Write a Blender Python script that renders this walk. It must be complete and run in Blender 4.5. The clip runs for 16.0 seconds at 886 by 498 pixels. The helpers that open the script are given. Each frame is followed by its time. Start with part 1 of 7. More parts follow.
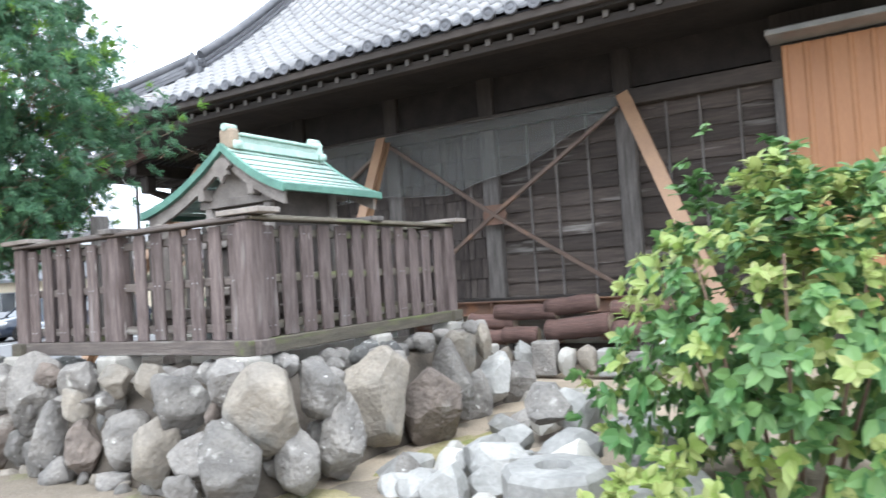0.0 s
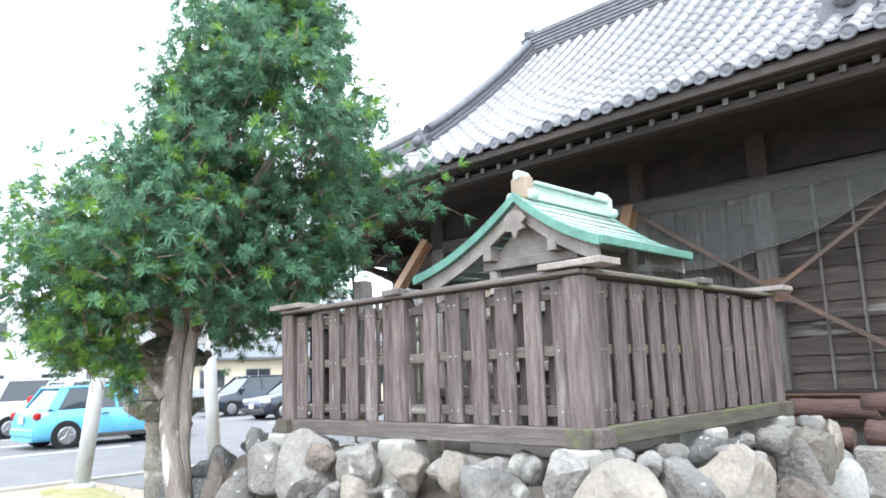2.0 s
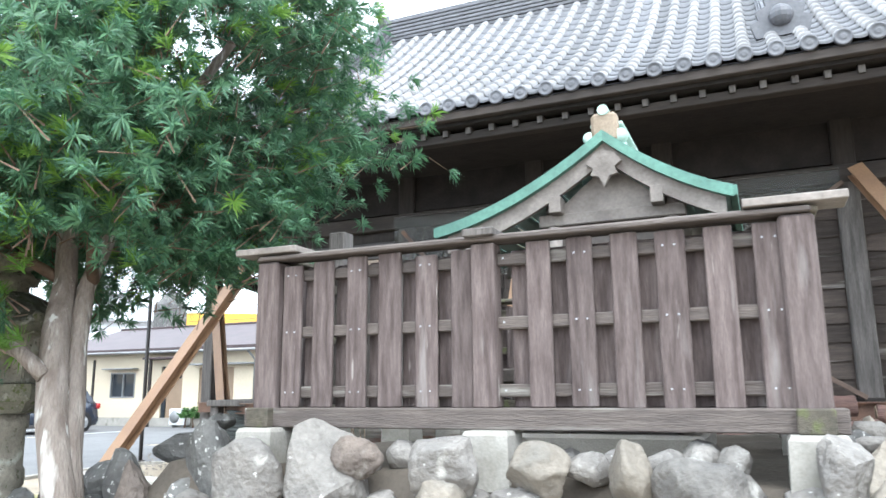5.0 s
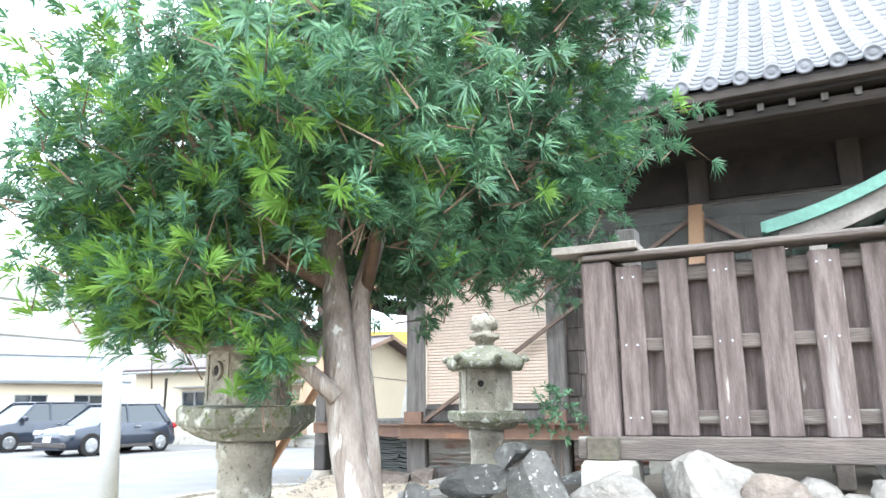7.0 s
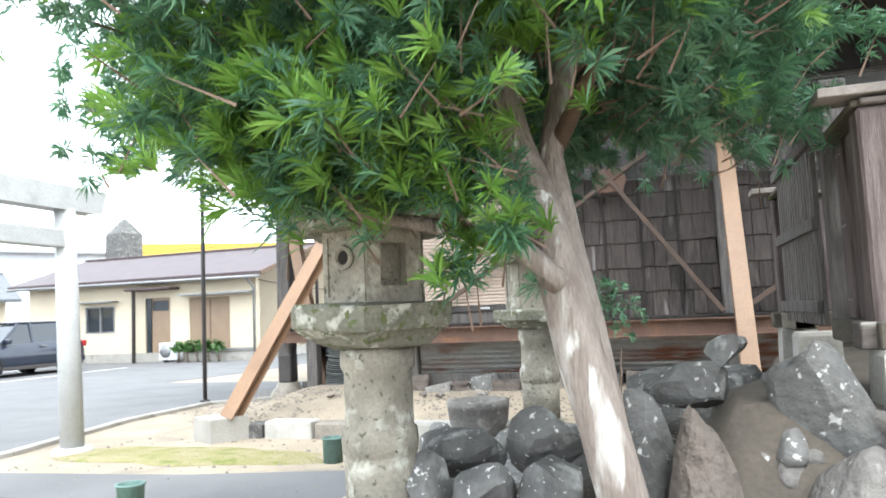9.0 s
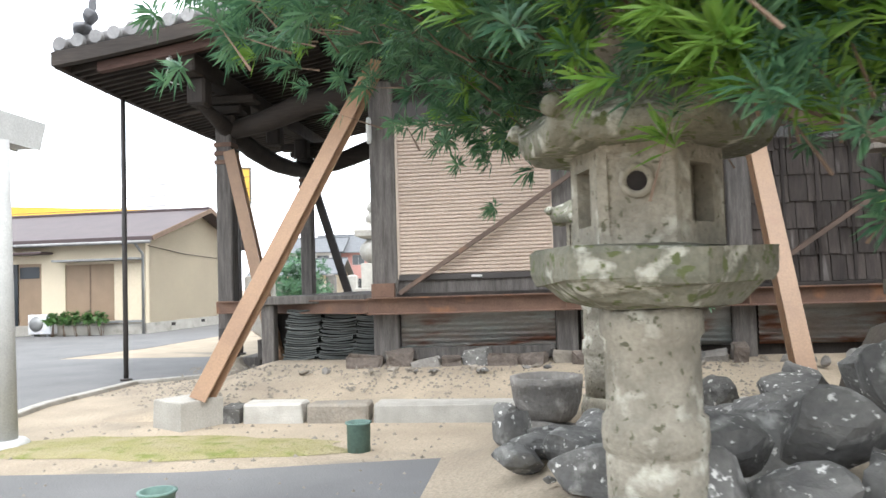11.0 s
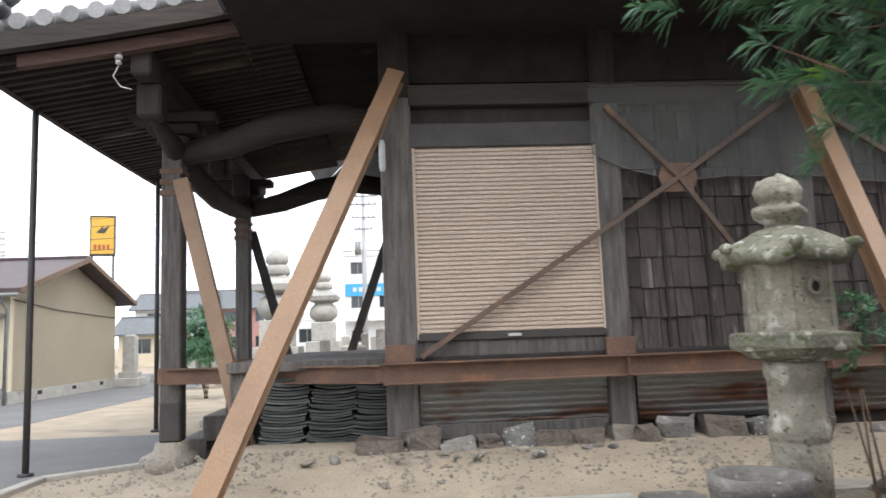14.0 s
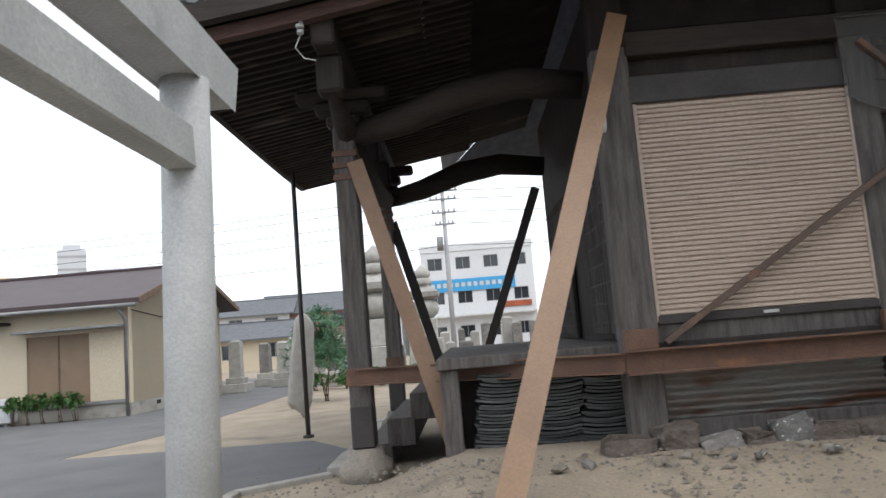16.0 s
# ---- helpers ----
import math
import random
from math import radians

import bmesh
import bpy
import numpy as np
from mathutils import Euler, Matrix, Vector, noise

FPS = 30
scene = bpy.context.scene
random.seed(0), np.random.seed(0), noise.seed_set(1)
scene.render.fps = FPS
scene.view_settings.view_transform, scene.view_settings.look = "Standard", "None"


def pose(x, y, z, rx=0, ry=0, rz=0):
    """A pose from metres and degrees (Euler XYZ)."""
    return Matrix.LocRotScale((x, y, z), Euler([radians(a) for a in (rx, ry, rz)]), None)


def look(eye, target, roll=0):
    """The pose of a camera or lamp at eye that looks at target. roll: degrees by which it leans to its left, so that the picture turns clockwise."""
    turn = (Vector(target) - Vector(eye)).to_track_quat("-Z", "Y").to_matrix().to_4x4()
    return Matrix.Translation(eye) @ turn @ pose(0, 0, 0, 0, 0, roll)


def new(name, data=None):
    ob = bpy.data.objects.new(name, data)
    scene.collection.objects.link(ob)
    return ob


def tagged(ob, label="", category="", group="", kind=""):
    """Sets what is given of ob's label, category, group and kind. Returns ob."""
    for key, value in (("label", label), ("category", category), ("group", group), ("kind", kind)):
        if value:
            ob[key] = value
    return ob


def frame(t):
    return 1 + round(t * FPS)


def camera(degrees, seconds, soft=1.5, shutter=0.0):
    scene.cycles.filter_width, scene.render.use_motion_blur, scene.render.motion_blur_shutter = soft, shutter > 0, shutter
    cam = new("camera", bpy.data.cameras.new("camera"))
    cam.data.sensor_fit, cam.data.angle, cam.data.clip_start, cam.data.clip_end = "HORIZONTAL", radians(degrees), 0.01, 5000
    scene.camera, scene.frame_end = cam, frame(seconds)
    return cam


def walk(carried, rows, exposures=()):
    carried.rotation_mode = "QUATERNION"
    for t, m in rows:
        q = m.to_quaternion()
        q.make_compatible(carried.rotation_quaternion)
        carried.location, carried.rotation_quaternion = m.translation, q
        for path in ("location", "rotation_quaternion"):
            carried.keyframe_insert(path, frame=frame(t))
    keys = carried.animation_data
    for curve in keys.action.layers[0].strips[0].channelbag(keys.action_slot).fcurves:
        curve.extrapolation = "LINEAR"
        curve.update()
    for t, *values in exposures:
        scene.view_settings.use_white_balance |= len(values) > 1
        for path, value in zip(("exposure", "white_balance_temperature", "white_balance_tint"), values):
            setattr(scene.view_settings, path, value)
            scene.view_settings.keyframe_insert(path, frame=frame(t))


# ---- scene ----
cam = camera(62.5, 16.0, soft=1.5, shutter=0.3)
METRES, EYE, TILT, LEAN, TURN = 12.8, 1.51, 0.0, 0.0, 31.0
ROWS = [
    (0.0, 0.0, 0.0, 0.0, 0.13, 1.96, 3.82),
    (0.5, -0.0183, 0.02, -0.0022, 5.7, 2.49, 3.1),
    (1.0, -0.0375, 0.0404, -0.0052, 9.2, 4.52, 2.07),
    (1.5, -0.063, 0.0584, -0.0045, 15.08, 5.63, 1.54),
    (2.0, -0.0867, 0.0716, -0.0033, 13.39, 9.59, 2.02),
    (2.5, -0.1015, 0.0874, -0.0104, 12.25, 13.37, 3.36),
    (3.0, -0.1248, 0.1003, -0.018, 9.72, 16.04, 0.56),
    (3.5, -0.1586, 0.1133, -0.0207, 4.37, 14.38, -0.39),
    (6.0, -0.3032, 0.1954, -0.0203, -9.95, 10.71, 1.16),
    (6.5, -0.3314, 0.2136, -0.0174, -2.66, 11.01, 0.72),
    (7.0, -0.3583, 0.226, -0.0169, -4.89, 12.24, 0.58),
    (7.5, -0.3832, 0.2474, -0.019, -9.14, 12.22, 1.37),
    (8.0, -0.4097, 0.2642, -0.0195, -7.74, 12.99, 0.99),
    (8.5, -0.4315, 0.2852, -0.0201, -11.31, 9.18, 1.72),
    (9.0, -0.4508, 0.3112, -0.0197, -13.28, 5.01, 2.45),
    (9.5, -0.4753, 0.3352, -0.0211, -21.71, 2.09, 2.84),
    (10.0, -0.4974, 0.3618, -0.0229, -20.24, 2.04, 2.33),
    (12.5, -0.5685, 0.4955, -0.0204, -31.67, 3.82, 1.55),
    (13.0, -0.5723, 0.5255, -0.0156, -32.64, 3.23, 2.31),
    (13.5, -0.5826, 0.552, -0.0146, -35.21, 5.37, 2.08),
    (14.0, -0.5925, 0.5808, -0.0162, -34.25, 6.83, 2.07),
    (14.5, -0.6, 0.6103, -0.0155, -29.6, 8.1, 3.39),
    (15.0, -0.6164, 0.6383, -0.0156, -28.72, 7.98, 2.5),
    (15.5, -0.6322, 0.6656, -0.0176, -29.15, 7.75, 3.16),
    (16.0, -0.6519, 0.6947, -0.0157, -29.26, 6.83, 4.67),
]
EXPOSURES = [(0.0, 1.82, 5850, 8), (0.7, 1.95, 5840, 8), (1.5, 2.14, 5830, 7), (3.5, 1.7, 5830, 6), (6.0, 2.45, 5830, 5), (8.0, 2.62, 5860, 5), (9.0, 2.17, 6030, 6), (10.0, 2.08, 6200, 7), (12.5, 1.38, 6340, 10), (14.0, 1.34, 6300, 10), (15.0, 0.92, 6280, 10), (16.0, 0.63, 6240, 10)]
walk(cam, [(t, pose(0, 0, EYE, TILT, LEAN, TURN) @ pose(METRES * x, METRES * y, METRES * z, 90 + pitch, roll, yaw)) for t, x, y, z, yaw, pitch, roll in ROWS],
     EXPOSURES)

# ---- light ----
world = bpy.data.worlds.new("overcast")
scene.world = world
world.use_nodes = True
wn, wl = world.node_tree.nodes, world.node_tree.links
sky = wn.new("ShaderNodeTexSky")
sky.sky_type, sky.sun_disc = "NISHITA", False
sky.sun_elevation, sky.sun_rotation = radians(58), radians(144)
sky.air_density, sky.dust_density = 1.0, 3.0
soft = wn.new("ShaderNodeMix")
soft.data_type = "RGBA"
soft.inputs[0].default_value = 0.86
wl.new(sky.outputs[0], soft.inputs[6])
soft.inputs[7].default_value = (9.3, 9.6, 10.0, 1)
wn["Background"].inputs[1].default_value = 0.115
wl.new(soft.outputs[2], wn["Background"].inputs[0])
sun = new("sun", bpy.data.lights.new("sun", "SUN"))
sun.data.energy, sun.data.angle, sun.data.color = 0.8, radians(35), (1, 0.96, 0.9)
sun.matrix_world = look((18, -25, 52), (0, 0, 0))


# ---- materials ----
def mat(name, col, col2=None, scale=8.0, rough=0.8, bump=0.3, metal=0.0, stain=None, stain_scale=1.2, stain_at=0.55, stretch=(1, 1, 1),
        fine=60.0, vary=0.0, spec=0.3, bump_dist=0.01, speck=None, speck_scale=40.0, speck_at=0.58):
    """Two scales of colour variation, a stain layer and a fine relief, in object space."""
    m = bpy.data.materials.new(name)
    m.use_nodes = True
    nt = m.node_tree
    b = nt.nodes["Principled BSDF"]
    b.inputs["Roughness"].default_value, b.inputs["Metallic"].default_value = rough, metal
    b.inputs["Specular IOR Level"].default_value = spec
    tc, mp = nt.nodes.new("ShaderNodeTexCoord"), nt.nodes.new("ShaderNodeMapping")
    mp.inputs["Scale"].default_value = stretch
    info = nt.nodes.new("ShaderNodeObjectInfo")
    add = nt.nodes.new("ShaderNodeVectorMath")
    add.operation = "MULTIPLY_ADD"
    add.inputs[1].default_value = (1, 1, 1)
    off = nt.nodes.new("ShaderNodeMath")
    off.operation = "MULTIPLY"
    off.inputs[1].default_value = 37.0
    nt.links.new(info.outputs["Random"], off.inputs[0])
    nt.links.new(tc.outputs["Object"], add.inputs[0])
    nt.links.new(off.outputs[0], add.inputs[2])
    nt.links.new(add.outputs[0], mp.inputs[0])

    def tex(s, detail=5.0):
        n = nt.nodes.new("ShaderNodeTexNoise")
        n.inputs["Scale"].default_value, n.inputs["Detail"].default_value = s, detail
        nt.links.new(mp.outputs[0], n.inputs["Vector"])
        return n.outputs["Fac"]

    def ramp(fac, a, z):
        r = nt.nodes.new("ShaderNodeMapRange")
        r.inputs[1].default_value, r.inputs[2].default_value = a, z
        nt.links.new(fac, r.inputs[0])
        return r.outputs[0]

    def mix(fac, a, c, kind="MIX"):
        x = nt.nodes.new("ShaderNodeMix")
        x.data_type, x.blend_type = "RGBA", kind
        if isinstance(fac, float):
            x.inputs[0].default_value = fac
        else:
            nt.links.new(fac, x.inputs[0])
        for sock, v in ((x.inputs[6], a), (x.inputs[7], c)):
            if isinstance(v, tuple):
                sock.default_value = (*v, 1)
            else:
                nt.links.new(v, sock)
        return x.outputs[2]
    col2 = col2 or tuple(c * 0.65 for c in col)
    c = mix(ramp(tex(scale), 0.32, 0.68), col, col2)
    c = mix(ramp(tex(fine, 2), 0.2, 0.8), c, mix(0.5, c, tuple(k * 0.55 for k in col2)))
    if stain:
        c = mix(ramp(tex(stain_scale, 6), stain_at, stain_at + 0.12), c, stain)
    if speck:
        c = mix(ramp(tex(speck_scale, 3), speck_at, speck_at + 0.07), c, speck)
    if vary:
        hsv = nt.nodes.new("ShaderNodeHueSaturation")
        nt.links.new(c, hsv.inputs["Color"])
        mr = nt.nodes.new("ShaderNodeMapRange")
        mr.inputs[3].default_value, mr.inputs[4].default_value = 1 - vary, 1 + vary
        nt.links.new(info.outputs["Random"], mr.inputs[0])
        nt.links.new(mr.outputs[0], hsv.inputs["Value"])
        c = hsv.outputs[0]
    nt.links.new(c, b.inputs["Base Color"])
    if bump:
        bp = nt.nodes.new("ShaderNodeBump")
        bp.inputs["Strength"].default_value, bp.inputs["Distance"].default_value = bump, bump_dist
        h = nt.nodes.new("ShaderNodeMath")
        h.operation = "ADD"
        nt.links.new(tex(fine * 0.6, 4), h.inputs[0])
        nt.links.new(tex(scale * 1.5, 5), h.inputs[1])
        nt.links.new(h.outputs[0], bp.inputs["Height"])
        nt.links.new(bp.outputs[0], b.inputs["Normal"])
    return m


def leaf_mat(name, col, col2, vary=0.35, trans=0.3):
    """Leaves: two greens picked leaf by leaf, with light coming through the blade."""
    m = bpy.data.materials.new(name)
    m.use_nodes = True
    nt = m.node_tree
    b = nt.nodes["Principled BSDF"]
    geo = nt.nodes.new("ShaderNodeNewGeometry")
    x = nt.nodes.new("ShaderNodeMix")
    x.data_type = "RGBA"
    nt.links.new(geo.outputs["Random Per Island"], x.inputs[0])
    x.inputs[6].default_value, x.inputs[7].default_value = (*col, 1), (*col2, 1)
    nt.links.new(x.outputs[2], b.inputs["Base Color"])
    b.inputs["Roughness"].default_value, b.inputs["Specular IOR Level"].default_value = 0.45, 0.4
    t = nt.nodes.new("ShaderNodeBsdfTranslucent")
    nt.links.new(x.outputs[2], t.inputs["Color"])
    mx = nt.nodes.new("ShaderNodeMixShader")
    mx.inputs[0].default_value = trans
    nt.links.new(b.outputs[0], mx.inputs[1])
    nt.links.new(t.outputs[0], mx.inputs[2])
    nt.links.new(mx.outputs[0], nt.nodes["Material Output"].inputs[0])
    return m


def glass_mat(name, tint=(0.03, 0.035, 0.04)):
    m = bpy.data.materials.new(name)
    m.use_nodes = True
    b = m.node_tree.nodes["Principled BSDF"]
    b.inputs["Base Color"].default_value = (*tint, 1)
    b.inputs["Roughness"].default_value, b.inputs["Specular IOR Level"].default_value = 0.06, 0.6
    return m


def net_mat(name, col, alpha):
    m = bpy.data.materials.new(name)
    m.use_nodes = True
    nt = m.node_tree
    d, tr, mx = nt.nodes.new("ShaderNodeBsdfDiffuse"), nt.nodes.new("ShaderNodeBsdfTransparent"), nt.nodes.new("ShaderNodeMixShader")
    d.inputs[0].default_value = (*col, 1)
    mx.inputs[0].default_value = alpha
    nt.links.new(tr.outputs[0], mx.inputs[1])
    nt.links.new(d.outputs[0], mx.inputs[2])
    nt.links.new(mx.outputs[0], nt.nodes["Material Output"].inputs[0])
    return m


SAND = mat("sandy_dirt", (0.40, 0.332, 0.248), (0.285, 0.236, 0.178), 1.6, 0.95, 0.9, fine=45, stain=(0.17, 0.15, 0.12), stain_scale=0.9, stain_at=0.6, bump_dist=0.02)
ASPHALT = mat("asphalt", (0.175, 0.172, 0.17), (0.135, 0.133, 0.132), 1.2, 0.9, 0.5, fine=120, stain=(0.13, 0.128, 0.128), stain_scale=0.35, stain_at=0.58)
CONCRETE = mat("concrete", (0.42, 0.40, 0.36), (0.33, 0.31, 0.275), 3, 0.9, 0.4, fine=70, stain=(0.2, 0.19, 0.16), stain_scale=2.5, stain_at=0.6)
TORII = mat("torii_concrete", (0.54, 0.54, 0.525), (0.44, 0.44, 0.43), 4, 0.85, 0.3, fine=80, stain=(0.34, 0.34, 0.32), stain_scale=3, stain_at=0.63)
MOSS = mat("moss", (0.23, 0.22, 0.075), (0.32, 0.275, 0.165), 3.5, 1, 1.0, fine=60, stain=(0.16, 0.175, 0.05), stain_scale=6, stain_at=0.55, bump_dist=0.03)
ROCK = mat("boulder", (0.265, 0.245, 0.22), (0.15, 0.14, 0.13), 4, 0.9, 0.9, fine=36, stain=(0.36, 0.345, 0.315), stain_scale=9, stain_at=0.62, vary=0.22, bump_dist=0.03, speck=(0.5, 0.49, 0.46), speck_scale=22, speck_at=0.68)
ROCK_DARK = mat("boulder_dark", (0.18, 0.174, 0.162), (0.095, 0.092, 0.088), 5, 0.85, 1.0, fine=32, stain=(0.30, 0.295, 0.275), stain_scale=7, stain_at=0.58, vary=0.25, bump_dist=0.02, speck=(0.52, 0.51, 0.48), speck_scale=24, speck_at=0.63)
ROCK_WARM = mat("boulder_warm", (0.305, 0.268, 0.218), (0.21, 0.187, 0.158), 4, 0.85, 0.7, fine=40, stain=(0.2, 0.19, 0.17), stain_scale=3, stain_at=0.58, vary=0.2, bump_dist=0.02)
ROCK_BROWN = mat("boulder_brown", (0.19, 0.155, 0.13), (0.115, 0.095, 0.082), 7, 0.9, 1.0, fine=34, stain=(0.27, 0.25, 0.22), stain_scale=5, stain_at=0.6, vary=0.15, bump_dist=0.03)
ROCK_WHITE = mat("pale_quarry_stone", (0.37, 0.362, 0.34), (0.24, 0.235, 0.222), 5, 0.85, 0.6, fine=30, vary=0.2, bump_dist=0.02)
LANTERN = mat("lantern_stone", (0.37, 0.335, 0.27), (0.215, 0.195, 0.155), 7, 0.92, 0.8, fine=55, stain=(0.47, 0.45, 0.38), stain_scale=8, stain_at=0.58, bump_dist=0.016, speck=(0.11, 0.105, 0.07), speck_scale=30, speck_at=0.62)
LANTERN_MOSS = mat("lantern_stone_mossy", (0.25, 0.237, 0.185), (0.14, 0.138, 0.105), 7, 0.95, 0.8, fine=55, stain=(0.42, 0.41, 0.35), stain_scale=14, stain_at=0.56, bump_dist=0.016, speck=(0.10, 0.115, 0.05), speck_scale=26, speck_at=0.57)
GRANITE = mat("granite", (0.47, 0.45, 0.41), (0.36, 0.345, 0.31), 6, 0.85, 0.5, fine=140, vary=0.15)
BOARD = mat("weathered_board", (0.185, 0.148, 0.138), (0.08, 0.06, 0.056), 6, 0.85, 0.7, fine=50, stretch=(6, 6, 0.7), stain=(0.235, 0.21, 0.198), stain_scale=1.6, stain_at=0.6, vary=0.16, speck=(0.3, 0.27, 0.25), speck_scale=5, speck_at=0.7)
RAIL = mat("weathered_rail", (0.15, 0.125, 0.11), (0.09, 0.075, 0.068), 6, 0.85, 0.6, fine=50, stretch=(0.7, 6, 6), stain=(0.24, 0.225, 0.2), stain_scale=2, stain_at=0.58, vary=0.15)
RAIL_Y = mat("weathered_side_rail", (0.15, 0.13, 0.10), (0.09, 0.08, 0.062), 6, 0.85, 0.6, fine=50, stretch=(6, 0.7, 6), stain=(0.12, 0.13, 0.06), stain_scale=2, stain_at=0.55, vary=0.15)
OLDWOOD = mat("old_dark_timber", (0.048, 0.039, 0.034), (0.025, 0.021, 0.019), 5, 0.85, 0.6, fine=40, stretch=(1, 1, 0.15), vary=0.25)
OLDBEAM = mat("old_beam_timber", (0.062, 0.05, 0.043), (0.032, 0.027, 0.024), 5, 0.85, 0.6, fine=40, stretch=(0.15, 1, 1), vary=0.25)
GREYPOST = mat("greyed_post_timber", (0.175, 0.158, 0.145), (0.085, 0.076, 0.07), 5, 0.85, 0.7, fine=40, stretch=(5, 5, 0.5), vary=0.12)
WALLBOARD = mat("dark_wall_board", (0.076, 0.06, 0.05), (0.042, 0.033, 0.028), 5, 0.85, 0.6, fine=45, stretch=(0.5, 5, 5), stain=(0.17, 0.155, 0.14), stain_scale=2.2, stain_at=0.6, vary=0.35)
SHINGLE = mat("wall_shingle", (0.09, 0.073, 0.064), (0.045, 0.037, 0.033), 6, 0.85, 0.7, fine=45, stretch=(5, 5, 0.6), stain=(0.16, 0.145, 0.135), stain_scale=2, stain_at=0.62, vary=0.3)
# near-black timber: under-eave shade is put into this colour; also fills dark gaps
SHADE_DARK = mat("soffit_timber", (0.034, 0.028, 0.025), (0.018, 0.015, 0.014), 4, 0.9, 0.5, fine=30)
BRACE = mat("dull_brown_angle_steel", (0.15, 0.103, 0.078), (0.1, 0.07, 0.055), 4, 0.65, 0.3, fine=60, stain=(0.2, 0.115, 0.072), stain_scale=3, stain_at=0.62)
STEEL_BROWN = mat("brown_painted_steel", (0.295, 0.178, 0.1), (0.235, 0.138, 0.08), 3, 0.5, 0.12, fine=60, stain=(0.2, 0.1, 0.055), stain_scale=2.5, stain_at=0.66, spec=0.5)
STEEL_RUST = mat("rusty_steel_beam", (0.19, 0.112, 0.075), (0.125, 0.072, 0.052), 4, 0.65, 0.3, fine=60, stain=(0.25, 0.12, 0.06), stain_scale=3, stain_at=0.6)
CORRUG = mat("corrugated_iron", (0.74, 0.80, 0.78), (0.6, 0.52, 0.46), 3, 0.45, 0.2, fine=40, stain=(0.33, 0.15, 0.095), stain_scale=2.6, stain_at=0.52, stretch=(0.5, 1, 2.2))
BROWNMETAL = mat("brown_sheet_wall", (0.40, 0.20, 0.095), (0.34, 0.165, 0.08), 2, 0.5, 0.1, fine=40, stretch=(4, 1, 0.3), stain=(0.24, 0.12, 0.06), stain_scale=2, stain_at=0.66)
SHUTTER = mat("roller_shutter", (0.55, 0.44, 0.36), (0.50, 0.40, 0.325), 2, 0.45, 0.05, fine=30)
DARKMETAL = mat("dark_metal", (0.075, 0.066, 0.062), None, 3, 0.5, 0.1)
# pan tiles: a tone under half as bright as the cover tiles
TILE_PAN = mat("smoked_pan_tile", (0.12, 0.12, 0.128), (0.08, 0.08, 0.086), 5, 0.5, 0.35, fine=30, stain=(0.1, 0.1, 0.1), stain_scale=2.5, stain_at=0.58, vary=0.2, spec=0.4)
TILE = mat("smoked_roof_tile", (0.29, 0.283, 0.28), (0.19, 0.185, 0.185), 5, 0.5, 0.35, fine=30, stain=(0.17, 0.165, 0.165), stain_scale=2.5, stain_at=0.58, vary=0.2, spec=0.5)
TILE_DARK = mat("roof_tile_edge", (0.15, 0.15, 0.16), (0.09, 0.09, 0.1), 6, 0.5, 0.35, fine=30, vary=0.25, spec=0.5)
COPPER = mat("verdigris_copper", (0.47, 0.585, 0.525), (0.36, 0.495, 0.435), 5, 0.6, 0.25, fine=40, stain=(0.50, 0.62, 0.54), stain_scale=4, stain_at=0.56, stretch=(1, 2, 1))
COPPER_DK = mat("verdigris_edge", (0.15, 0.30, 0.235), (0.10, 0.20, 0.16), 6, 0.6, 0.25, fine=40)
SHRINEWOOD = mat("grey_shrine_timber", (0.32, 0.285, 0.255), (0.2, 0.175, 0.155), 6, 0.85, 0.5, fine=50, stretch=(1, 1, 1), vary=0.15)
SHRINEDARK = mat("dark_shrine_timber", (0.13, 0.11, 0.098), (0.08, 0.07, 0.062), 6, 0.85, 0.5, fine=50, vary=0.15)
BARK = mat("pale_flaking_bark", (0.34, 0.295, 0.255), (0.2, 0.16, 0.135), 7, 0.9, 0.9, fine=45, stretch=(2.2, 2.2, 0.45), stain=(0.50, 0.47, 0.43), stain_scale=4.5, stain_at=0.56, bump_dist=0.02, speck=(0.5, 0.48, 0.44), speck_scale=9, speck_at=0.62)
LIMB = mat("brown_limb_bark", (0.20, 0.135, 0.095), (0.13, 0.09, 0.065), 8, 0.9, 0.7, fine=45)
LEAF = leaf_mat("needle_leaf", (0.045, 0.12, 0.07), (0.125, 0.245, 0.12))
LEAF_NEW = leaf_mat("young_needle_leaf", (0.12, 0.25, 0.04), (0.20, 0.34, 0.06), trans=0.4)
BUSH = leaf_mat("bush_leaf", (0.06, 0.15, 0.045), (0.15, 0.26, 0.085))
BUSH_NEW = leaf_mat("yellow_bush_leaf", (0.24, 0.33, 0.08), (0.36, 0.39, 0.15), trans=0.4)
LOG = mat("red_brown_log_bark", (0.165, 0.098, 0.082), (0.10, 0.062, 0.053), 6, 0.9, 0.8, fine=30, stretch=(0.6, 4, 4), vary=0.25)
LOGEND = mat("sawn_log_end", (0.35, 0.28, 0.21), (0.26, 0.205, 0.15), 10, 0.9, 0.4)
CREAM = mat("cream_house_wall", (0.66, 0.57, 0.42), (0.61, 0.52, 0.385), 0.8, 0.85, 0.1, fine=40, stain=(0.52, 0.45, 0.34), stain_scale=0.8, stain_at=0.66)
HOUSEROOF = mat("brown_metal_roof", (0.085, 0.06, 0.06), (0.065, 0.047, 0.048), 2, 0.55, 0.15, fine=20)
TANDOOR = mat("tan_shutter_door", (0.30, 0.215, 0.145), (0.26, 0.185, 0.125), 3, 0.6, 0.1)
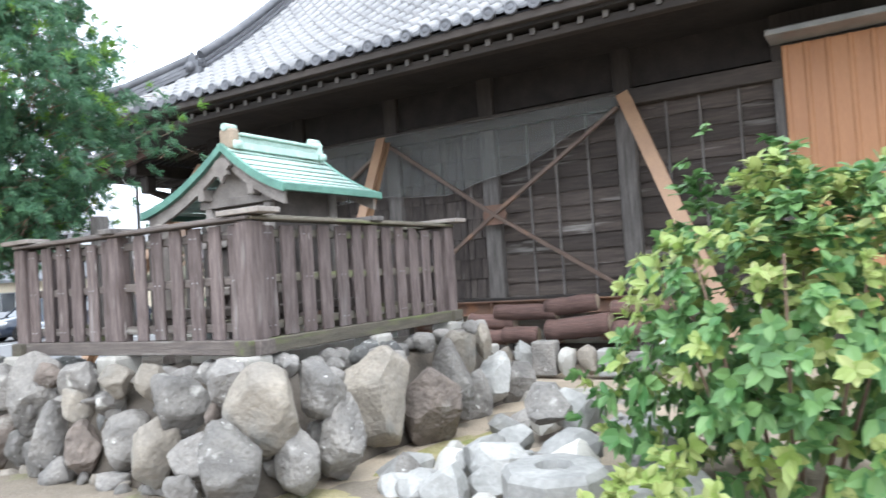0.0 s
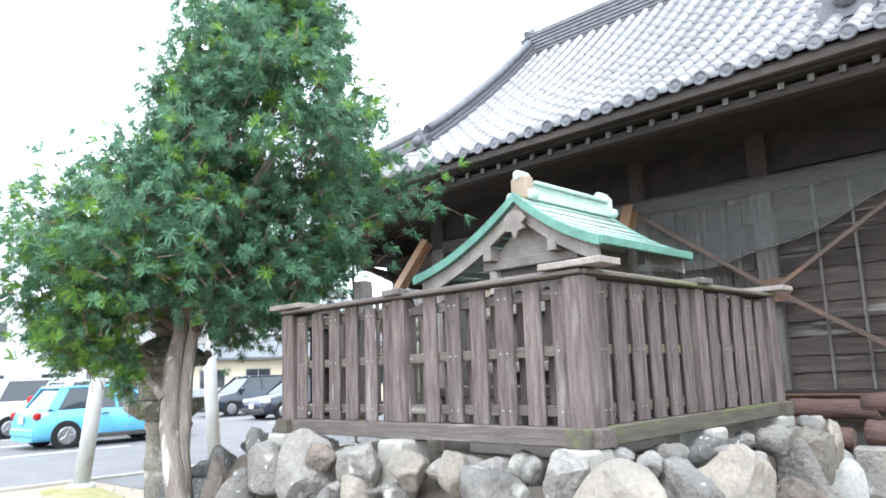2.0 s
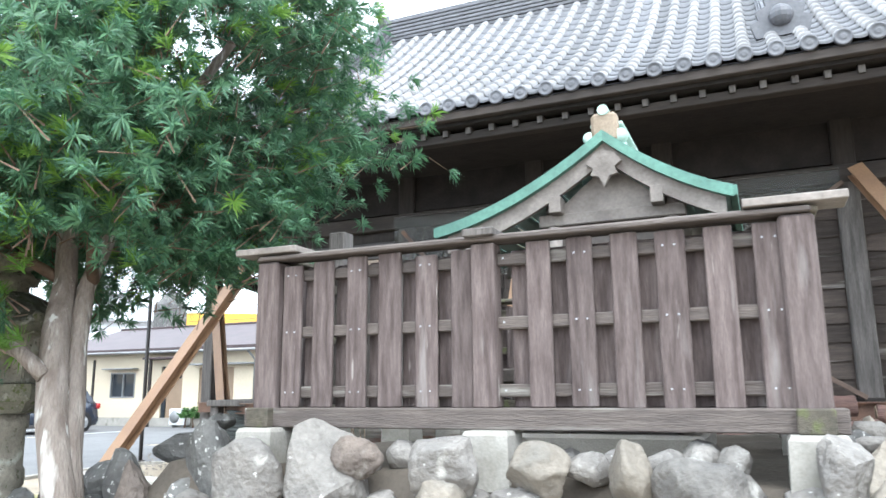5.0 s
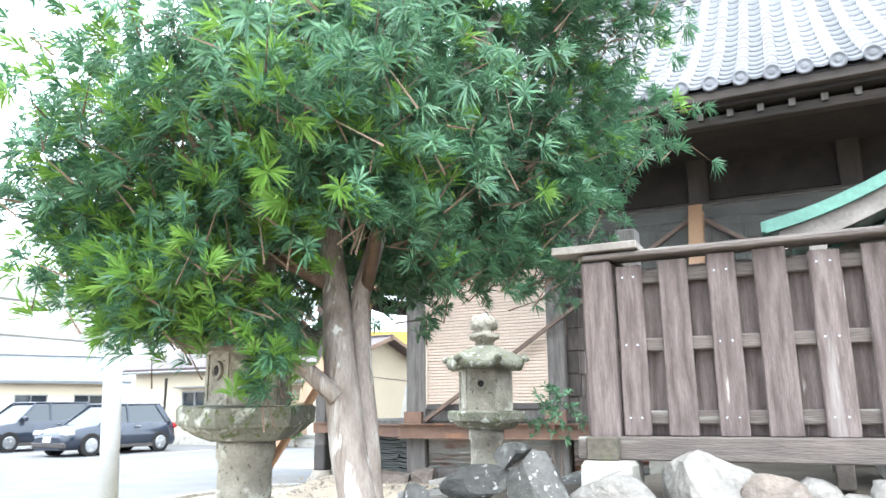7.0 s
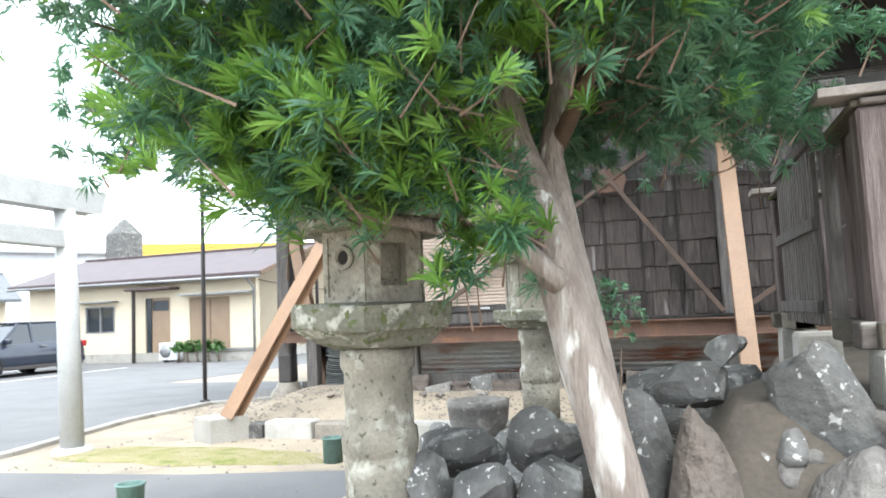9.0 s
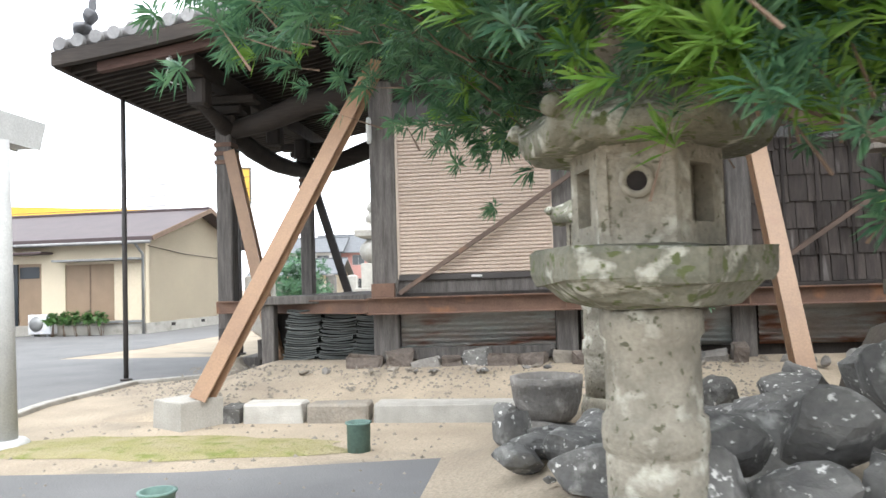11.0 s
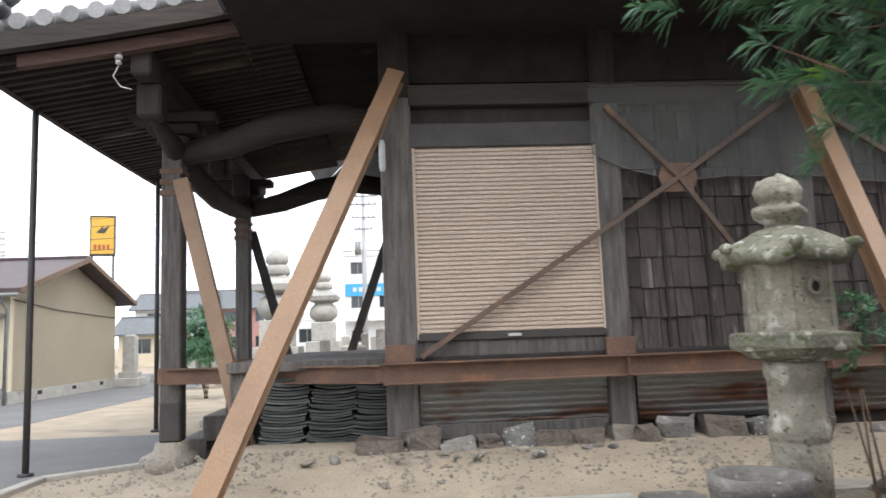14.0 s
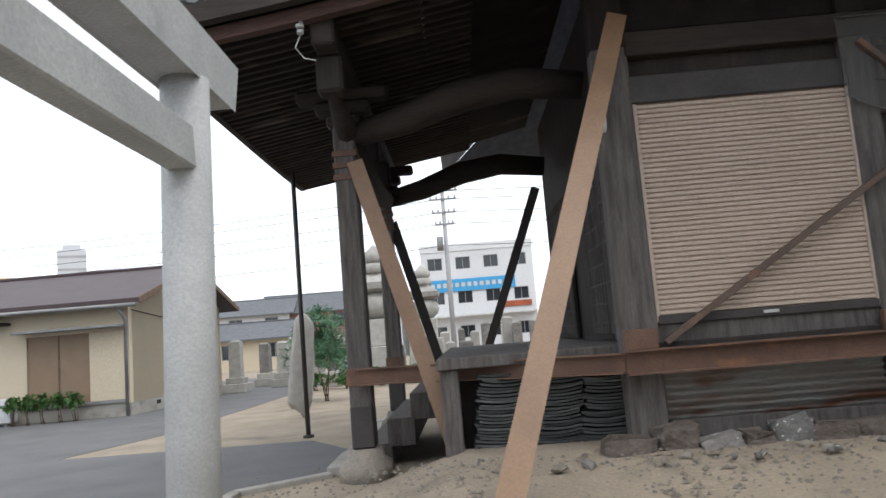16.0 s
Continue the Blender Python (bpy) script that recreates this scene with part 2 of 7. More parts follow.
WHITEWALL = mat("white_building_wall", (0.72, 0.72, 0.72), (0.66, 0.66, 0.67), 0.3, 0.8, 0.05, fine=10, stain=(0.55, 0.55, 0.55), stain_scale=0.3, stain_at=0.66)
GREYWALL = mat("grey_building_wall", (0.44, 0.44, 0.45), (0.38, 0.38, 0.39), 0.3, 0.8, 0.05, fine=10)
# grey wall lightened so that its colour carries the distance haze
HAZEWALL = mat("pale_grey_building_wall", (0.60, 0.61, 0.63), (0.56, 0.57, 0.59), 0.3, 0.8, 0.05, fine=10)
PINKWALL = mat("pink_house_wall", (0.46, 0.25, 0.22), (0.42, 0.225, 0.2), 0.5, 0.8, 0.05, fine=10)
GREYROOF = mat("grey_tile_roof", (0.15, 0.155, 0.165), (0.11, 0.115, 0.12), 3, 0.6, 0.3, fine=12)
GLASS = glass_mat("dark_window_glass")
GREYMETAL = mat("grey_metal", (0.34, 0.34, 0.335), None, 3, 0.45, 0.1, metal=0.3)
RUBBER = mat("tyre_rubber", (0.02, 0.02, 0.02), None, 6, 0.85, 0.2)
CHROME = mat("alloy_wheel", (0.5, 0.5, 0.51), None, 6, 0.3, 0.05, metal=0.8)
CAR_BLUE = mat("light_blue_car_paint", (0.14, 0.42, 0.62), (0.135, 0.405, 0.60), 1, 0.2, 0.0, fine=3, spec=0.6)
CAR_WHITE = mat("white_car_paint", (0.78, 0.78, 0.78), (0.76, 0.76, 0.76), 1, 0.2, 0.0, fine=3, spec=0.6)
CAR_BLACK = mat("dark_blue_black_car_paint", (0.022, 0.028, 0.045), (0.02, 0.026, 0.04), 1, 0.15, 0.0, fine=3, spec=0.6)
CAR_RED = mat("red_car_paint", (0.4, 0.02, 0.025), (0.38, 0.02, 0.02), 1, 0.2, 0.0, fine=3, spec=0.6)
LAMP_RED = mat("red_tail_lens", (0.42, 0.02, 0.02), None, 3, 0.2, 0.0)
LAMP_WHITE = mat("clear_head_lens", (0.7, 0.7, 0.72), None, 3, 0.15, 0.0)
SIGN_YELLOW = mat("yellow_sign_face", (0.62, 0.38, 0.06), (0.58, 0.35, 0.055), 1, 0.5, 0.0)
SIGN_RED = mat("sign_red", (0.45, 0.12, 0.05), None, 2, 0.5, 0.0)
SIGN_BLUE = mat("blue_banner", (0.07, 0.36, 0.66), (0.065, 0.34, 0.63), 1, 0.6, 0.0)
PAINT_WHITE = mat("road_paint", (0.68, 0.68, 0.66), (0.5, 0.5, 0.48), 5, 0.8, 0.2)
NET = net_mat("grey_netting", (0.15, 0.15, 0.143), 0.45)
# porch underside: shade and a little bounced light are set in the colour
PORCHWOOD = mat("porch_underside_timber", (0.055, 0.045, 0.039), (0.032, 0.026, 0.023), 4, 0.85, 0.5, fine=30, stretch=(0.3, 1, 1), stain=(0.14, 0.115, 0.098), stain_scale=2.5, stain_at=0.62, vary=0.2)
OLD_TILE = mat("old_stacked_tile", (0.10, 0.105, 0.10), (0.055, 0.06, 0.056), 6, 0.7, 0.4, fine=40, vary=0.3)
EARTH = mat("brown_earth", (0.255, 0.215, 0.165), (0.175, 0.148, 0.115), 3, 0.95, 0.9, fine=50, stain=(0.2, 0.2, 0.1), stain_scale=2.2, stain_at=0.6, bump_dist=0.02)
SOIL = mat("dark_soil", (0.12, 0.10, 0.08), (0.08, 0.068, 0.055), 4, 0.95, 0.8, fine=50)
PAIL = mat("green_patina_metal", (0.16, 0.26, 0.22), (0.10, 0.16, 0.14), 6, 0.6, 0.3, fine=40, stain=(0.1, 0.06, 0.04), stain_scale=5, stain_at=0.6)
HEDGE = leaf_mat("hedge_leaf", (0.04, 0.10, 0.025), (0.08, 0.17, 0.04))


# ---- building blocks ----
def part(name, bm, material, parent=None, label=""):
    me = bpy.data.meshes.new(name)
    bm.normal_update()
    bm.to_mesh(me)
    bm.free()
    me.materials.append(material)
    ob = new(name, me)
    ob.parent = parent
    return tagged(ob, label)


def thing(name, label, category, group="", kind="", at=None):
    ob = new(name)
    ob.empty_display_size = 0.1
    if at is not None:
        ob.matrix_basis = at
    return tagged(ob, label, category, group, kind)


def B():
    return bmesh.new()


def box(bm, lo, hi, m=None, bevel=0.0):
    """A box between two corners, its edges rounded by bevel."""
    c = [(a + b) / 2 for a, b in zip(lo, hi)]
    s = [abs(b - a) for a, b in zip(lo, hi)]
    tmp = bmesh.new()
    bmesh.ops.create_cube(tmp, size=1, matrix=Matrix.Translation(c) @ Matrix.Diagonal((*s, 1)))
    if bevel:
        bmesh.ops.bevel(tmp, geom=tmp.edges[:], offset=min(bevel, min(s) * 0.4), segments=1, affect="EDGES")
    if m is not None:
        tmp.transform(m)
    weld(bm, tmp)
    return bm


def weld(bm, tmp):
    me = bpy.data.meshes.new("tmp")
    tmp.to_mesh(me)
    tmp.free()
    bm.from_mesh(me)
    bpy.data.meshes.remove(me)


def beam(bm, a, b, w, h, up=(0, 0, 1), bevel=0.006):
    """A bar of w x h from a to b."""
    a, b = Vector(a), Vector(b)
    d = b - a
    y = d.normalized()
    x = y.cross(Vector(up)).normalized()
    z = x.cross(y)
    m = Matrix((x, y, z)).transposed().to_4x4()
    m.translation = (a + b) / 2
    return box(bm, (-w / 2, -d.length / 2, -h / 2), (w / 2, d.length / 2, h / 2), m, bevel)


def hbeam(bm, a, b, w, h, t=0.012, up=(0, 0, 1)):
    """A steel H section: two flanges and a web."""
    a, b = Vector(a), Vector(b)
    d = b - a
    y = d.normalized()
    x = y.cross(Vector(up)).normalized()
    z = x.cross(y)
    m = Matrix((x, y, z)).transposed().to_4x4()
    m.translation = (a + b) / 2
    o = [(-w / 2, -h / 2), (w / 2, -h / 2), (w / 2, -h / 2 + t), (t / 2, -h / 2 + t), (t / 2, h / 2 - t), (w / 2, h / 2 - t), (w / 2, h / 2), (-w / 2, h / 2), (-w / 2, h / 2 - t), (-t / 2, h / 2 - t), (-t / 2, -h / 2 + t), (-w / 2, -h / 2 + t)]
    tmp = prism(bmesh.new(), o, d.length, m)
    weld(bm, tmp)
    return bm


def sweep(bm, pts, w, h):
    """A bar of w (level) x h (upright) bent through points, in one piece."""
    pts = [Vector(p) for p in pts]
    rings = []
    for i, p in enumerate(pts):
        d = pts[min(i + 1, len(pts) - 1)] - pts[max(i - 1, 0)]
        x = Vector((d.y, -d.x, 0)).normalized() * w / 2
        z = Vector((0, 0, h / 2))
        rings.append([bm.verts.new(p + v) for v in (-x - z, x - z, x + z, -x + z)])
    for a, b in zip(rings, rings[1:]):
        for k in range(4):
            bm.faces.new((a[k], a[(k + 1) % 4], b[(k + 1) % 4], b[k]))
    bm.faces.new(rings[0][::-1])
    bm.faces.new(rings[-1])
    bmesh.ops.recalc_face_normals(bm, faces=bm.faces[:])
    return bm


def tube(bm, pts, radii, seg=8, cap=True):
    """A round bar through points, with a radius at each."""
    pts = [Vector(p) for p in pts]
    if isinstance(radii, (int, float)):
        radii = [radii] * len(pts)
    rings = []
    for i, p in enumerate(pts):
        d = (pts[min(i + 1, len(pts) - 1)] - pts[max(i - 1, 0)]).normalized()
        x = d.cross(Vector((0.31, 0.87, 0.05) if abs(d.z) > 0.9 else (0, 0, 1))).normalized()
        y = d.cross(x)
        rings.append([bm.verts.new(p + radii[i] * (math.cos(k * math.tau / seg) * x + math.sin(k * math.tau / seg) * y)) for k in range(seg)])
    for r, q in zip(rings, rings[1:]):
        for k in range(seg):
            f = bm.faces.new((r[k], r[(k + 1) % seg], q[(k + 1) % seg], q[k]))
            f.smooth = True
    if cap:
        bm.faces.new(rings[0][::-1])
        bm.faces.new(rings[-1])
    bmesh.ops.recalc_face_normals(bm, faces=bm.faces[:])
    return bm


def lathe(bm, profile, seg=24, m=None, smooth=True, wobble=0.0, seed=0):
    """A turned shape from (radius, height) pairs; few segments give a prism."""
    rng = random.Random(seed)
    rings = []
    for r, z in profile:
        rings.append([bm.verts.new(Vector((r * math.cos(k * math.tau / seg), r * math.sin(k * math.tau / seg), z)) * (1 + rng.uniform(-wobble, wobble))) for k in range(seg)])
    for a, b in zip(rings, rings[1:]):
        for k in range(seg):
            f = bm.faces.new((a[k], a[(k + 1) % seg], b[(k + 1) % seg], b[k]))
            f.smooth = smooth
    bm.faces.new(rings[0][::-1])
    bm.faces.new(rings[-1])
    if m is not None:
        bm.transform(m)
    return bm


def prism(bm, outline, thick, m=None):
    """A flat outline in x, z pushed out along y, from -thick/2 to thick/2."""
    front = [bm.verts.new((x, -thick / 2, z)) for x, z in outline]
    back = [bm.verts.new((x, thick / 2, z)) for x, z in outline]
    n = len(outline)
    for i in range(n):
        bm.faces.new((front[i], front[(i + 1) % n], back[(i + 1) % n], back[i]))
    bm.faces.new(front[::-1])
    bm.faces.new(back)
    bmesh.ops.recalc_face_normals(bm, faces=bm.faces[:])
    if m is not None:
        bm.transform(m)
    return bm


def slab(bm, outline, z0, z1):
    """A plan outline (x, y) as a flat slab."""
    lo = [bm.verts.new((x, y, z0)) for x, y in outline]
    hi = [bm.verts.new((x, y, z1)) for x, y in outline]
    n = len(outline)
    for i in range(n):
        bm.faces.new((lo[i], lo[(i + 1) % n], hi[(i + 1) % n], hi[i]))
    bm.faces.new(lo[::-1])
    bm.faces.new(hi)
    bmesh.ops.recalc_face_normals(bm, faces=bm.faces[:])
    return bm


def boulder(bm, sx, sy, sz, seed, angular=0.35, sub=3):
    """A boulder: a ball cut by random planes, roughened, of the half sizes given, about its middle."""
    rng = random.Random(seed)
    tmp = bmesh.new()
    bmesh.ops.create_icosphere(tmp, subdivisions=sub, radius=1)
    cuts = []
    for _ in range(16):
        nrm = Vector((rng.gauss(0, 1), rng.gauss(0, 1), rng.gauss(0, 1))).normalized()
        cuts.append((nrm, rng.uniform(0.68, 0.96) - angular * 0.22))
    o = Vector((rng.uniform(-50, 50), rng.uniform(-50, 50), rng.uniform(-50, 50)))
    for v in tmp.verts:
        p = v.co.copy()
        for nrm, d in cuts:
            k = p.dot(nrm) - d
            if k > 0:
                p -= nrm * k * 0.95
        p *= 1 + 0.10 * noise.noise(p * 1.3 + o) + 0.05 * noise.noise(p * 3.7 + o) + 0.028 * noise.noise(p * 9 + o)
        v.co = p
    big = [max(abs(v.co[i]) for v in tmp.verts) for i in range(3)]
    for v in tmp.verts:
        v.co = Vector((v.co.x / big[0] * sx, v.co.y / big[1] * sy, v.co.z / big[2] * sz))
    for f in tmp.faces:
        f.smooth = angular < 0.8
    weld(bm, tmp)
    return bm


# ---- ground ----
def smooth(a):
    a = min(1.0, max(0.0, a))
    return a * a * (3 - 2 * a)


def bed_z(x, y):
    """Height of the ground: the bed round mound and tree lies a little over the yard."""
    return 0.22 * smooth((x + 9.3) / 0.9) * smooth((y - 1.6) / 1.0) * (1 - smooth((y - 6.7) / 0.5))


bm = B()
gx = [-1500, -600, -200, -80, -40, -20] + [-10 + 0.3 * i for i in range(48)] + [8, 20, 40, 80, 200, 600, 1500]
gy = [-1500, -600, -200, -80, -40, -15, -5] + [0.9 + 0.2 * i for i in range(34)] + [10, 20, 40, 80, 200, 600, 1500]
sheet = [[bm.verts.new((x, y, bed_z(x, y) + (0.015 * noise.noise(Vector((x * 1.9, y * 1.9, 0.5))) if bed_z(x, y) > 0.05 else 0.0))) for x in gx] for y in gy]
for a, b in zip(sheet, sheet[1:]):
    for i in range(len(gx) - 1):
        bm.faces.new((a[i], a[i + 1], b[i + 1], b[i])).smooth = True
tagged(part("ground", bm, SAND), "sandy beige dirt yard with small gravel", "ground", kind="structure")

bm = slab(B(), [(-70, -45), (-13.7, -45), (-13.65, 6.3), (-14.15, 8.5), (-14.1, 10.3), (-13.25, 10.95), (-13.2, 12.5), (-14.0, 13.8), (-17.7, 13.9), (-17.1, 16.2), (-16.9, 24),
               (-16.2, 40), (-70, 40)], -0.05, 0.006)
tagged(part("road", bm, ASPHALT), "grey worn asphalt of the car park and lane", "road", kind="structure")
bm = slab(B(), [(-13.7, 5.5), (-11, 5.7), (-9.3, 6.1), (-8.5, 6.2), (-8.5, 5.1), (-9.4, 5.05), (-11, 4.85), (-13.7, 4.75)], -0.05, 0.009)
tagged(part("pavement", bm, ASPHALT), "narrow dark asphalt path across the yard", "path", kind="structure")


def kerb_line(pts, w, h, material, name, label):
    for a, b in zip(pts, pts[1:]):
        bm = beam(B(), (*a, h / 2 - 0.03), (*b, h / 2 - 0.03), w, h + 0.06, bevel=0.01)
        tagged(part(name, bm, material), label, "kerb", "kerb stones", "structure")


kerb_line([(-13.6, -20), (-13.6, -8), (-13.6, 0), (-13.58, 3.4), (-13.55, 6.3), (-14.02, 8.5), (-13.98, 10.25), (-13.2, 10.85)], 0.12, 0.05, CONCRETE, "kerb", "low pale concrete kerb at the asphalt edge")

# bank of earth that climbs to the hall
bm = B()
nx, ny = 60, 14
grid = []
for j in range(ny + 1):
    y = 7.62 + (9.75 - 7.62) * j / ny
    row = []
    for i in range(nx + 1):
        x = -13.0 + 14.5 * i / nx
        u = j / ny
        edge = min(1, max(0, (x + 13.0) / 1.2))
        z = (0.10 + 0.24 * min(1, u * 1.3)) * edge + 0.03 * noise.noise(Vector((x * 1.7, y * 1.7, 0))) * edge - 0.02 * (1 - edge)
        row.append(bm.verts.new((x, y, z)))
    grid.append(row)
grid.insert(0, [bm.verts.new((v.co.x, v.co.y - 0.08, -0.03)) for v in grid[0]])
for a, b in zip(grid, grid[1:]):
    for i in range(nx):
        bm.faces.new((a[i], a[i + 1], b[i + 1], b[i])).smooth = True
tagged(part("earth_bank", bm, SAND), "sloping sandy earth bank along the hall", "ground", kind="structure")


def moss_patch(cx, cy, rx, ry, seed, material=MOSS, name="moss_patch", label="yellow-green moss spread over bare earth"):
    bm = B()
    rng = random.Random(seed)
    rings = []
    n = 36
    for k, (f, z) in enumerate(((1.0, 0.0), (0.9, 0.014), (0.6, 0.022), (0.3, 0.026))):
        rings.append([bm.verts.new((cx + rx * f * (1 + 0.3 * noise.noise(Vector((math.cos(a) * 2 + seed, math.sin(a) * 2, 0)))) * math.cos(a),
                                    cy + ry * f * (1 + 0.3 * noise.noise(Vector((math.cos(a) * 2 + seed, math.sin(a) * 2, 0)))) * math.sin(a), z + 0.008 * rng.random() + (0.205 if cx > -8 else 0)))
                      for a in (i * math.tau / n for i in range(n))])
    for a, b in zip(rings, rings[1:]):
        for i in range(n):
            bm.faces.new((a[i], a[(i + 1) % n], b[(i + 1) % n], b[i])).smooth = True
    bm.faces.new(rings[-1])
    tagged(part(name, bm, material), label, "moss" if material is MOSS else "ground", kind="stuff")


for a in ((-11.6, 6.45, 1.5, 0.42, 1), (-12.3, 4.15, 1.1, 0.35, 2), (-10.6, 4.0, 0.8, 0.3, 3), (-2.75, 4.4, 0.3, 1.0, 4), (-3.0, 3.3, 0.5, 0.3, 6), (-10.0, 2.6, 0.9, 0.4, 5)):
    moss_patch(*a)

for a in ((-4.6, 2.75, 2.3, 0.42, 11), (-2.2, 3.4, 1.2, 0.9, 12), (-2.3, 5.6, 0.8, 0.9, 13)):
    moss_patch(*a, EARTH, "earth_patch", "bare brown earth at the mound's foot")

# ---- the hall ----
WALL_Y = 9.33
POSTS = (-10.33, -8.28, -6.38, -4.72, -2.73, -0.83)
hall = thing("temple_hall", "old dark timber hall with steel braces and a roller shutter", "temple")

# wall core and bays
bm = box(B(), (-10.2, WALL_Y + 0.10, 0.3), (-0.8, WALL_Y + 0.3, 4.7))
part("wall_core", bm, OLDWOOD, hall)
bm = box(B(), (-10.2, WALL_Y + 0.3, 0.3), (-10.0, 15.4, 4.7))
part("end_wall", bm, OLDWOOD, hall)
bm = box(B(), (-10.2, 15.4, 0.3), (3.0, 15.6, 4.7))
part("rear_wall", bm, OLDWOOD, hall)
bm = box(B(), (2.8, WALL_Y + 0.3, 0.3), (3.0, 15.4, 4.7))
part("far_end_wall", bm, OLDWOOD, hall)
# thin dark panel added above the tie beam to paint the eave's shade
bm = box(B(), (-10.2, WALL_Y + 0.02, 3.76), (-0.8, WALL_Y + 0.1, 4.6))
part("upper_wall", bm, SHADE_DARK, hall)
for x in POSTS:
    w = 0.15 if x == POSTS[0] else 0.12
    bm = box(B(), (x - w, WALL_Y - 0.06, 0.27), (x + w, WALL_Y + 0.16, 3.6), bevel=0.015)
    part("post", bm, GREYPOST, hall, "greyed square timber post")
    # post tops switch to darker wood: painted eave shade, plus less weathering
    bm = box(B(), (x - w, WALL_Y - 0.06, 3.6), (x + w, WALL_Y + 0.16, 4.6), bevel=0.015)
    part("post_head", bm, OLDWOOD, hall, "sheltered post head under the eave, darkened by painted shade")
for z, h in ((3.51, 0.21), (1.02, 0.10)):
    bm = box(B(), (-10.2, WALL_Y - 0.075, z), (-0.8, WALL_Y + 0.1, z + h), bevel=0.01)
    part("tie_beam", bm, OLDBEAM if z > 2 else OLDWOOD, hall)


def bay(x0, x1, kind):
    """Cladding of one bay between two posts."""
    rng = random.Random(int(x0 * 100))
    y = WALL_Y + 0.06
    if kind == "shingle":
        z = 1.12
        while z < 3.5:
            x = x0
            while x < x1 - 0.02:
                w = min(rng.uniform(0.12, 0.2), x1 - x)
                bm = box(B(), (-w / 2 + 0.004, -0.012, 0), (w / 2 - 0.004, 0.012, 0.33), pose(x + w / 2, y - 0.03 + rng.uniform(-0.004, 0.004), z + rng.uniform(-0.01, 0.01), rng.uniform(-6, -4), 0, rng.uniform(-1, 1)))
                part("shingle", bm, SHINGLE, hall)
                x += w
            z += 0.29
    elif kind == "lap":
        z = 1.12
        while z < 3.5:
            bm = B()
            n = 8
            top, bot = [], []
            for i in range(n + 1):
                x = x0 + (x1 - x0) * i / n
                bot.append((x, y - 0.02 + rng.uniform(-0.004, 0.004), z + rng.uniform(-0.012, 0.012)))
                top.append((x, y + 0.012, z + 0.22))
            vb = [bm.verts.new(p) for p in bot]
            vk = [bm.verts.new((p[0], p[1] + 0.02, p[2])) for p in bot]
            vt = [bm.verts.new(p) for p in top]
            for i in range(n):
                bm.faces.new((vb[i], vb[i + 1], vt[i + 1], vt[i]))
                bm.faces.new((vk[i + 1], vk[i], vb[i], vb[i + 1])[::-1])
            bmesh.ops.recalc_face_normals(bm, faces=bm.faces[:])
            part("wall_board", bm, WALLBOARD, hall)
            z += 0.2
    if kind in ("lap", "shingle"):
        n = 4
        for i in range(1, n):
            x = x0 + (x1 - x0) * i / n + rng.uniform(-0.03, 0.03)
            bm = box(B(), (x - 0.016, y - 0.05, 1.12), (x + 0.016, y - 0.02, 3.55), bevel=0.004)
            part("batten", bm, GREYPOST if kind == "lap" else OLDWOOD, hall)


bay(POSTS[1] + 0.12, POSTS[2] - 0.12, "shingle")
bay(POSTS[2] + 0.12, POSTS[3] - 0.12, "shingle")
bay(POSTS[3] + 0.12, POSTS[4] - 0.12, "lap")
bay(POSTS[4] + 0.12, POSTS[5] - 0.12, "lap")

# roller shutter in the first bay
sx0, sx1, sz0, sz1 = -10.15, -8.42, 1.28, 3.10
bm = B()
z, last = sz0 + 0.05, None
while z < sz1:
    for zz, y in ((z, WALL_Y - 0.012), (z + 0.01, WALL_Y - 0.03), (z + 0.034, WALL_Y - 0.03)):
        v = (bm.verts.new((sx0, y, zz)), bm.verts.new((sx1, y, zz)))
        if last:
            bm.faces.new((last[0], last[1], v[1], v[0]))
        last = v
    z += 0.042
shutter = part("roller_shutter", bm, SHUTTER, hall, "beige corrugated roller shutter, closed")
bm = box(B(), (sx0 - 0.05, WALL_Y - 0.06, sz1), (sx1 + 0.03, WALL_Y + 0.06, sz1 + 0.24), bevel=0.01)
part("shutter_box", bm, DARKMETAL, hall, "dark brown shutter housing")
bm = box(B(), (sx0 - 0.02, WALL_Y - 0.05, sz0 - 0.02), (sx1 + 0.02, WALL_Y + 0.03, sz0 + 0.05), bevel=0.006)
part("shutter_bottom_bar", bm, DARKMETAL, hall)
for x in (sx0 - 0.03, sx1):
    bm = box(B(), (x, WALL_Y - 0.045, sz0), (x + 0.03, WALL_Y + 0.03, sz1), bevel=0.004)
    part("shutter_guide", bm, SHUTTER, hall)
bm = box(B(), (-9.33, WALL_Y - 0.062, sz0 + 0.005), (-9.21, WALL_Y - 0.05, sz0 + 0.03))
part("shutter_label", bm, PAINT_WHITE, hall)
bm = box(B(), (-10.18, WALL_Y - 0.02, 1.1), (-8.4, WALL_Y + 0.1, sz0 - 0.02))
part("apron_board", bm, GREYPOST, hall)
bm = box(B(), (-10.18, WALL_Y + 0.05, sz1 + 0.22), (-8.4, WALL_Y + 0.1, 3.6))
part("panel_over_shutter", bm, OLDWOOD, hall)


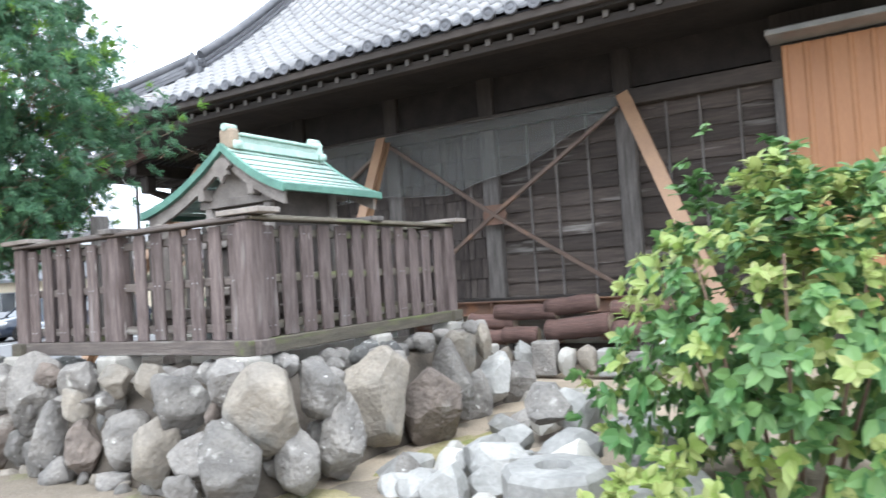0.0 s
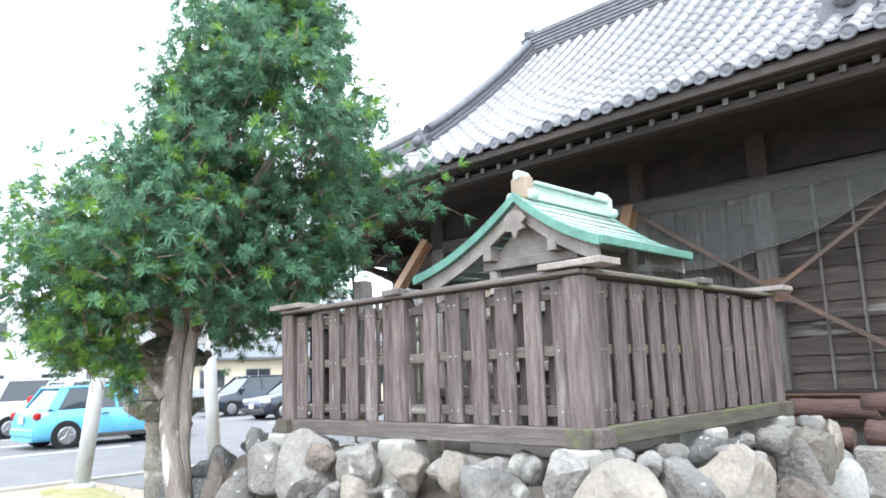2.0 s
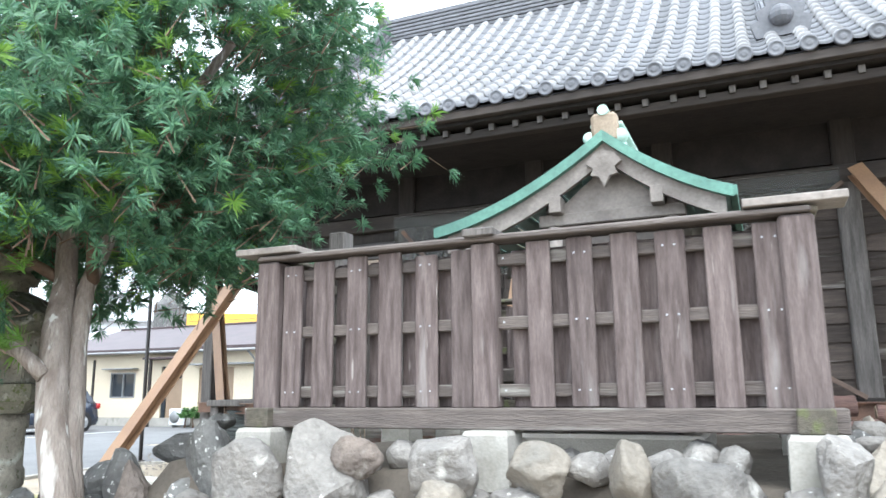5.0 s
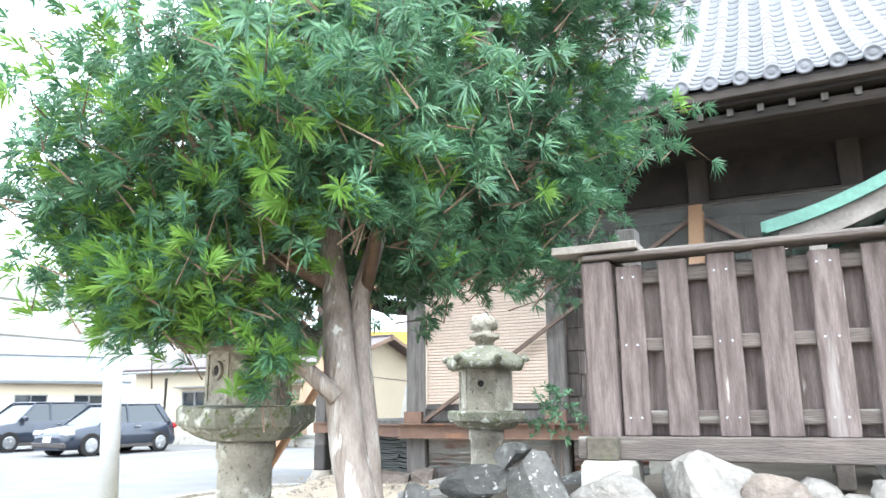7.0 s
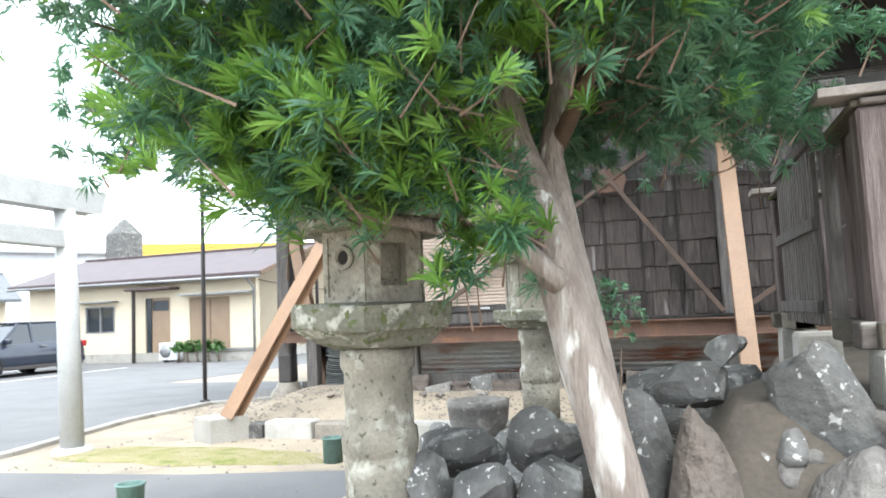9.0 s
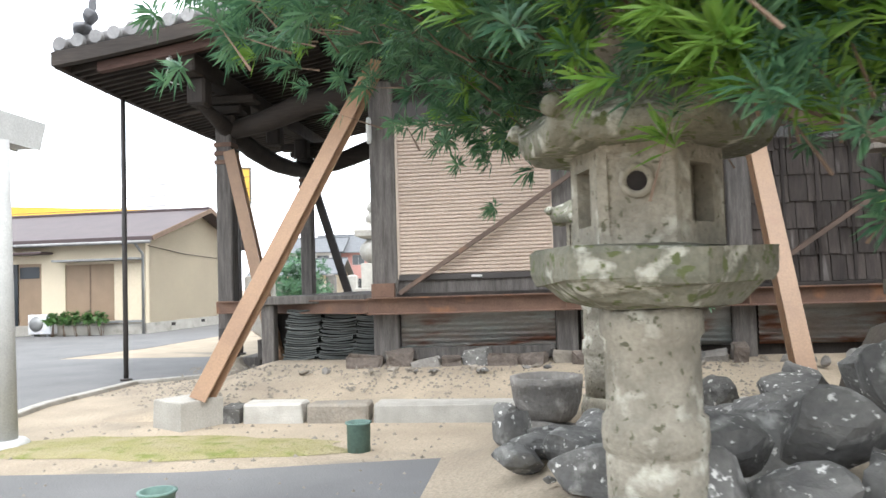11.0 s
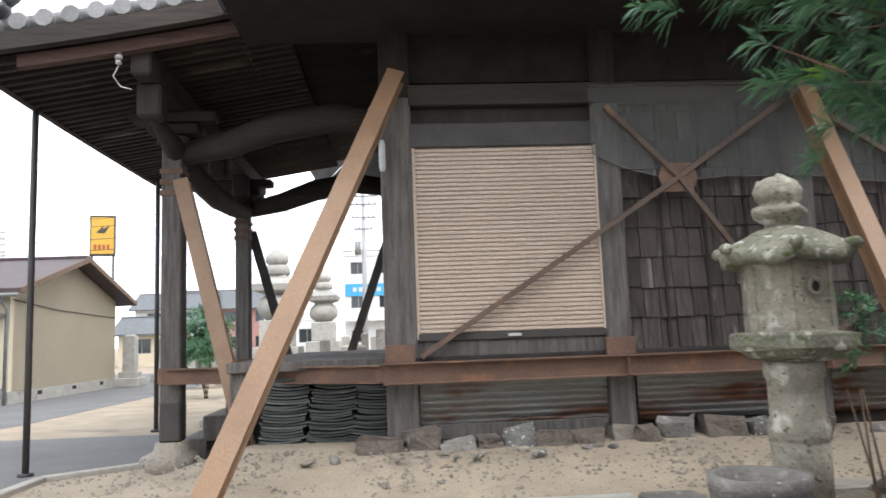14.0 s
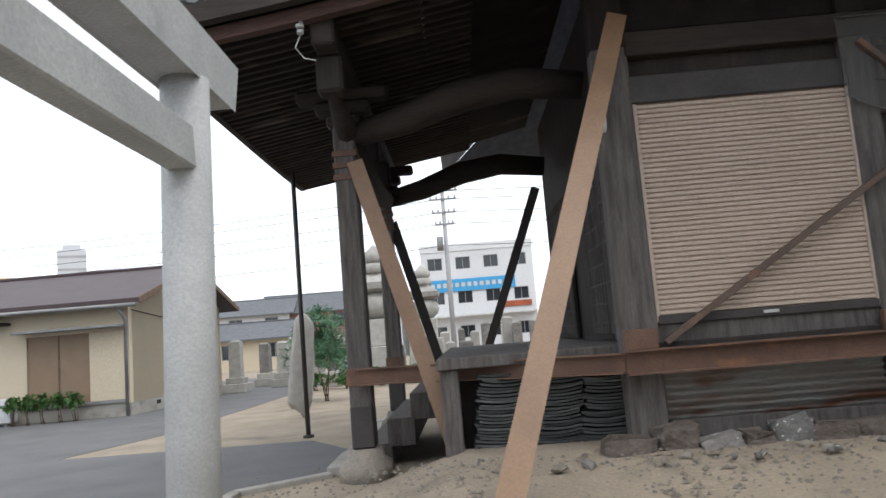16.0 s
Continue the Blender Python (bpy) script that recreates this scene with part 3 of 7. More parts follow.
def corrugated(x0, x1, z0, z1, y, pitch, amp, vertical, material, name="corrugated_sheet"):
    bm = B()
    rows = []
    n = max(4, int(((x1 - x0) if vertical else (z1 - z0)) / pitch * 4))
    for i in range(n + 1):
        u = i / n
        d = amp * math.sin(i / 4 * math.tau)
        if vertical:
            x = x0 + (x1 - x0) * u
            rows.append((bm.verts.new((x, y + d, z0)), bm.verts.new((x, y + d, z1))))
        else:
            z = z0 + (z1 - z0) * u
            rows.append((bm.verts.new((x0, y + d, z)), bm.verts.new((x1, y + d, z))))
    for a, b in zip(rows, rows[1:]):
        bm.faces.new((a[0], a[1], b[1], b[0])).smooth = True
    bmesh.ops.solidify(bm, geom=bm.faces[:], thickness=0.004)
    return part(name, bm, material, hall)


for x0, x1 in zip(POSTS, POSTS[1:]):
    corrugated(x0 + 0.16, x1 - 0.13, 0.46, 1.0, WALL_Y + 0.02, 0.06, 0.016, False, CORRUG)
bm = box(B(), (-10.15, WALL_Y - 0.03, 0.36), (-8.42, WALL_Y + 0.06, 0.5), bevel=0.01)
part("foot_plank", bm, GREYPOST, hall, "grey plank along the wall foot")

# brown sheet wall of the end bay
bm = B()
rows = []
x = -0.83
while x < 2.9:
    for dx, dy in ((0, 0), (0.02, -0.02), (0.05, -0.02), (0.07, 0)):
        rows.append((bm.verts.new((x + dx, WALL_Y - 0.12 + dy, 0.9)), bm.verts.new((x + dx, WALL_Y - 0.12 + dy, 3.86))))
    x += 0.22
for a, b in zip(rows, rows[1:]):
    bm.faces.new((a[0], b[0], b[1], a[1]))
part("sheet_wall", bm, BROWNMETAL, hall, "ribbed orange-brown metal sheet wall")
bm = box(B(), (-0.95, WALL_Y - 0.55, 3.9), (3, WALL_Y + 0.1, 3.97), pose(0, 0, 0), 0.01)
part("sheet_wall_eave", bm, GREYMETAL, hall)
bm = box(B(), (-0.83, WALL_Y - 0.08, 0.3), (3, WALL_Y + 0.3, 4.7))
part("wall_core", bm, OLDWOOD, hall)

# steel frame outside the wall
bm = hbeam(B(), (-10.5, WALL_Y - 0.2, 0.985), (-2.6, WALL_Y - 0.2, 0.985), 0.18, 0.19)
part("steel_girder", bm, STEEL_RUST, hall, "rusty brown steel girder along the wall")
for x in (-8.28, -6.38, -4.72):
    bm = box(B(), (x - 0.006, WALL_Y - 0.3, 0.9), (x + 0.006, WALL_Y - 0.1, 1.08))
    part("girder_stiffener", bm, STEEL_RUST, hall)
for x in (-10.33, -8.28):
    bm = box(B(), (x - 0.15, WALL_Y - 0.13, 1.08), (x + 0.12, WALL_Y - 0.062, 1.24), bevel=0.004)
    part("girder_bracket", bm, STEEL_RUST, hall)
bm = hbeam(B(), (-10.5, WALL_Y - 0.18, 0.985), (-12.55, 10.45, 0.985), 0.15, 0.16)
part("steel_girder", bm, STEEL_RUST, hall)
bm = hbeam(B(), (-12.8, 10.35, 0.985), (-11.9, 10.35, 0.985), 0.12, 0.16)
part("steel_girder", bm, STEEL_RUST, hall)


def strut(a, b, w, h, material, name="steel_brace", label="brown painted steel brace"):
    bm = hbeam(B(), a, b, w, h, 0.016, up=(0, -1, 0.3))
    return part(name, bm, material, hall, label)


strut((-11.64, 7.3, 0.22), (-10.31, 9.02, 3.72), 0.16, 0.16, STEEL_BROWN)
strut((-11.84, 9.97, 0.1), (-12.69, 10.5, 3.1), 0.16, 0.16, STEEL_BROWN)
strut((-6.4, 7.35, 0.05), (-6.4, 9.1, 3.6), 0.16, 0.16, STEEL_BROWN)
strut((-1.0, 7.4, 0.05), (-2.66, 9.1, 3.6), 0.16, 0.16, STEEL_BROWN)
strut((-11.95, 14.95, 0.1), (-12.7, 14.35, 3.1), 0.14, 0.14, DARKMETAL, label="dark steel brace")
strut((-11.64, 17.3, 0.2), (-10.31, 15.78, 3.72), 0.14, 0.14, DARKMETAL, label="dark steel brace")


def cross(px, pz, ends):
    bm = prism(B(), [(-0.19, 0), (-0.14, -0.14), (0.14, -0.14), (0.19, 0), (0.14, 0.14), (-0.14, 0.14)], 0.012, pose(px, WALL_Y - 0.17, pz))
    part("gusset_plate", bm, STEEL_RUST, hall, "rusty steel gusset plate")
    for x, z in ends:
        bm = beam(B(), (px, WALL_Y - 0.19, pz), (x, WALL_Y - 0.12, z), 0.05, 0.05, up=(0, 1, 0), bevel=0.003)
        part("cross_brace", bm, BRACE, hall)


cross(-7.65, 2.73, [(-10.15, 1.12), (-6.5, 1.15), (-6.5, 3.5), (-8.3, 3.45)])
cross(-4.62, 2.29, [(-2.78, 3.5), (-2.78, 1.12), (-6.35, 3.5), (-6.35, 1.12)])

# netting hung from the tie beam
bm = B()
n = 60
top, mid, low = [], [], []
for i in range(n + 1):
    x = -8.45 + 5.65 * i / n
    sag = float(np.interp(x, (-10, -8.6, -8.2, -7.4, -6.5, -6.0, -5.4, -4.6, -3.8, -3.2, -2.8), (3.35, 3.05, 2.85, 2.7, 2.78, 2.66, 2.68, 2.8, 3.08, 3.3, 3.5))) + 0.03 * math.sin(x * 5)
    wave = 0.035 * math.sin(x * 4.1) + 0.02 * math.sin(x * 9.7)
    top.append(bm.verts.new((x, WALL_Y - 0.09, 3.66)))
    mid.append(bm.verts.new((x, WALL_Y - 0.10 + wave * 0.4, (3.66 + sag) / 2)))
    low.append(bm.verts.new((x, WALL_Y - 0.10 + wave, sag)))
for a, b in ((top, mid), (mid, low)):
    for i in range(n):
        bm.faces.new((a[i], a[i + 1], b[i + 1], b[i])).smooth = True
net = thing("net", "grey translucent netting draped from the wall beam", "net")
hem = [v.co.copy() for v in low]
part("net_sheet", bm, NET, net)
part("hem_cord", tube(B(), hem[::2], 0.006, 5), GREYPOST, net, "thin grey cord along the net's lower edge")
part("top_cord", tube(B(), [(hem[0].x, WALL_Y - 0.1, 3.67), (hem[-1].x, WALL_Y - 0.1, 3.67)], 0.008, 5), GREYPOST, net)

# ---- hall roof ----
EAVE_Y, EAVE_Z, RIDGE_Y, RISE = 7.5, 4.42, 12.4, 3.8
PITCH = 0.288


def roof_z(y):
    u = (y - EAVE_Y) / (RIDGE_Y - EAVE_Y)
    return EAVE_Z + RISE * (0.74 * u + 0.26 * u * u)


def slope_row(y0, y1, cover):
    """One row of tiles from eave to top, about x = 0: round cover tiles, or the shallow pans between them."""
    bm = B()
    step = 0.26
    y = y0
    while y < y1 - 0.02:
        e = min(y + step, y1)
        secs = []
        for yy, lift, r in ((y, 0.018, 0.078), (e, 0.0, 0.066)):
            z = roof_z(yy)
            if cover:
                secs.append([bm.verts.new((r * math.cos(a), yy, z + 0.035 + lift + r * math.sin(a) * 1.05)) for a in (radians(k) for k in (-10, 25, 60, 90, 120, 155, 190))])
            else:
                secs.append([bm.verts.new((x, yy, z + lift + 0.02 + 3.2 * x * x)) for x in (-0.11, -0.05, 0, 0.05, 0.11)])
        for i in range(len(secs[0]) - 1):
            bm.faces.new((secs[0][i], secs[1][i], secs[1][i + 1], secs[0][i + 1])).smooth = True
        bm.faces.new(secs[0][::-1]) if cover else bm.faces.new([*secs[0], *[bm.verts.new(v.co - Vector((0, 0, 0.025))) for v in secs[0][::-1]]])
        y = e
    bmesh.ops.recalc_face_normals(bm, faces=bm.faces[:])
    return bm


roof = thing("hall_roof", "large grey tiled hip-and-gable roof with heavy ridges", "roof")
rows_x = []
x = -11.75
while x < 3.4:
    rows_x.append(x)
    x += PITCH
cover = pan = None
for x in rows_x:
    full = x > -10.1
    for kind in (True, False):
        xo = x if kind else x + PITCH / 2
        if full:
            src = cover if kind else pan
            if src is None:
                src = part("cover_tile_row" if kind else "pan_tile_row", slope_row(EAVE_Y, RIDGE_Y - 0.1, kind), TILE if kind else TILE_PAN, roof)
                src.location.x = xo
                if kind:
                    cover = src
                else:
                    pan = src
            else:
                ob = new(src.name.split(".")[0], src.data)
                ob.parent, ob.location.x = roof, xo
        else:
            top = EAVE_Y + (x + 11.95) * 1.1 + 0.1
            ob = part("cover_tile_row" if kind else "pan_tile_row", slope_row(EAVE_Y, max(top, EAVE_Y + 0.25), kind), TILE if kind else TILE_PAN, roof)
            ob.location.x = xo
# round end caps on the eave
bm = lathe(B(), [(0.084, 0), (0.084, 0.05), (0.068, 0.055), (0.06, 0.045), (0.03, 0.045), (0.022, 0.052)], 14, pose(0, EAVE_Y + 0.03, EAVE_Z + 0.05, 90, 0, 0))
cap0 = part("eave_end_tile", bm, TILE_DARK, roof, "round grey eave tile end")
cap0.location.x = rows_x[0]
for x in rows_x[1:]:
    ob = new("eave_end_tile", cap0.data)
    ob.parent, ob.location.x = roof, x
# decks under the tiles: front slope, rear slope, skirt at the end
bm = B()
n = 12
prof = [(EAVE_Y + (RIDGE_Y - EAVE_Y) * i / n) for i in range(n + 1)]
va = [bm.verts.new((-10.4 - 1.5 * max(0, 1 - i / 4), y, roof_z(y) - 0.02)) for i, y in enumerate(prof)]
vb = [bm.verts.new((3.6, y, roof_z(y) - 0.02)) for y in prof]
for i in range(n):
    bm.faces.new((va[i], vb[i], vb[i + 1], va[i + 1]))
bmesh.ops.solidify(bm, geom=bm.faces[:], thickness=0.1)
part("front_deck", bm, SHADE_DARK, roof)
bm = B()
va = [bm.verts.new((-10.4 - 1.5 * max(0, 1 - i / 4), 2 * RIDGE_Y - y, roof_z(y) - 0.02)) for i, y in enumerate(prof)]
vb = [bm.verts.new((3.6, 2 * RIDGE_Y - y, roof_z(y) - 0.02)) for y in prof]
for i in range(n):
    bm.faces.new((va[i], va[i + 1], vb[i + 1], vb[i]))
bmesh.ops.solidify(bm, geom=bm.faces[:], thickness=0.1)
part("rear_deck", bm, TILE_DARK, roof)
bm = B()
q = [bm.verts.new(p) for p in ((-11.9, EAVE_Y, EAVE_Z - 0.03), (-10.4, EAVE_Y + 1.63, roof_z(EAVE_Y + 1.63) - 0.03), (-10.4, 2 * RIDGE_Y - EAVE_Y - 1.63, roof_z(EAVE_Y + 1.63) - 0.03), (-11.9, 2 * RIDGE_Y - EAVE_Y, EAVE_Z - 0.03))]
bm.faces.new(q[::-1])
bmesh.ops.solidify(bm, geom=bm.faces[:], thickness=0.08)
part("end_skirt", bm, TILE_DARK, roof)
for gx in (-10.3, 3.5):
    bm = B()
    pts = [bm.verts.new((gx, y, roof_z(y) - 0.05)) for y in prof[3:]] + [bm.verts.new((gx, 2 * RIDGE_Y - y, roof_z(y) - 0.05)) for y in prof[3:-1][::-1]]
    bm.faces.new(pts)
    part("gable_wall", bm, SHADE_DARK, roof)
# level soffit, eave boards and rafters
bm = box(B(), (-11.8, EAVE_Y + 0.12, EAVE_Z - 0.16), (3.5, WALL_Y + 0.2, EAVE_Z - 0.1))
part("soffit", bm, SHADE_DARK, roof)
bm = box(B(), (-11.9, EAVE_Y + 0.02, EAVE_Z - 0.12), (3.6, EAVE_Y + 0.12, EAVE_Z - 0.02), bevel=0.01)
part("eave_board", bm, OLDBEAM, roof)
bm = box(B(), (-11.7, EAVE_Y + 0.25, EAVE_Z - 0.3), (3.5, EAVE_Y + 0.4, EAVE_Z - 0.2), bevel=0.01)
part("eave_purlin", bm, OLDBEAM, roof)
raf0 = None
x = -11.6
while x < 3.3:
    if raf0 is None:
        bm = beam(B(), (0, EAVE_Y + 0.22, EAVE_Z - 0.2), (0, WALL_Y + 0.1, EAVE_Z + 0.1), 0.07, 0.09)
        raf0 = part("rafter", bm, OLDWOOD, roof)
        raf0.location.x = x
        bm = box(B(), (-0.03, EAVE_Y + 0.205, EAVE_Z - 0.245), (0.03, EAVE_Y + 0.218, EAVE_Z - 0.17))
        rt = part("rafter_tip", bm, GREYPOST, roof, "greyed worn rafter tip")
        rt.location.x = x
    else:
        for o in (raf0, rt):
            ob = new(o.name.split(".")[0], o.data)
            ob.parent, ob.location.x = roof, x
    x += PITCH
# main ridge: stacked flat tiles and a round cap
ZR = roof_z(RIDGE_Y) - 0.27
for k in range(7):
    w = 0.34 - 0.012 * k
    bm = box(B(), (-10.15, RIDGE_Y - w, ZR - 0.02 + k * 0.085), (3.6, RIDGE_Y + w, ZR + 0.045 + k * 0.085), bevel=0.012)
    part("ridge_course", bm, TILE_DARK, roof)
    bm = box(B(), (-10.1, RIDGE_Y - w + 0.03, ZR + 0.045 + k * 0.085), (3.6, RIDGE_Y + w - 0.03, ZR + 0.066 + k * 0.085))
    part("ridge_joint", bm, SHADE_DARK, roof)
bm = tube(B(), [(-10.2, RIDGE_Y, ZR + 0.61), (3.6, RIDGE_Y, ZR + 0.61)], 0.12, 10)
part("ridge_cap", bm, TILE_DARK, roof)


def ogre_tile(m, s):
    bm = prism(B(), [(-0.42, 0), (-0.5, 0.28), (-0.36, 0.34), (-0.4, 0.5), (-0.22, 0.6), (-0.26, 0.76), (-0.1, 0.72), (0, 0.92), (0.1, 0.72), (0.26, 0.76), (0.22, 0.6), (0.4, 0.5), (0.36, 0.34),
                     (0.5, 0.28), (0.42, 0)], 0.16, None)
    tmp = bmesh.new()
    bmesh.ops.create_uvsphere(tmp, u_segments=12, v_segments=8, radius=0.2, matrix=pose(0, -0.1, 0.36))
    weld(bm, tmp)
    bm.transform(m @ Matrix.Diagonal((s, s, s, 1)))
    return part("ogre_tile", bm, TILE_DARK, roof, "dark grey ornamental ridge-end tile")


ogre_tile(pose(-10.28, RIDGE_Y, ZR + 0.05, 0, 0, -90), 0.85)


def down_ridge(pts, w=0.17, name="descending_ridge"):
    for k in range(3):
        bm = sweep(B(), [(p[0], p[1], p[2] + 0.1 + k * 0.075) for p in pts], 2 * (w - 0.02 * k), 0.06)
        part(name, bm, TILE_DARK, roof)
    bm = tube(B(), [(p[0], p[1], p[2] + 0.36) for p in pts], 0.09, 8)
    part("ridge_cap", bm, TILE_DARK, roof)


ys = [RIDGE_Y - 0.3 - i * (RIDGE_Y - 0.3 - 8.95) / 6 for i in range(7)]
down_ridge([(-10.15, y, roof_z(y)) for y in ys])
ogre_tile(pose(-10.17, 8.78, roof_z(8.8) + 0.02, 0, 0, 0), 0.5)
down_ridge([(-10.23, 8.85, roof_z(8.85)), (-11.2, 8.2, roof_z(8.2) - 0.03), (-11.9, 7.5, EAVE_Z + 0.03)], 0.12, "hip_ridge")
down_ridge([(-3.3, y, roof_z(y)) for y in (12.1, 11.4, 10.7, 10.0, 9.2, 8.55)])
ogre_tile(pose(-3.28, 8.36, roof_z(8.36) + 0.03, 0, 0, 0), 0.62)
# small upright tiles along the verge
for y in np.arange(8.9, 12.2, 0.24):
    bm = tube(B(), [(-10.18, y, roof_z(y) + 0.03), (-10.58, y, roof_z(y) - 0.02)], 0.075, 8)
    part("verge_tile", bm, TILE, roof)

# ---- porch at the hall's end ----
porch = thing("entrance_porch", "dark timber entrance porch with tiled roof on grey posts", "porch")
PX0, PY0, PY1 = -14.34, 9.15, 15.65


def porch_z(x, y):
    """Underside of the porch roof: it falls towards its outer edge and lifts at the corners."""
    u = (x - PX0) / (-10.4 - PX0)
    v = abs((y - 12.4) / 3.25)
    return 4.06 + 0.47 * u + 0.23 * u * u + 0.04 * v ** 3 * (1 - 0.6 * u)


bm = B()
nx, ny = 12, 20
g = [[bm.verts.new((PX0 + (-10.4 - PX0) * i / nx, PY0 + (PY1 - PY0) * j / ny, porch_z(PX0 + (-10.4 - PX0) * i / nx, PY0 + (PY1 - PY0) * j / ny))) for i in range(nx + 1)] for j in range(ny + 1)]
for a, b in zip(g, g[1:]):
    for i in range(nx):
        bm.faces.new((a[i], a[i + 1], b[i + 1], b[i]))
bmesh.ops.solidify(bm, geom=bm.faces[:], thickness=-0.12)
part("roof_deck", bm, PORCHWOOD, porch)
y = PY0 + 0.08
while y < PY1:
    bm = tube(B(), [(PX0 - 0.03 + d, y, porch_z(PX0 + d, y) + 0.17) for d in (0, 0.9, 1.8, 2.7, 3.6)], 0.085, 8)
    part("cover_tile_row", bm, TILE, porch)
    y += PITCH
for k, x in enumerate(np.arange(PX0 + 0.1, -11.8, 0.235)):
    bm = tube(B(), [(x, PY0 - 0.06, porch_z(x, PY0) + 0.16), (x, PY0 + 0.28, porch_z(x, PY0) + 0.17)], 0.085, 9)
    part("verge_tile", bm, TILE, porch, "round pale grey verge tile")
bm = sweep(B(), [(PX0 + i * 0.34, PY0 - 0.02, porch_z(PX0 + i * 0.34, PY0) - 0.02) for i in range(9)], 0.1, 0.17)
part("verge_board", bm, OLDBEAM, porch)
bm = sweep(B(), [(PX0 + 0.5 + i * 0.5, PY0 + 0.14, porch_z(PX0 + 0.5 + i * 0.5, PY0) - 0.16) for i in range(7)], 0.1, 0.12)
part("verge_purlin", bm, LOG, porch, "reddish brown worn verge beam")
bm = sweep(B(), [(PX0 + 0.03, PY0 + j * 0.65, porch_z(PX0, PY0 + j * 0.65) - 0.04) for j in range(11)], 0.08, 0.14)
part("eave_board", bm, OLDBEAM, porch)
for y in np.arange(PY0 + 0.25, PY1, 0.155):
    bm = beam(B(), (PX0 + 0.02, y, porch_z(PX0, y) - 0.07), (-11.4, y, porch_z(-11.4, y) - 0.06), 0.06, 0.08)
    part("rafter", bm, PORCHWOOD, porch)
PXC = -12.79
for y in (10.58, 14.15):
    bm = box(B(), (PXC - 0.11, y - 0.11, 0.3), (PXC + 0.11, y + 0.11, 3.5), bevel=0.018)
    part("porch_post", bm, GREYPOST, porch, "greyed square porch post")
    bm = box(B(), (PXC - 0.113, y - 0.113, 0.3), (PXC + 0.113, y + 0.113, 0.72), bevel=0.018)
    part("post_foot_wrap", bm, DARKMETAL, porch, "dark stained foot of the post")
    bm = lathe(B(), [(0.27, -0.08), (0.28, 0.04), (0.26, 0.1), (0.19, 0.15), (0.17, 0.24)], 8, pose(PXC, y, 0.06, 0, 0, 22.5), True, 0.02)
    part("post_stone", bm, ROCK_WARM, porch, "worn round granite post base")
    for z in (2.94, 3.06, 3.18):
        bm = box(B(), (PXC - 0.125, y - 0.125, z), (PXC + 0.125, y + 0.125, z + 0.06), bevel=0.004)
        part("steel_collar", bm, STEEL_RUST, porch, "rusty bolted steel collar")
    bm = box(B(), (PXC - 0.125, y - 0.125, 0.9), (PXC + 0.125, y + 0.125, 1.07), bevel=0.004)
    part("steel_collar", bm, STEEL_RUST, porch)
    for k, (w, h) in enumerate(((0.34, 0.12), (0.56, 0.12), (0.95, 0.12))):
        bm = box(B(), (PXC - w / 2, y - 0.12, 3.5 + 0.14 * k), (PXC + w / 2, y + 0.12, 3.5 + 0.14 * k + h), bevel=0.03)
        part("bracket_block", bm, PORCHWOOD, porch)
    # bowed rainbow beam back to the hall
    bm = tube(B(), [(PXC, y, 3.4), (-12.2, y - 0.02, 3.52), (-11.6, y - 0.04, 3.72), (-11.0, y - 0.06, 3.8), (-10.35, y - 0.1, 3.7)], [0.12, 0.15, 0.17, 0.16, 0.14], 10)
    part("rainbow_beam", bm, OLDBEAM, porch, "curved weathered tie beam")
bm = tube(B(), [(-12.75, 9.6, 3.62), (-12.75, 10.6, 3.42), (-12.75, 11.5, 3.3), (-12.75, 12.4, 3.26), (-12.75, 13.3, 3.3), (-12.75, 14.2, 3.42), (-12.75, 15.2, 3.62)], [0.05, 0.13, 0.14, 0.15, 0.14, 0.13, 0.05], 8)
part("lintel_beam", bm, OLDBEAM, porch, "carved bowed porch lintel")
bm = box(B(), (-12.85, 9.35, 3.9), (-12.65, 15.4, 4.15), bevel=0.02)
part("plate_beam", bm, OLDBEAM, porch)
for y in (9.7, 11.0, 12.4, 13.8, 15.0):
    bm = box(B(), (-12.87, y - 0.12, 3.55), (-12.63, y + 0.12, 3.9), bevel=0.03)
    part("bracket_block", bm, OLDWOOD, porch)
# lattice sliding doors on the hall's end wall
for y0 in (9.75, 10.7, 13.0, 13.95):
    d = part("lattice_door", box(B(), (-10.26, y0, 1.15), (-10.22, y0 + 0.9, 3.1)), OLDWOOD, porch, "dark timber lattice sliding door")
    for i in range(7):
        part("lattice_bar", box(B(), (-10.29, y0 + 0.06 + 0.13 * i, 1.2), (-10.262, y0 + 0.085 + 0.13 * i, 3.05)), GREYPOST, d)
    for i in range(9):
        part("lattice_bar", box(B(), (-10.283, y0 + 0.02, 1.3 + 0.2 * i), (-10.264, y0 + 0.88, 1.32 + 0.2 * i)), GREYPOST, d)
# floor of the porch and steps
bm = box(B(), (-12.0, 9.6, 1.02), (-10.2, 15.2, 1.12), bevel=0.01)
part("porch_floor", bm, GREYPOST, porch, "greyed plank porch floor")
for k in range(4):
    bm = box(B(), (-12.9 + 0.26 * k, 11.2, 0.0 if k == 0 else 0.26 * k - 0.06), (-12.6 + 0.26 * k, 13.6, 0.24 + 0.25 * k), bevel=0.01)
    part("step", bm, GREYPOST, porch, "worn timber step")
bm = box(B(), (-11.95, 10.15, 0.05), (-10.25, 10.2, 1.02))
part("under_floor_boarding", bm, OLDWOOD, porch)
for x, y in ((-11.9, 9.75), (-11.9, 11.0), (-11.9, 13.8)):
    bm = box(B(), (x - 0.08, y - 0.08, 0.05), (x + 0.08, y + 0.08, 1.02), bevel=0.01)
    part("floor_post", bm, GREYPOST, porch)
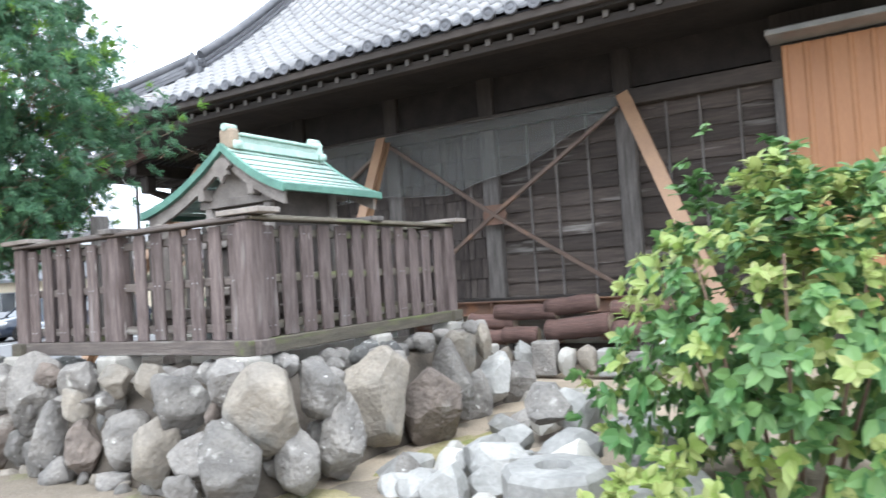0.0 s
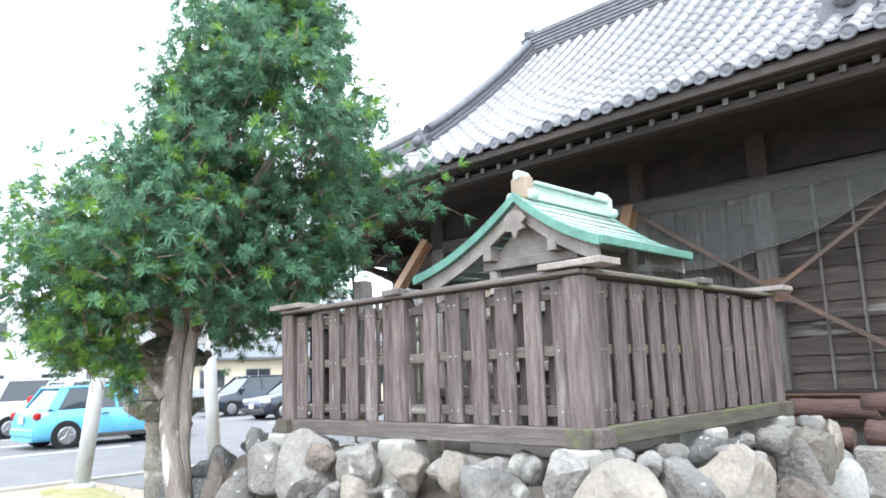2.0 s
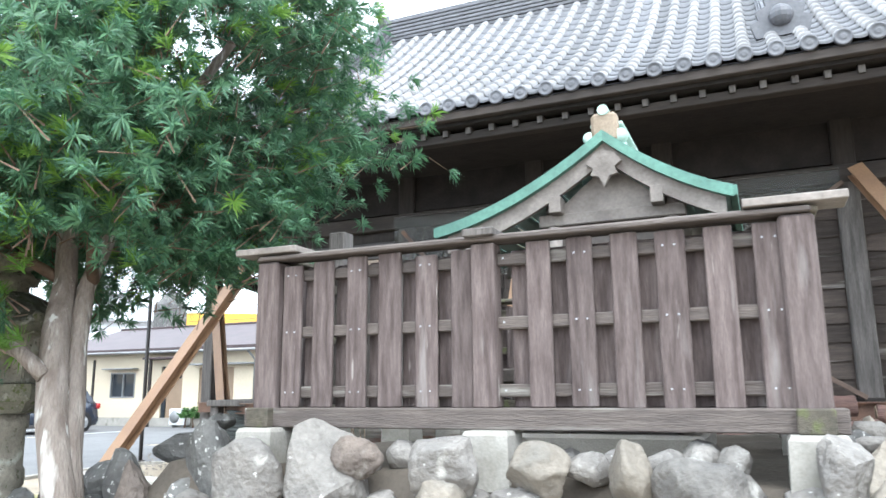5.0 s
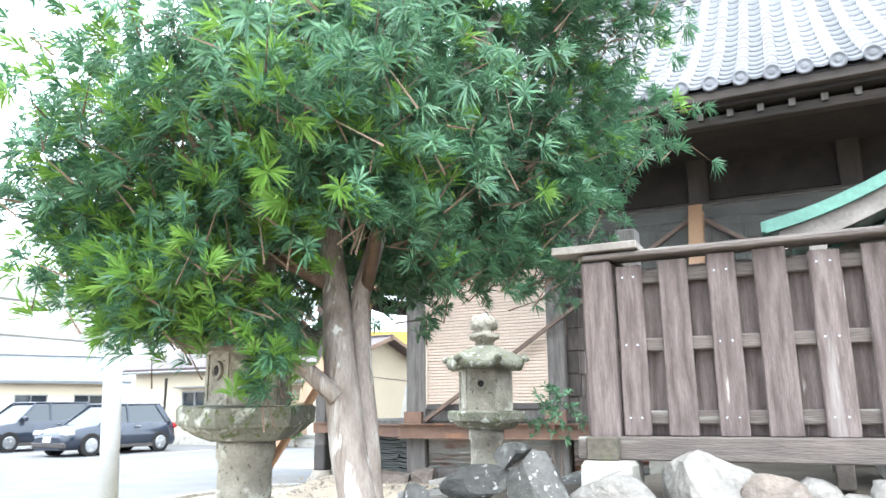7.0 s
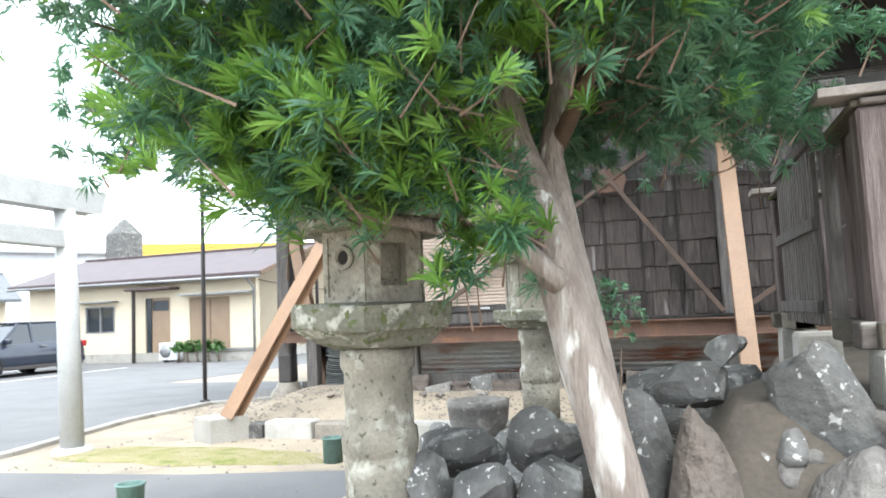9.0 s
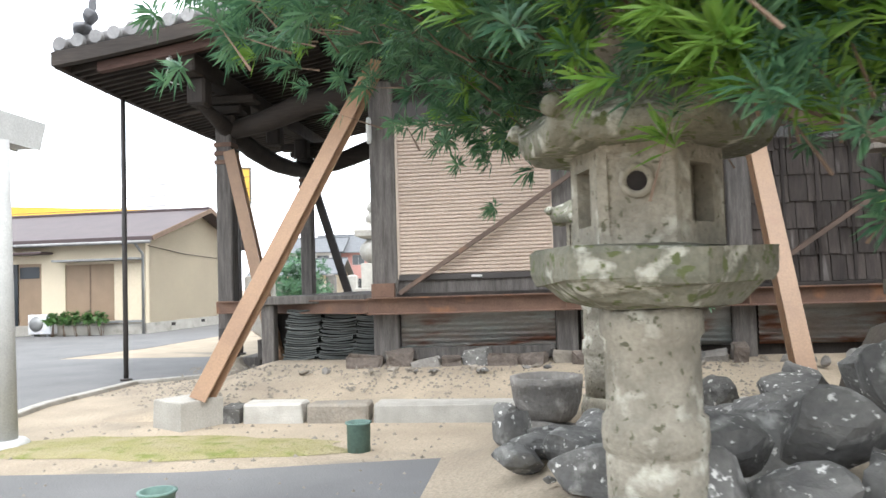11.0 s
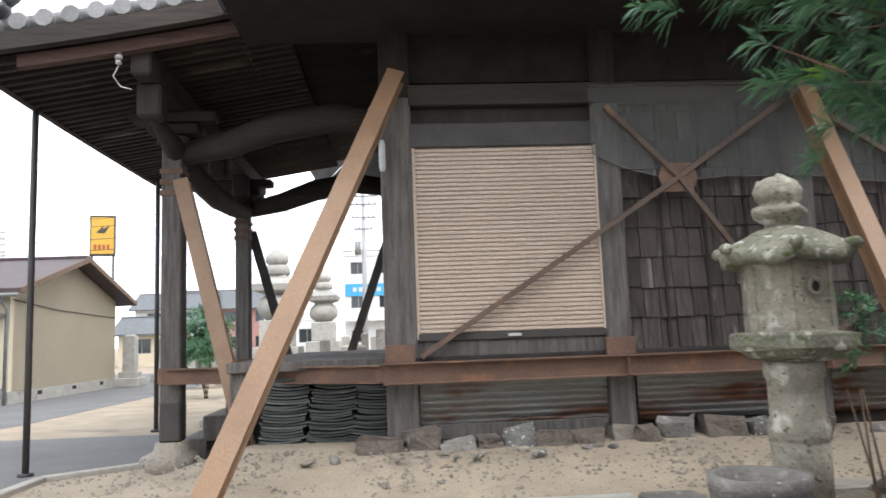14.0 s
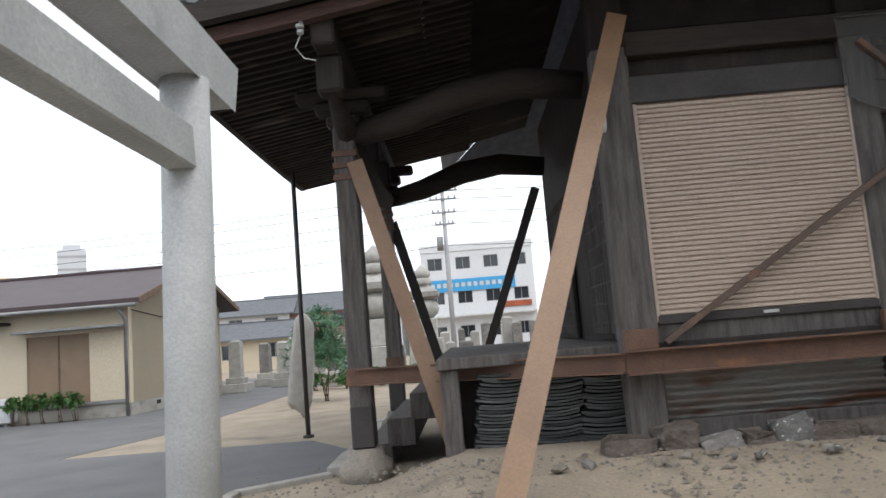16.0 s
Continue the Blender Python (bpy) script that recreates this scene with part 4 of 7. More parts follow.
for x, y in ((-14.3, 10.58), (-14.15, 14.23)):
    bm = tube(B(), [(x, y, 0), (x - 0.01, y, porch_z(PX0, y) - 0.05)], 0.035, 10)
    tube(bm, [(x, y, 0), (x, y, 0.04)], 0.08, 10)
    tagged(part("steel_prop", bm, DARKMETAL), "thin dark steel pole propping the porch eave", "prop", "porch props")
bm = B()
for d, r in ((0, 0.03), (0.05, 0.036), (0.1, 0.03)):
    tube(bm, [(-12.92, 9.27, 3.97 + d), (-12.92, 9.27, 4.0 + d)], r, 10)
tube(bm, [(-12.92, 9.27, 3.96), (-12.97, 9.27, 3.85), (-12.9, 9.27, 3.75), (-12.8, 9.27, 3.72)], 0.006, 6)
tagged(part("insulator", bm, PAINT_WHITE), "white porcelain insulator with a loose wire on the eave", "insulator")
bm = tube(B(), [(-10.46, 9.2, 2.86), (-10.46, 9.2, 2.9), (-10.46, 9.2, 3.12), (-10.46, 9.2, 3.16)], [0.022, 0.032, 0.032, 0.02], 12)
tagged(part("lamp_tube", bm, PAINT_WHITE), "small white tube fixed on the hall's corner post", "fixture")
# lion figure tile on the porch corner
bm = boulder(B(), 0.12, 0.2, 0.1, 5)
bm.transform(pose(-14.0, 9.2, 4.47, 0, 0, 40))
t2 = boulder(bmesh.new(), 0.1, 0.1, 0.11, 8)
t2.transform(pose(-13.88, 9.16, 4.6))
weld(bm, t2)
t2 = boulder(bmesh.new(), 0.05, 0.05, 0.12, 9)
t2.transform(pose(-13.84, 9.16, 4.74))
weld(bm, t2)
tagged(part("roof_figure", bm, TILE_DARK), "small dark tile animal figure on the porch corner", "ornament")


# ---- fenced shrine on its mound of boulders ----
FX0, FX1, FY0, FY1 = -6.25, -3.6, 3.5, 6.02
FZ0, FZ1 = 1.06, 1.97

bm = B()
n = 28
g = []
for j in range(n + 1):
    row = []
    for i in range(n + 1):
        y = 2.95 + 3.9 * j / n
        left = -7.25 + 0.55 * min(1, max(0, (y - 4.0) / 1.0))
        x = left + (-3.1 - left) * i / n
        d = min(x - left, -3.1 - x, y - 2.95, 6.85 - y)
        z = 0.92 * min(1, max(0, (d - 0.12) / 0.3)) ** 0.5 + 0.05 * noise.noise(Vector((x * 2, y * 2, 3)))
        row.append(bm.verts.new((x, y, z - 0.04)))
    g.append(row)
for a, b in zip(g, g[1:]):
    for i in range(n):
        bm.faces.new((a[i], a[i + 1], b[i + 1], b[i])).smooth = True
tagged(part("earth_mound", bm, SOIL), "low earth mound filled behind boulders", "ground", kind="structure")

fence = thing("board_fence", "weathered brown board fence on a sill, knots showing", "fence")


def fence_side(m, length, seed, mids):
    """One side along x from 0: sill, rails, coping, posts and staggered boards."""
    rng = random.Random(seed)
    rail = RAIL if abs(m.to_euler().z) < 0.1 else RAIL_Y

    def put(name, lo, hi, material, label="", bev=0.006, tilt=0.0):
        bm = box(B(), lo, hi, pose(0, 0, 0, 0, tilt, 0), bev)
        bm.transform(m)
        part(name, bm, material, fence, label)
    put("sill", (-0.12, -0.07, FZ0), (length + 0.12, 0.07, FZ0 + 0.1), rail)
    for z in (1.21, 1.53, 1.84):
        put("rail", (0, -0.005, z), (length, 0.035, z + 0.06), rail)
    put("coping", (-0.06, -0.085, FZ1 - 0.015), (length + 0.06, 0.0, FZ1 + 0.01), rail)
    put("coping", (-0.06, 0.002, FZ1 - 0.012), (length + 0.06, 0.085, FZ1 + 0.012), rail)
    put("coping_ridge", (-0.02, -0.03, FZ1 + 0.013), (length + 0.02, 0.03, FZ1 + 0.026), rail)
    for x, w in mids:
        put("fence_post", (x - w, -0.055, FZ0 + 0.1), (x + w, 0.05, FZ1 - 0.02), BOARD)
        put("joint_cap", (x - w - 0.02, -0.12, FZ1 + 0.005), (x + w + 0.02, 0.12, FZ1 + 0.045), GREYPOST)
    x, k = 0.14, 0
    while x < length - 0.1:
        w = rng.uniform(0.058, 0.068)
        if not any(abs(x - a) < b + 0.03 for a, b in mids):
            put("board", (x - w, -0.032, FZ0 + 0.1), (x + w, -0.008, FZ1 - 0.02 - rng.uniform(0.0, 0.03)), BOARD, tilt=rng.uniform(-0.15, 0.15))
        xb = x + 0.1
        if xb < length - 0.06:
            put("back_board", (xb - 0.06, 0.045, FZ0 + 0.1), (xb + 0.06, 0.066, FZ1 - 0.05), BOARD)
        if k % 2 == 0 and x + 0.02 < length:
            for z in (1.24, 1.56, 1.87):
                for dx in (-0.025, 0.025):
                    bmn = box(B(), (x + dx - 0.004, -0.036, z - 0.004), (x + dx + 0.004, -0.032, z + 0.004))
                    bmn.transform(m)
                    part("nail", bmn, CHROME, fence)
        x += rng.uniform(0.193, 0.207)
        k += 1


fence_side(pose(FX0, FY0, 0), FX1 - FX0, 1, ((1.26, 0.06),))
fence_side(pose(FX1, FY0, 0, 0, 0, 90), FY1 - FY0, 2, ((1.31, 0.06),))
fence_side(pose(FX1, FY1, 0, 0, 0, 180), FX1 - FX0, 3, ((1.3, 0.06),))
fence_side(pose(FX0, FY1, 0, 0, 0, -90), 0.46, 4, ())
fence_side(pose(FX0, FY0 + 0.62, 0, 0, 0, -90), 0.62, 5, ())
for x, y in ((FX0, FY0), (FX1, FY0), (FX1, FY1), (FX0, FY1)):
    bm = box(B(), (x - 0.07, y - 0.07, FZ0 - 0.01), (x + 0.07, y + 0.07, FZ1 - 0.02), bevel=0.012)
    part("corner_post", bm, BOARD, fence)
    sx = -1 if x == FX0 else 1
    bm = box(B(), (x - 0.2, y - 0.1, FZ1 + 0.022), (x + 0.2, y + 0.1, FZ1 + 0.058), None, 0.004)
    part("corner_coping", bm, SHRINEWOOD, fence, "pale grey weathered coping end board")
for y in (4.2, 5.5):
    bm = box(B(), (FX0 - 0.06, y - 0.06, FZ0), (FX0 + 0.06, y + 0.06, 2.26), bevel=0.008)
    part("gate_post", bm, GREYPOST, fence, "pale grey square gate post")
gate = new("gate")
gate.parent = fence
gate.matrix_basis = pose(FX0 - 0.07, 4.3, 1.12, 0, 0, 91)
for i in range(15):
    bm = box(B(), (0.03 + 0.075 * i, -0.012, 0), (0.062 + 0.075 * i, 0.012, 0.98 - 0.004 * (i % 3)), bevel=0.003)
    part("gate_slat", bm, GREYPOST, gate)
for z in (0.06, 0.46, 0.86):
    bm = box(B(), (0, 0.014, z), (1.14, 0.04, z + 0.06), bevel=0.003)
    part("gate_rail", bm, GREYPOST, gate)
for x, y in ((-6.22, 3.43), (-4.95, 3.43), (-3.6, 3.43), (-3.6, 4.8), (-3.6, 6.0), (-6.22, 6.0), (-6.25, 5.1), (-4.95, 6.02)):
    bm = lathe(B(), [(0.165, 0.8), (0.155, FZ0 - 0.02), (0.14, FZ0)], 4, pose(x, y, 0, 0, 0, 45), False)
    tagged(part("footing_block", bm, CONCRETE), "pale square concrete footing block under the fence sill", "footing", "fence footings")

# small shrine with a flowing copper roof
shrine = thing("small_shrine", "small grey timber shrine with verdigris green copper roof", "shrine")
AX, AZ = -4.5, 2.67
RY0, RY1 = 4.12, 5.36


def curve_l(u):
    return AX - 1.03 * u, AZ - 0.47 * (0.6 * (1 - (1 - u) ** 2.0) + 0.4 * u)


def curve_r(u):
    return AX + 0.66 * u, AZ - 0.40 * (0.45 * (1 - (1 - u) ** 2.0) + 0.55 * u)


def roof_sheet(fn, name, n=9):
    for k in range(n):
        bm = B()
        secs = []
        for s in range(4):
            u = (k + s / 3) / n
            x, z = fn(u)
            secs.append([bm.verts.new((x, RY0, z + 0.014 * (s / 3))), bm.verts.new((x, RY1, z + 0.014 * (s / 3)))])
        for a, b in zip(secs, secs[1:]):
            bm.faces.new((a[0], a[1], b[1], b[0])).smooth = True
        bmesh.ops.recalc_face_normals(bm, faces=bm.faces[:])
        if sum(f.normal.z for f in bm.faces) < 0:
            bmesh.ops.reverse_faces(bm, faces=bm.faces[:])
        bmesh.ops.solidify(bm, geom=bm.faces[:], thickness=0.012)
        part(name, bm, COPPER, shrine, "pale green copper roof course")
    for y, yy in ((RY0 - 0.012, RY0 + 0.03), (RY1 - 0.03, RY1 + 0.012)):
        bm = sweep(B(), [(fn(k / 12)[0], (y + yy) / 2, fn(k / 12)[1] - 0.02) for k in range(13)], yy - y, 0.065)
        part("verge_edge", bm, COPPER_DK, shrine)
        bm = sweep(B(), [(fn(k / 12 * 0.94)[0], (y + yy) / 2 + 0.04 * (1 if y < 4.5 else -1), fn(k / 12 * 0.94)[1] - 0.1) for k in range(13)], 0.035, 0.11)
        part("barge_board", bm, SHRINEWOOD, shrine, "pale grey timber barge board")
    (xa, za) = fn(1.0)
    bm = box(B(), (xa - 0.02, RY0, za - 0.045), (xa + 0.02, RY1, za + 0.012), bevel=0.004)
    part("eave_edge", bm, COPPER_DK, shrine)


roof_sheet(curve_l, "roof_course")
roof_sheet(curve_r, "roof_course", 8)
for w, z0, z1 in ((0.085, 2.64, 2.7), (0.065, 2.7, 2.75), (0.095, 2.75, 2.775)):
    bm = box(B(), (AX - w, RY0 + 0.14, z0), (AX + w, RY1 - 0.14, z1), bevel=0.006)
    part("ridge_box", bm, COPPER, shrine)
for y in (RY0 + 0.1, RY1 - 0.1):
    bm = box(B(), (AX - 0.075, y - 0.05, 2.63), (AX + 0.075, y + 0.05, 2.81), bevel=0.02)
    part("ridge_end", bm, LOGEND if y < 4.5 else COPPER, shrine, "bare wood ridge end block" if y < 4.5 else "")
    for s in (-1, 1):
        bm = lathe(B(), [(0.036, -0.03), (0.036, 0.03), (0.012, 0.034)], 12, pose(AX + s * 0.09, y, 2.67, 90, 0, 0))
        part("ridge_scroll", bm, COPPER, shrine)
    bm = tube(B(), [(AX, y - 0.06, 2.82), (AX, y + 0.06, 2.82)], 0.032, 10)
    part("ridge_knob", bm, COPPER, shrine)
bm = prism(B(), [(0, 0.02), (0.06, 0), (0.1, -0.05), (0.06, -0.08), (0.075, -0.12), (0.03, -0.13), (0, -0.19), (-0.03, -0.13), (-0.075, -0.12), (-0.06, -0.08), (-0.1, -0.05), (-0.06, 0)], 0.035, pose(AX, RY0 + 0.005, 2.54))
part("gable_pendant", bm, SHRINEWOOD, shrine, "carved pale gable pendant")
for dx in (-0.3, 0.27):
    bm = box(B(), (AX + dx - 0.035, RY0 + 0.03, 2.24), (AX + dx + 0.035, RY1 - 0.03, 2.34), bevel=0.005)
    part("purlin", bm, SHRINEWOOD, shrine)
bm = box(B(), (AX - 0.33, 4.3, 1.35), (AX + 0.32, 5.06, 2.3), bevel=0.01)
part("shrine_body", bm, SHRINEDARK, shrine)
for x in (AX - 0.34, AX + 0.33):
    for y in (4.29, 5.07):
        bm = tube(B(), [(x, y, 1.0), (x, y, 2.32)], 0.045, 10)
        part("pillar", bm, SHRINEWOOD, shrine)
for z in (1.45, 1.85, 2.18):
    bm = box(B(), (AX - 0.42, 4.24, z), (AX + 0.41, 4.3, z + 0.07), bevel=0.006)
    part("tie", bm, SHRINEWOOD, shrine)
bm = prism(B(), [(-0.33, 2.25), (0.32, 2.25), (0.03, 2.5), (-0.03, 2.5)], 0.04, pose(AX, 4.27, 0))
part("gable_board", bm, SHRINEWOOD, shrine)
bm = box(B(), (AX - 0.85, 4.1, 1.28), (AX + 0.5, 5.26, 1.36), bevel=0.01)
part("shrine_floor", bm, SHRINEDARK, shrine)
bm = box(B(), (AX - 0.6, 4.2, 0.88), (AX + 0.42, 5.2, 1.0), bevel=0.02)
part("shrine_base", bm, GRANITE, shrine)
for x, y in ((AX - 0.8, 4.15), (AX - 0.8, 5.2)):
    bm = box(B(), (x - 0.04, y - 0.04, 0.9), (x + 0.04, y + 0.04, 2.1), bevel=0.006)
    part("front_pillar", bm, SHRINEWOOD, shrine)

# boulders round the mound: x, y, z of the middle, width, height
LOWER = [(-5.36, 3.15, 0.49, 0.23, 0.51), (-5.83, 3.15, 0.4, 0.29, 0.31), (-4.9, 3.1, 0.43, 0.25, 0.41), (-4.55, 3.05, 0.27, 0.27, 0.18), (-4.09, 3.05, 0.49, 0.31, 0.48), (-3.66, 2.9, 0.34, 0.2, 0.18), (-3.3, 2.95, 0.49, 0.39, 0.46),
         (-3.1, 3.3, 0.45, 0.29, 0.37), (-3.06, 3.7, 0.51, 0.38, 0.52), (-3.25, 4.3, 0.61, 0.49, 0.69), (-3.08, 4.75, 0.56, 0.47, 0.64), (-4.51, 3.15, 0.54, 0.37, 0.42), (-3.73, 3.1, 0.47, 0.35, 0.3), (-5.74, 3.3, 0.77, 0.38, 0.64)]
UPPER = [(-5.09, 3.2, 0.92, 0.29, 0.31), (-4.66, 3.2, 0.91, 0.28, 0.22), (-5.11, 3.2, 0.76, 0.21, 0.31), (-4.75, 3.2, 0.77, 0.26, 0.18), (-4.3, 3.2, 0.91, 0.17, 0.31), (-3.99, 3.2, 0.77, 0.4, 0.48),
         (-3.55, 3.2, 0.91, 0.19, 0.3), (-3.69, 3.2, 0.71, 0.12, 0.2), (-3.24, 3.2, 0.77, 0.47, 0.51), (-3.24, 3.45, 0.99, 0.14, 0.14), (-3.1, 3.55, 0.85, 0.24, 0.35), (-3.19, 3.6, 0.53, 0.14, 0.2)]
rk = random.Random(11)


def rock(x, y, z, w, d, h, material, seed, angular=0.35, tilt=(0, 0, 0), name="boulder", label="grey rounded boulder with pale lichen specks", sub=3, group="boulders round the mound"):
    bm = boulder(B(), w / 2, d / 2, h / 2, seed, angular, sub)
    ob = part(name, bm, material)
    ob.matrix_basis = pose(x, y, z, *tilt)
    return tagged(ob, label, "rock", group)


for i, (x, y, z, w, h) in enumerate(LOWER + UPPER):
    m = ROCK_WARM if i in (4, 9, 15, 16, 18, 22) else ROCK_BROWN if i in (2, 10, 21) else ROCK
    ang = 1.0 if i in (2, 8, 9, 10, 13, 20) else 0.45
    rock(x, y, z, w * 1.14, max(w, h) * 0.85, h * 1.12, m, 100 + i, ang, (rk.uniform(-6, 6), -14 if i in (9, 13) else rk.uniform(-6, 6), rk.uniform(-20, 20)),
         label="warm tan rounded boulder in the mound" if m is ROCK_WARM else "dark brown rough block in the mound" if m is ROCK_BROWN else "grey boulder with pale lichen specks", sub=4)
rest = [(-6.15, 3.2, 0.85, 0.34, 0.36), (-6.05, 3.1, 0.45, 0.36, 0.46), (-5.75, 3.2, 0.72, 0.3, 0.34), (-5.45, 3.1, 0.38, 0.28, 0.34), (-5.55, 3.25, 0.95, 0.24, 0.2), (-6.45, 3.15, 0.5, 0.34, 0.5), (-6.35, 3.05, 0.28, 0.3, 0.3), (-5.1, 3.0, 0.26, 0.26, 0.26)]
for i, (x, y, z, w, h) in enumerate(rest):
    rock(x, y, z, w * 1.14, max(w, h) * 0.85, h * 1.12, ROCK_BROWN if i in (1, 4) else ROCK, 160 + i, 0.7, (rk.uniform(-6, 6), rk.uniform(-6, 6), rk.uniform(-20, 20)), label="grey rough boulder in the mound's face", sub=3)
SIDE = [(4.48, 0.83, 0.26, 0.28), (5.3, 0.6, 0.5, 0.75), (5.47, 0.78, 0.38, 0.62), (5.88, 0.9, 0.2, 0.4), (6.14, 0.48, 0.4, 0.55), (5.75, 0.4, 0.45, 0.5), (6.55, 0.42, 0.5, 0.5)]
for i, (y, z, w, h) in enumerate(SIDE):
    rock(-3.2 + 0.1 * (z - 0.5), y, z, w * 0.8, w, h, (ROCK, ROCK, ROCK_WARM, ROCK_WARM, ROCK_WHITE, ROCK, ROCK)[i], 200 + i, 0.9, (rk.uniform(-6, 6), 12 if i == 2 else rk.uniform(-6, 6), rk.uniform(-20, 20)),
         label="tall angular boulder set upright in the mound")
for i in range(26):
    t = i / 25
    rock(-3.42 + rk.uniform(-0.16, 0.2), 3.7 + 2.5 * t, 0.93 + rk.uniform(-0.07, 0.06), rk.uniform(0.14, 0.26), rk.uniform(0.14, 0.26), rk.uniform(0.12, 0.2), rk.choice((ROCK, ROCK_DARK, ROCK)), 300 + i, 0.4,
         (rk.uniform(-20, 20), rk.uniform(-20, 20), rk.uniform(0, 180)), label="small grey stone on the mound edge", sub=2)
for i in range(22):
    x = -6.4 + 2.9 * i / 21
    low = 0.16 if min(abs(x - q) for q in (-6.22, -4.95, -3.6)) < 0.26 else 0.0
    rock(x, 3.42 - low * 0.5 + rk.uniform(-0.1, 0.12), 0.9 - low + rk.uniform(-0.05, 0.05), rk.uniform(0.13, 0.3), rk.uniform(0.13, 0.24), rk.uniform(0.12, 0.22), ROCK, 340 + i, 0.4,
         (rk.uniform(-20, 20), rk.uniform(-20, 20), rk.uniform(0, 180)), label="small grey stone on the mound edge", sub=2)
for i in range(40):
    x = -6.95 + 3.9 * i / 39
    rock(x, 3.02 + rk.uniform(-0.08, 0.1), rk.uniform(0.2, 0.27), rk.uniform(0.08, 0.18), rk.uniform(0.08, 0.16), rk.uniform(0.08, 0.14), rk.choice((ROCK, ROCK, ROCK_WARM)), 900 + i, 0.5, (rk.uniform(-20, 20), rk.uniform(-20, 20), rk.uniform(0, 180)),
         label="small grey stone packed between boulders", sub=2)
for i in range(40):
    rock(-6.8 + 3.6 * rk.random(), 3.3 + rk.uniform(-0.05, 0.05), rk.uniform(0.3, 0.85), rk.uniform(0.1, 0.2), rk.uniform(0.1, 0.16), rk.uniform(0.1, 0.2), rk.choice((ROCK, ROCK, ROCK_DARK)), 950 + i, 0.5, (rk.uniform(-20, 20), rk.uniform(-20, 20), rk.uniform(0, 180)),
         label="small grey stone packed between boulders", sub=2)
# dark boulders by the tree and lanterns: x, y, z, w, d, h
DARK = [(-6.46, 3.42, .66, .36, .34, 1.02), (-6.96, 3.25, .58, .3, .3, .62), (-7.0, 3.65, .9, .46, .34, .22), (-7.16, 3.4, .68, .24, .3, .52), (-6.76, 2.86, .42, .34, .3, .42), (-7.61, 3.72, .66, .38, .36, .34),
        (-7.99, 3.75, .62, .42, .36, .26), (-7.81, 3.4, .5, .34, .32, .3), (-7.52, 3.42, .5, .32, .3, .3), (-8.04, 3.42, .5, .19, .24, .36), (-7.05, 4.3, .75, .5, .4, .5), (-6.82, 3.75, 1.06, .2, .2, .16)]
DARK2 = [(-7.55, 3.12, .42, .44, .36, .28), (-6.75, 4.9, .7, .5, .5, .5), (-7.4, 4.9, .4, .7, .6, .5), (-7.9, 5.4, .25, .8, .6, .36), (-7.2, 5.7, .3, .6, .6, .4), (-8.4, 5.2, .16, .5, .5, .3), (-8.75, 5.75, .16, .34, .3, .3), (-7.6, 4.4, .4, .5, .5, .5), (-8.3, 4.6, .2, .55, .5, .34),
         (-6.9, 6.2, .35, .6, .5, .4), (-6.6, 5.6, .6, .5, .5, .5), (-8.0, 6.05, .14, .4, .3, .2), (-8.85, 6.0, .2, .2, .2, .2), (-7.3, 6.8, .25, .5, .4, .3), (-6.6, 7.0, .25, .4, .4, .4), (-8.6, 3.4, .12, .4, .4, .24)]
for i, (x, y, z, w, d, h) in enumerate(DARK + DARK2):
    z += 0.1 if i >= len(DARK) and z < 0.3 else 0.0
    rock(x, y, z, w, d, h, ROCK_BROWN if i == 1 else ROCK if i == 4 else ROCK_DARK, 400 + i, 0.95, (rk.uniform(-8, 8), -24 if i == 0 else rk.uniform(-10, 10), rk.uniform(-25, 25)),
         label="large leaning grey slab boulder" if i == 0 else "dark grey boulder spotted with white lichen", group="dark boulders by the lanterns")

# flat dark slabs bedded between the lanterns
for i, (x, y, w, d) in enumerate(((-8.2, 5.35, 0.75, 0.55), (-7.95, 4.85, 0.6, 0.5), (-7.6, 5.75, 0.7, 0.6), (-7.25, 6.3, 0.6, 0.5), (-7.7, 6.35, 0.5, 0.4), (-8.6, 5.3, 0.4, 0.35), (-8.55, 5.65, 0.3, 0.3), (-8.75, 5.05, 0.3, 0.26), (-8.2, 5.85, 0.5, 0.4), (-7.5, 5.2, 0.7, 0.6))):
    rock(x, y, 0.24 + 0.02 * (i % 3), w, d, 0.2, ROCK_DARK, 860 + i, 0.9, (rk.uniform(-6, 6), rk.uniform(-6, 6), rk.uniform(-40, 40)), "slab_stone", "flat dark grey slab spotted with white lichen", 3, "dark slabs by the lanterns")
for i in range(34):
    x, y = rk.uniform(-8.8, -7.0), rk.uniform(4.6, 6.6)
    s0 = rk.uniform(0.06, 0.17)
    rock(x, y, bed_z(x, y) + 0.03, s0, s0 * 0.8, s0 * 0.7, rk.choice((ROCK_DARK, ROCK_DARK, ROCK)), 880 + i, 0.8, (rk.uniform(-20, 20), rk.uniform(-20, 20), rk.uniform(0, 180)), "rubble_stone", "small dark stone lying in the lantern bed", 2, "small bed stones")

# flat edging stones and bare soil round the tree's foot
bm = B()
ring = [bm.verts.new((-7.9 + 1.45 * math.cos(a) * (1 + 0.18 * noise.noise(Vector((math.cos(a) * 2, math.sin(a) * 2, 9)))), 3.25 + 0.85 * math.sin(a) * (1 + 0.18 * noise.noise(Vector((math.cos(a) * 2, math.sin(a) * 2, 4)))), 0.004)) for a in (k * math.tau / 40 for k in range(40))]
for v in ring:
    v.co.z = bed_z(v.co.x, v.co.y) - 0.01
mid = [bm.verts.new((-7.9 + (v.co.x + 7.9) * 0.6, 3.25 + (v.co.y - 3.25) * 0.6, 0.27)) for v in ring]
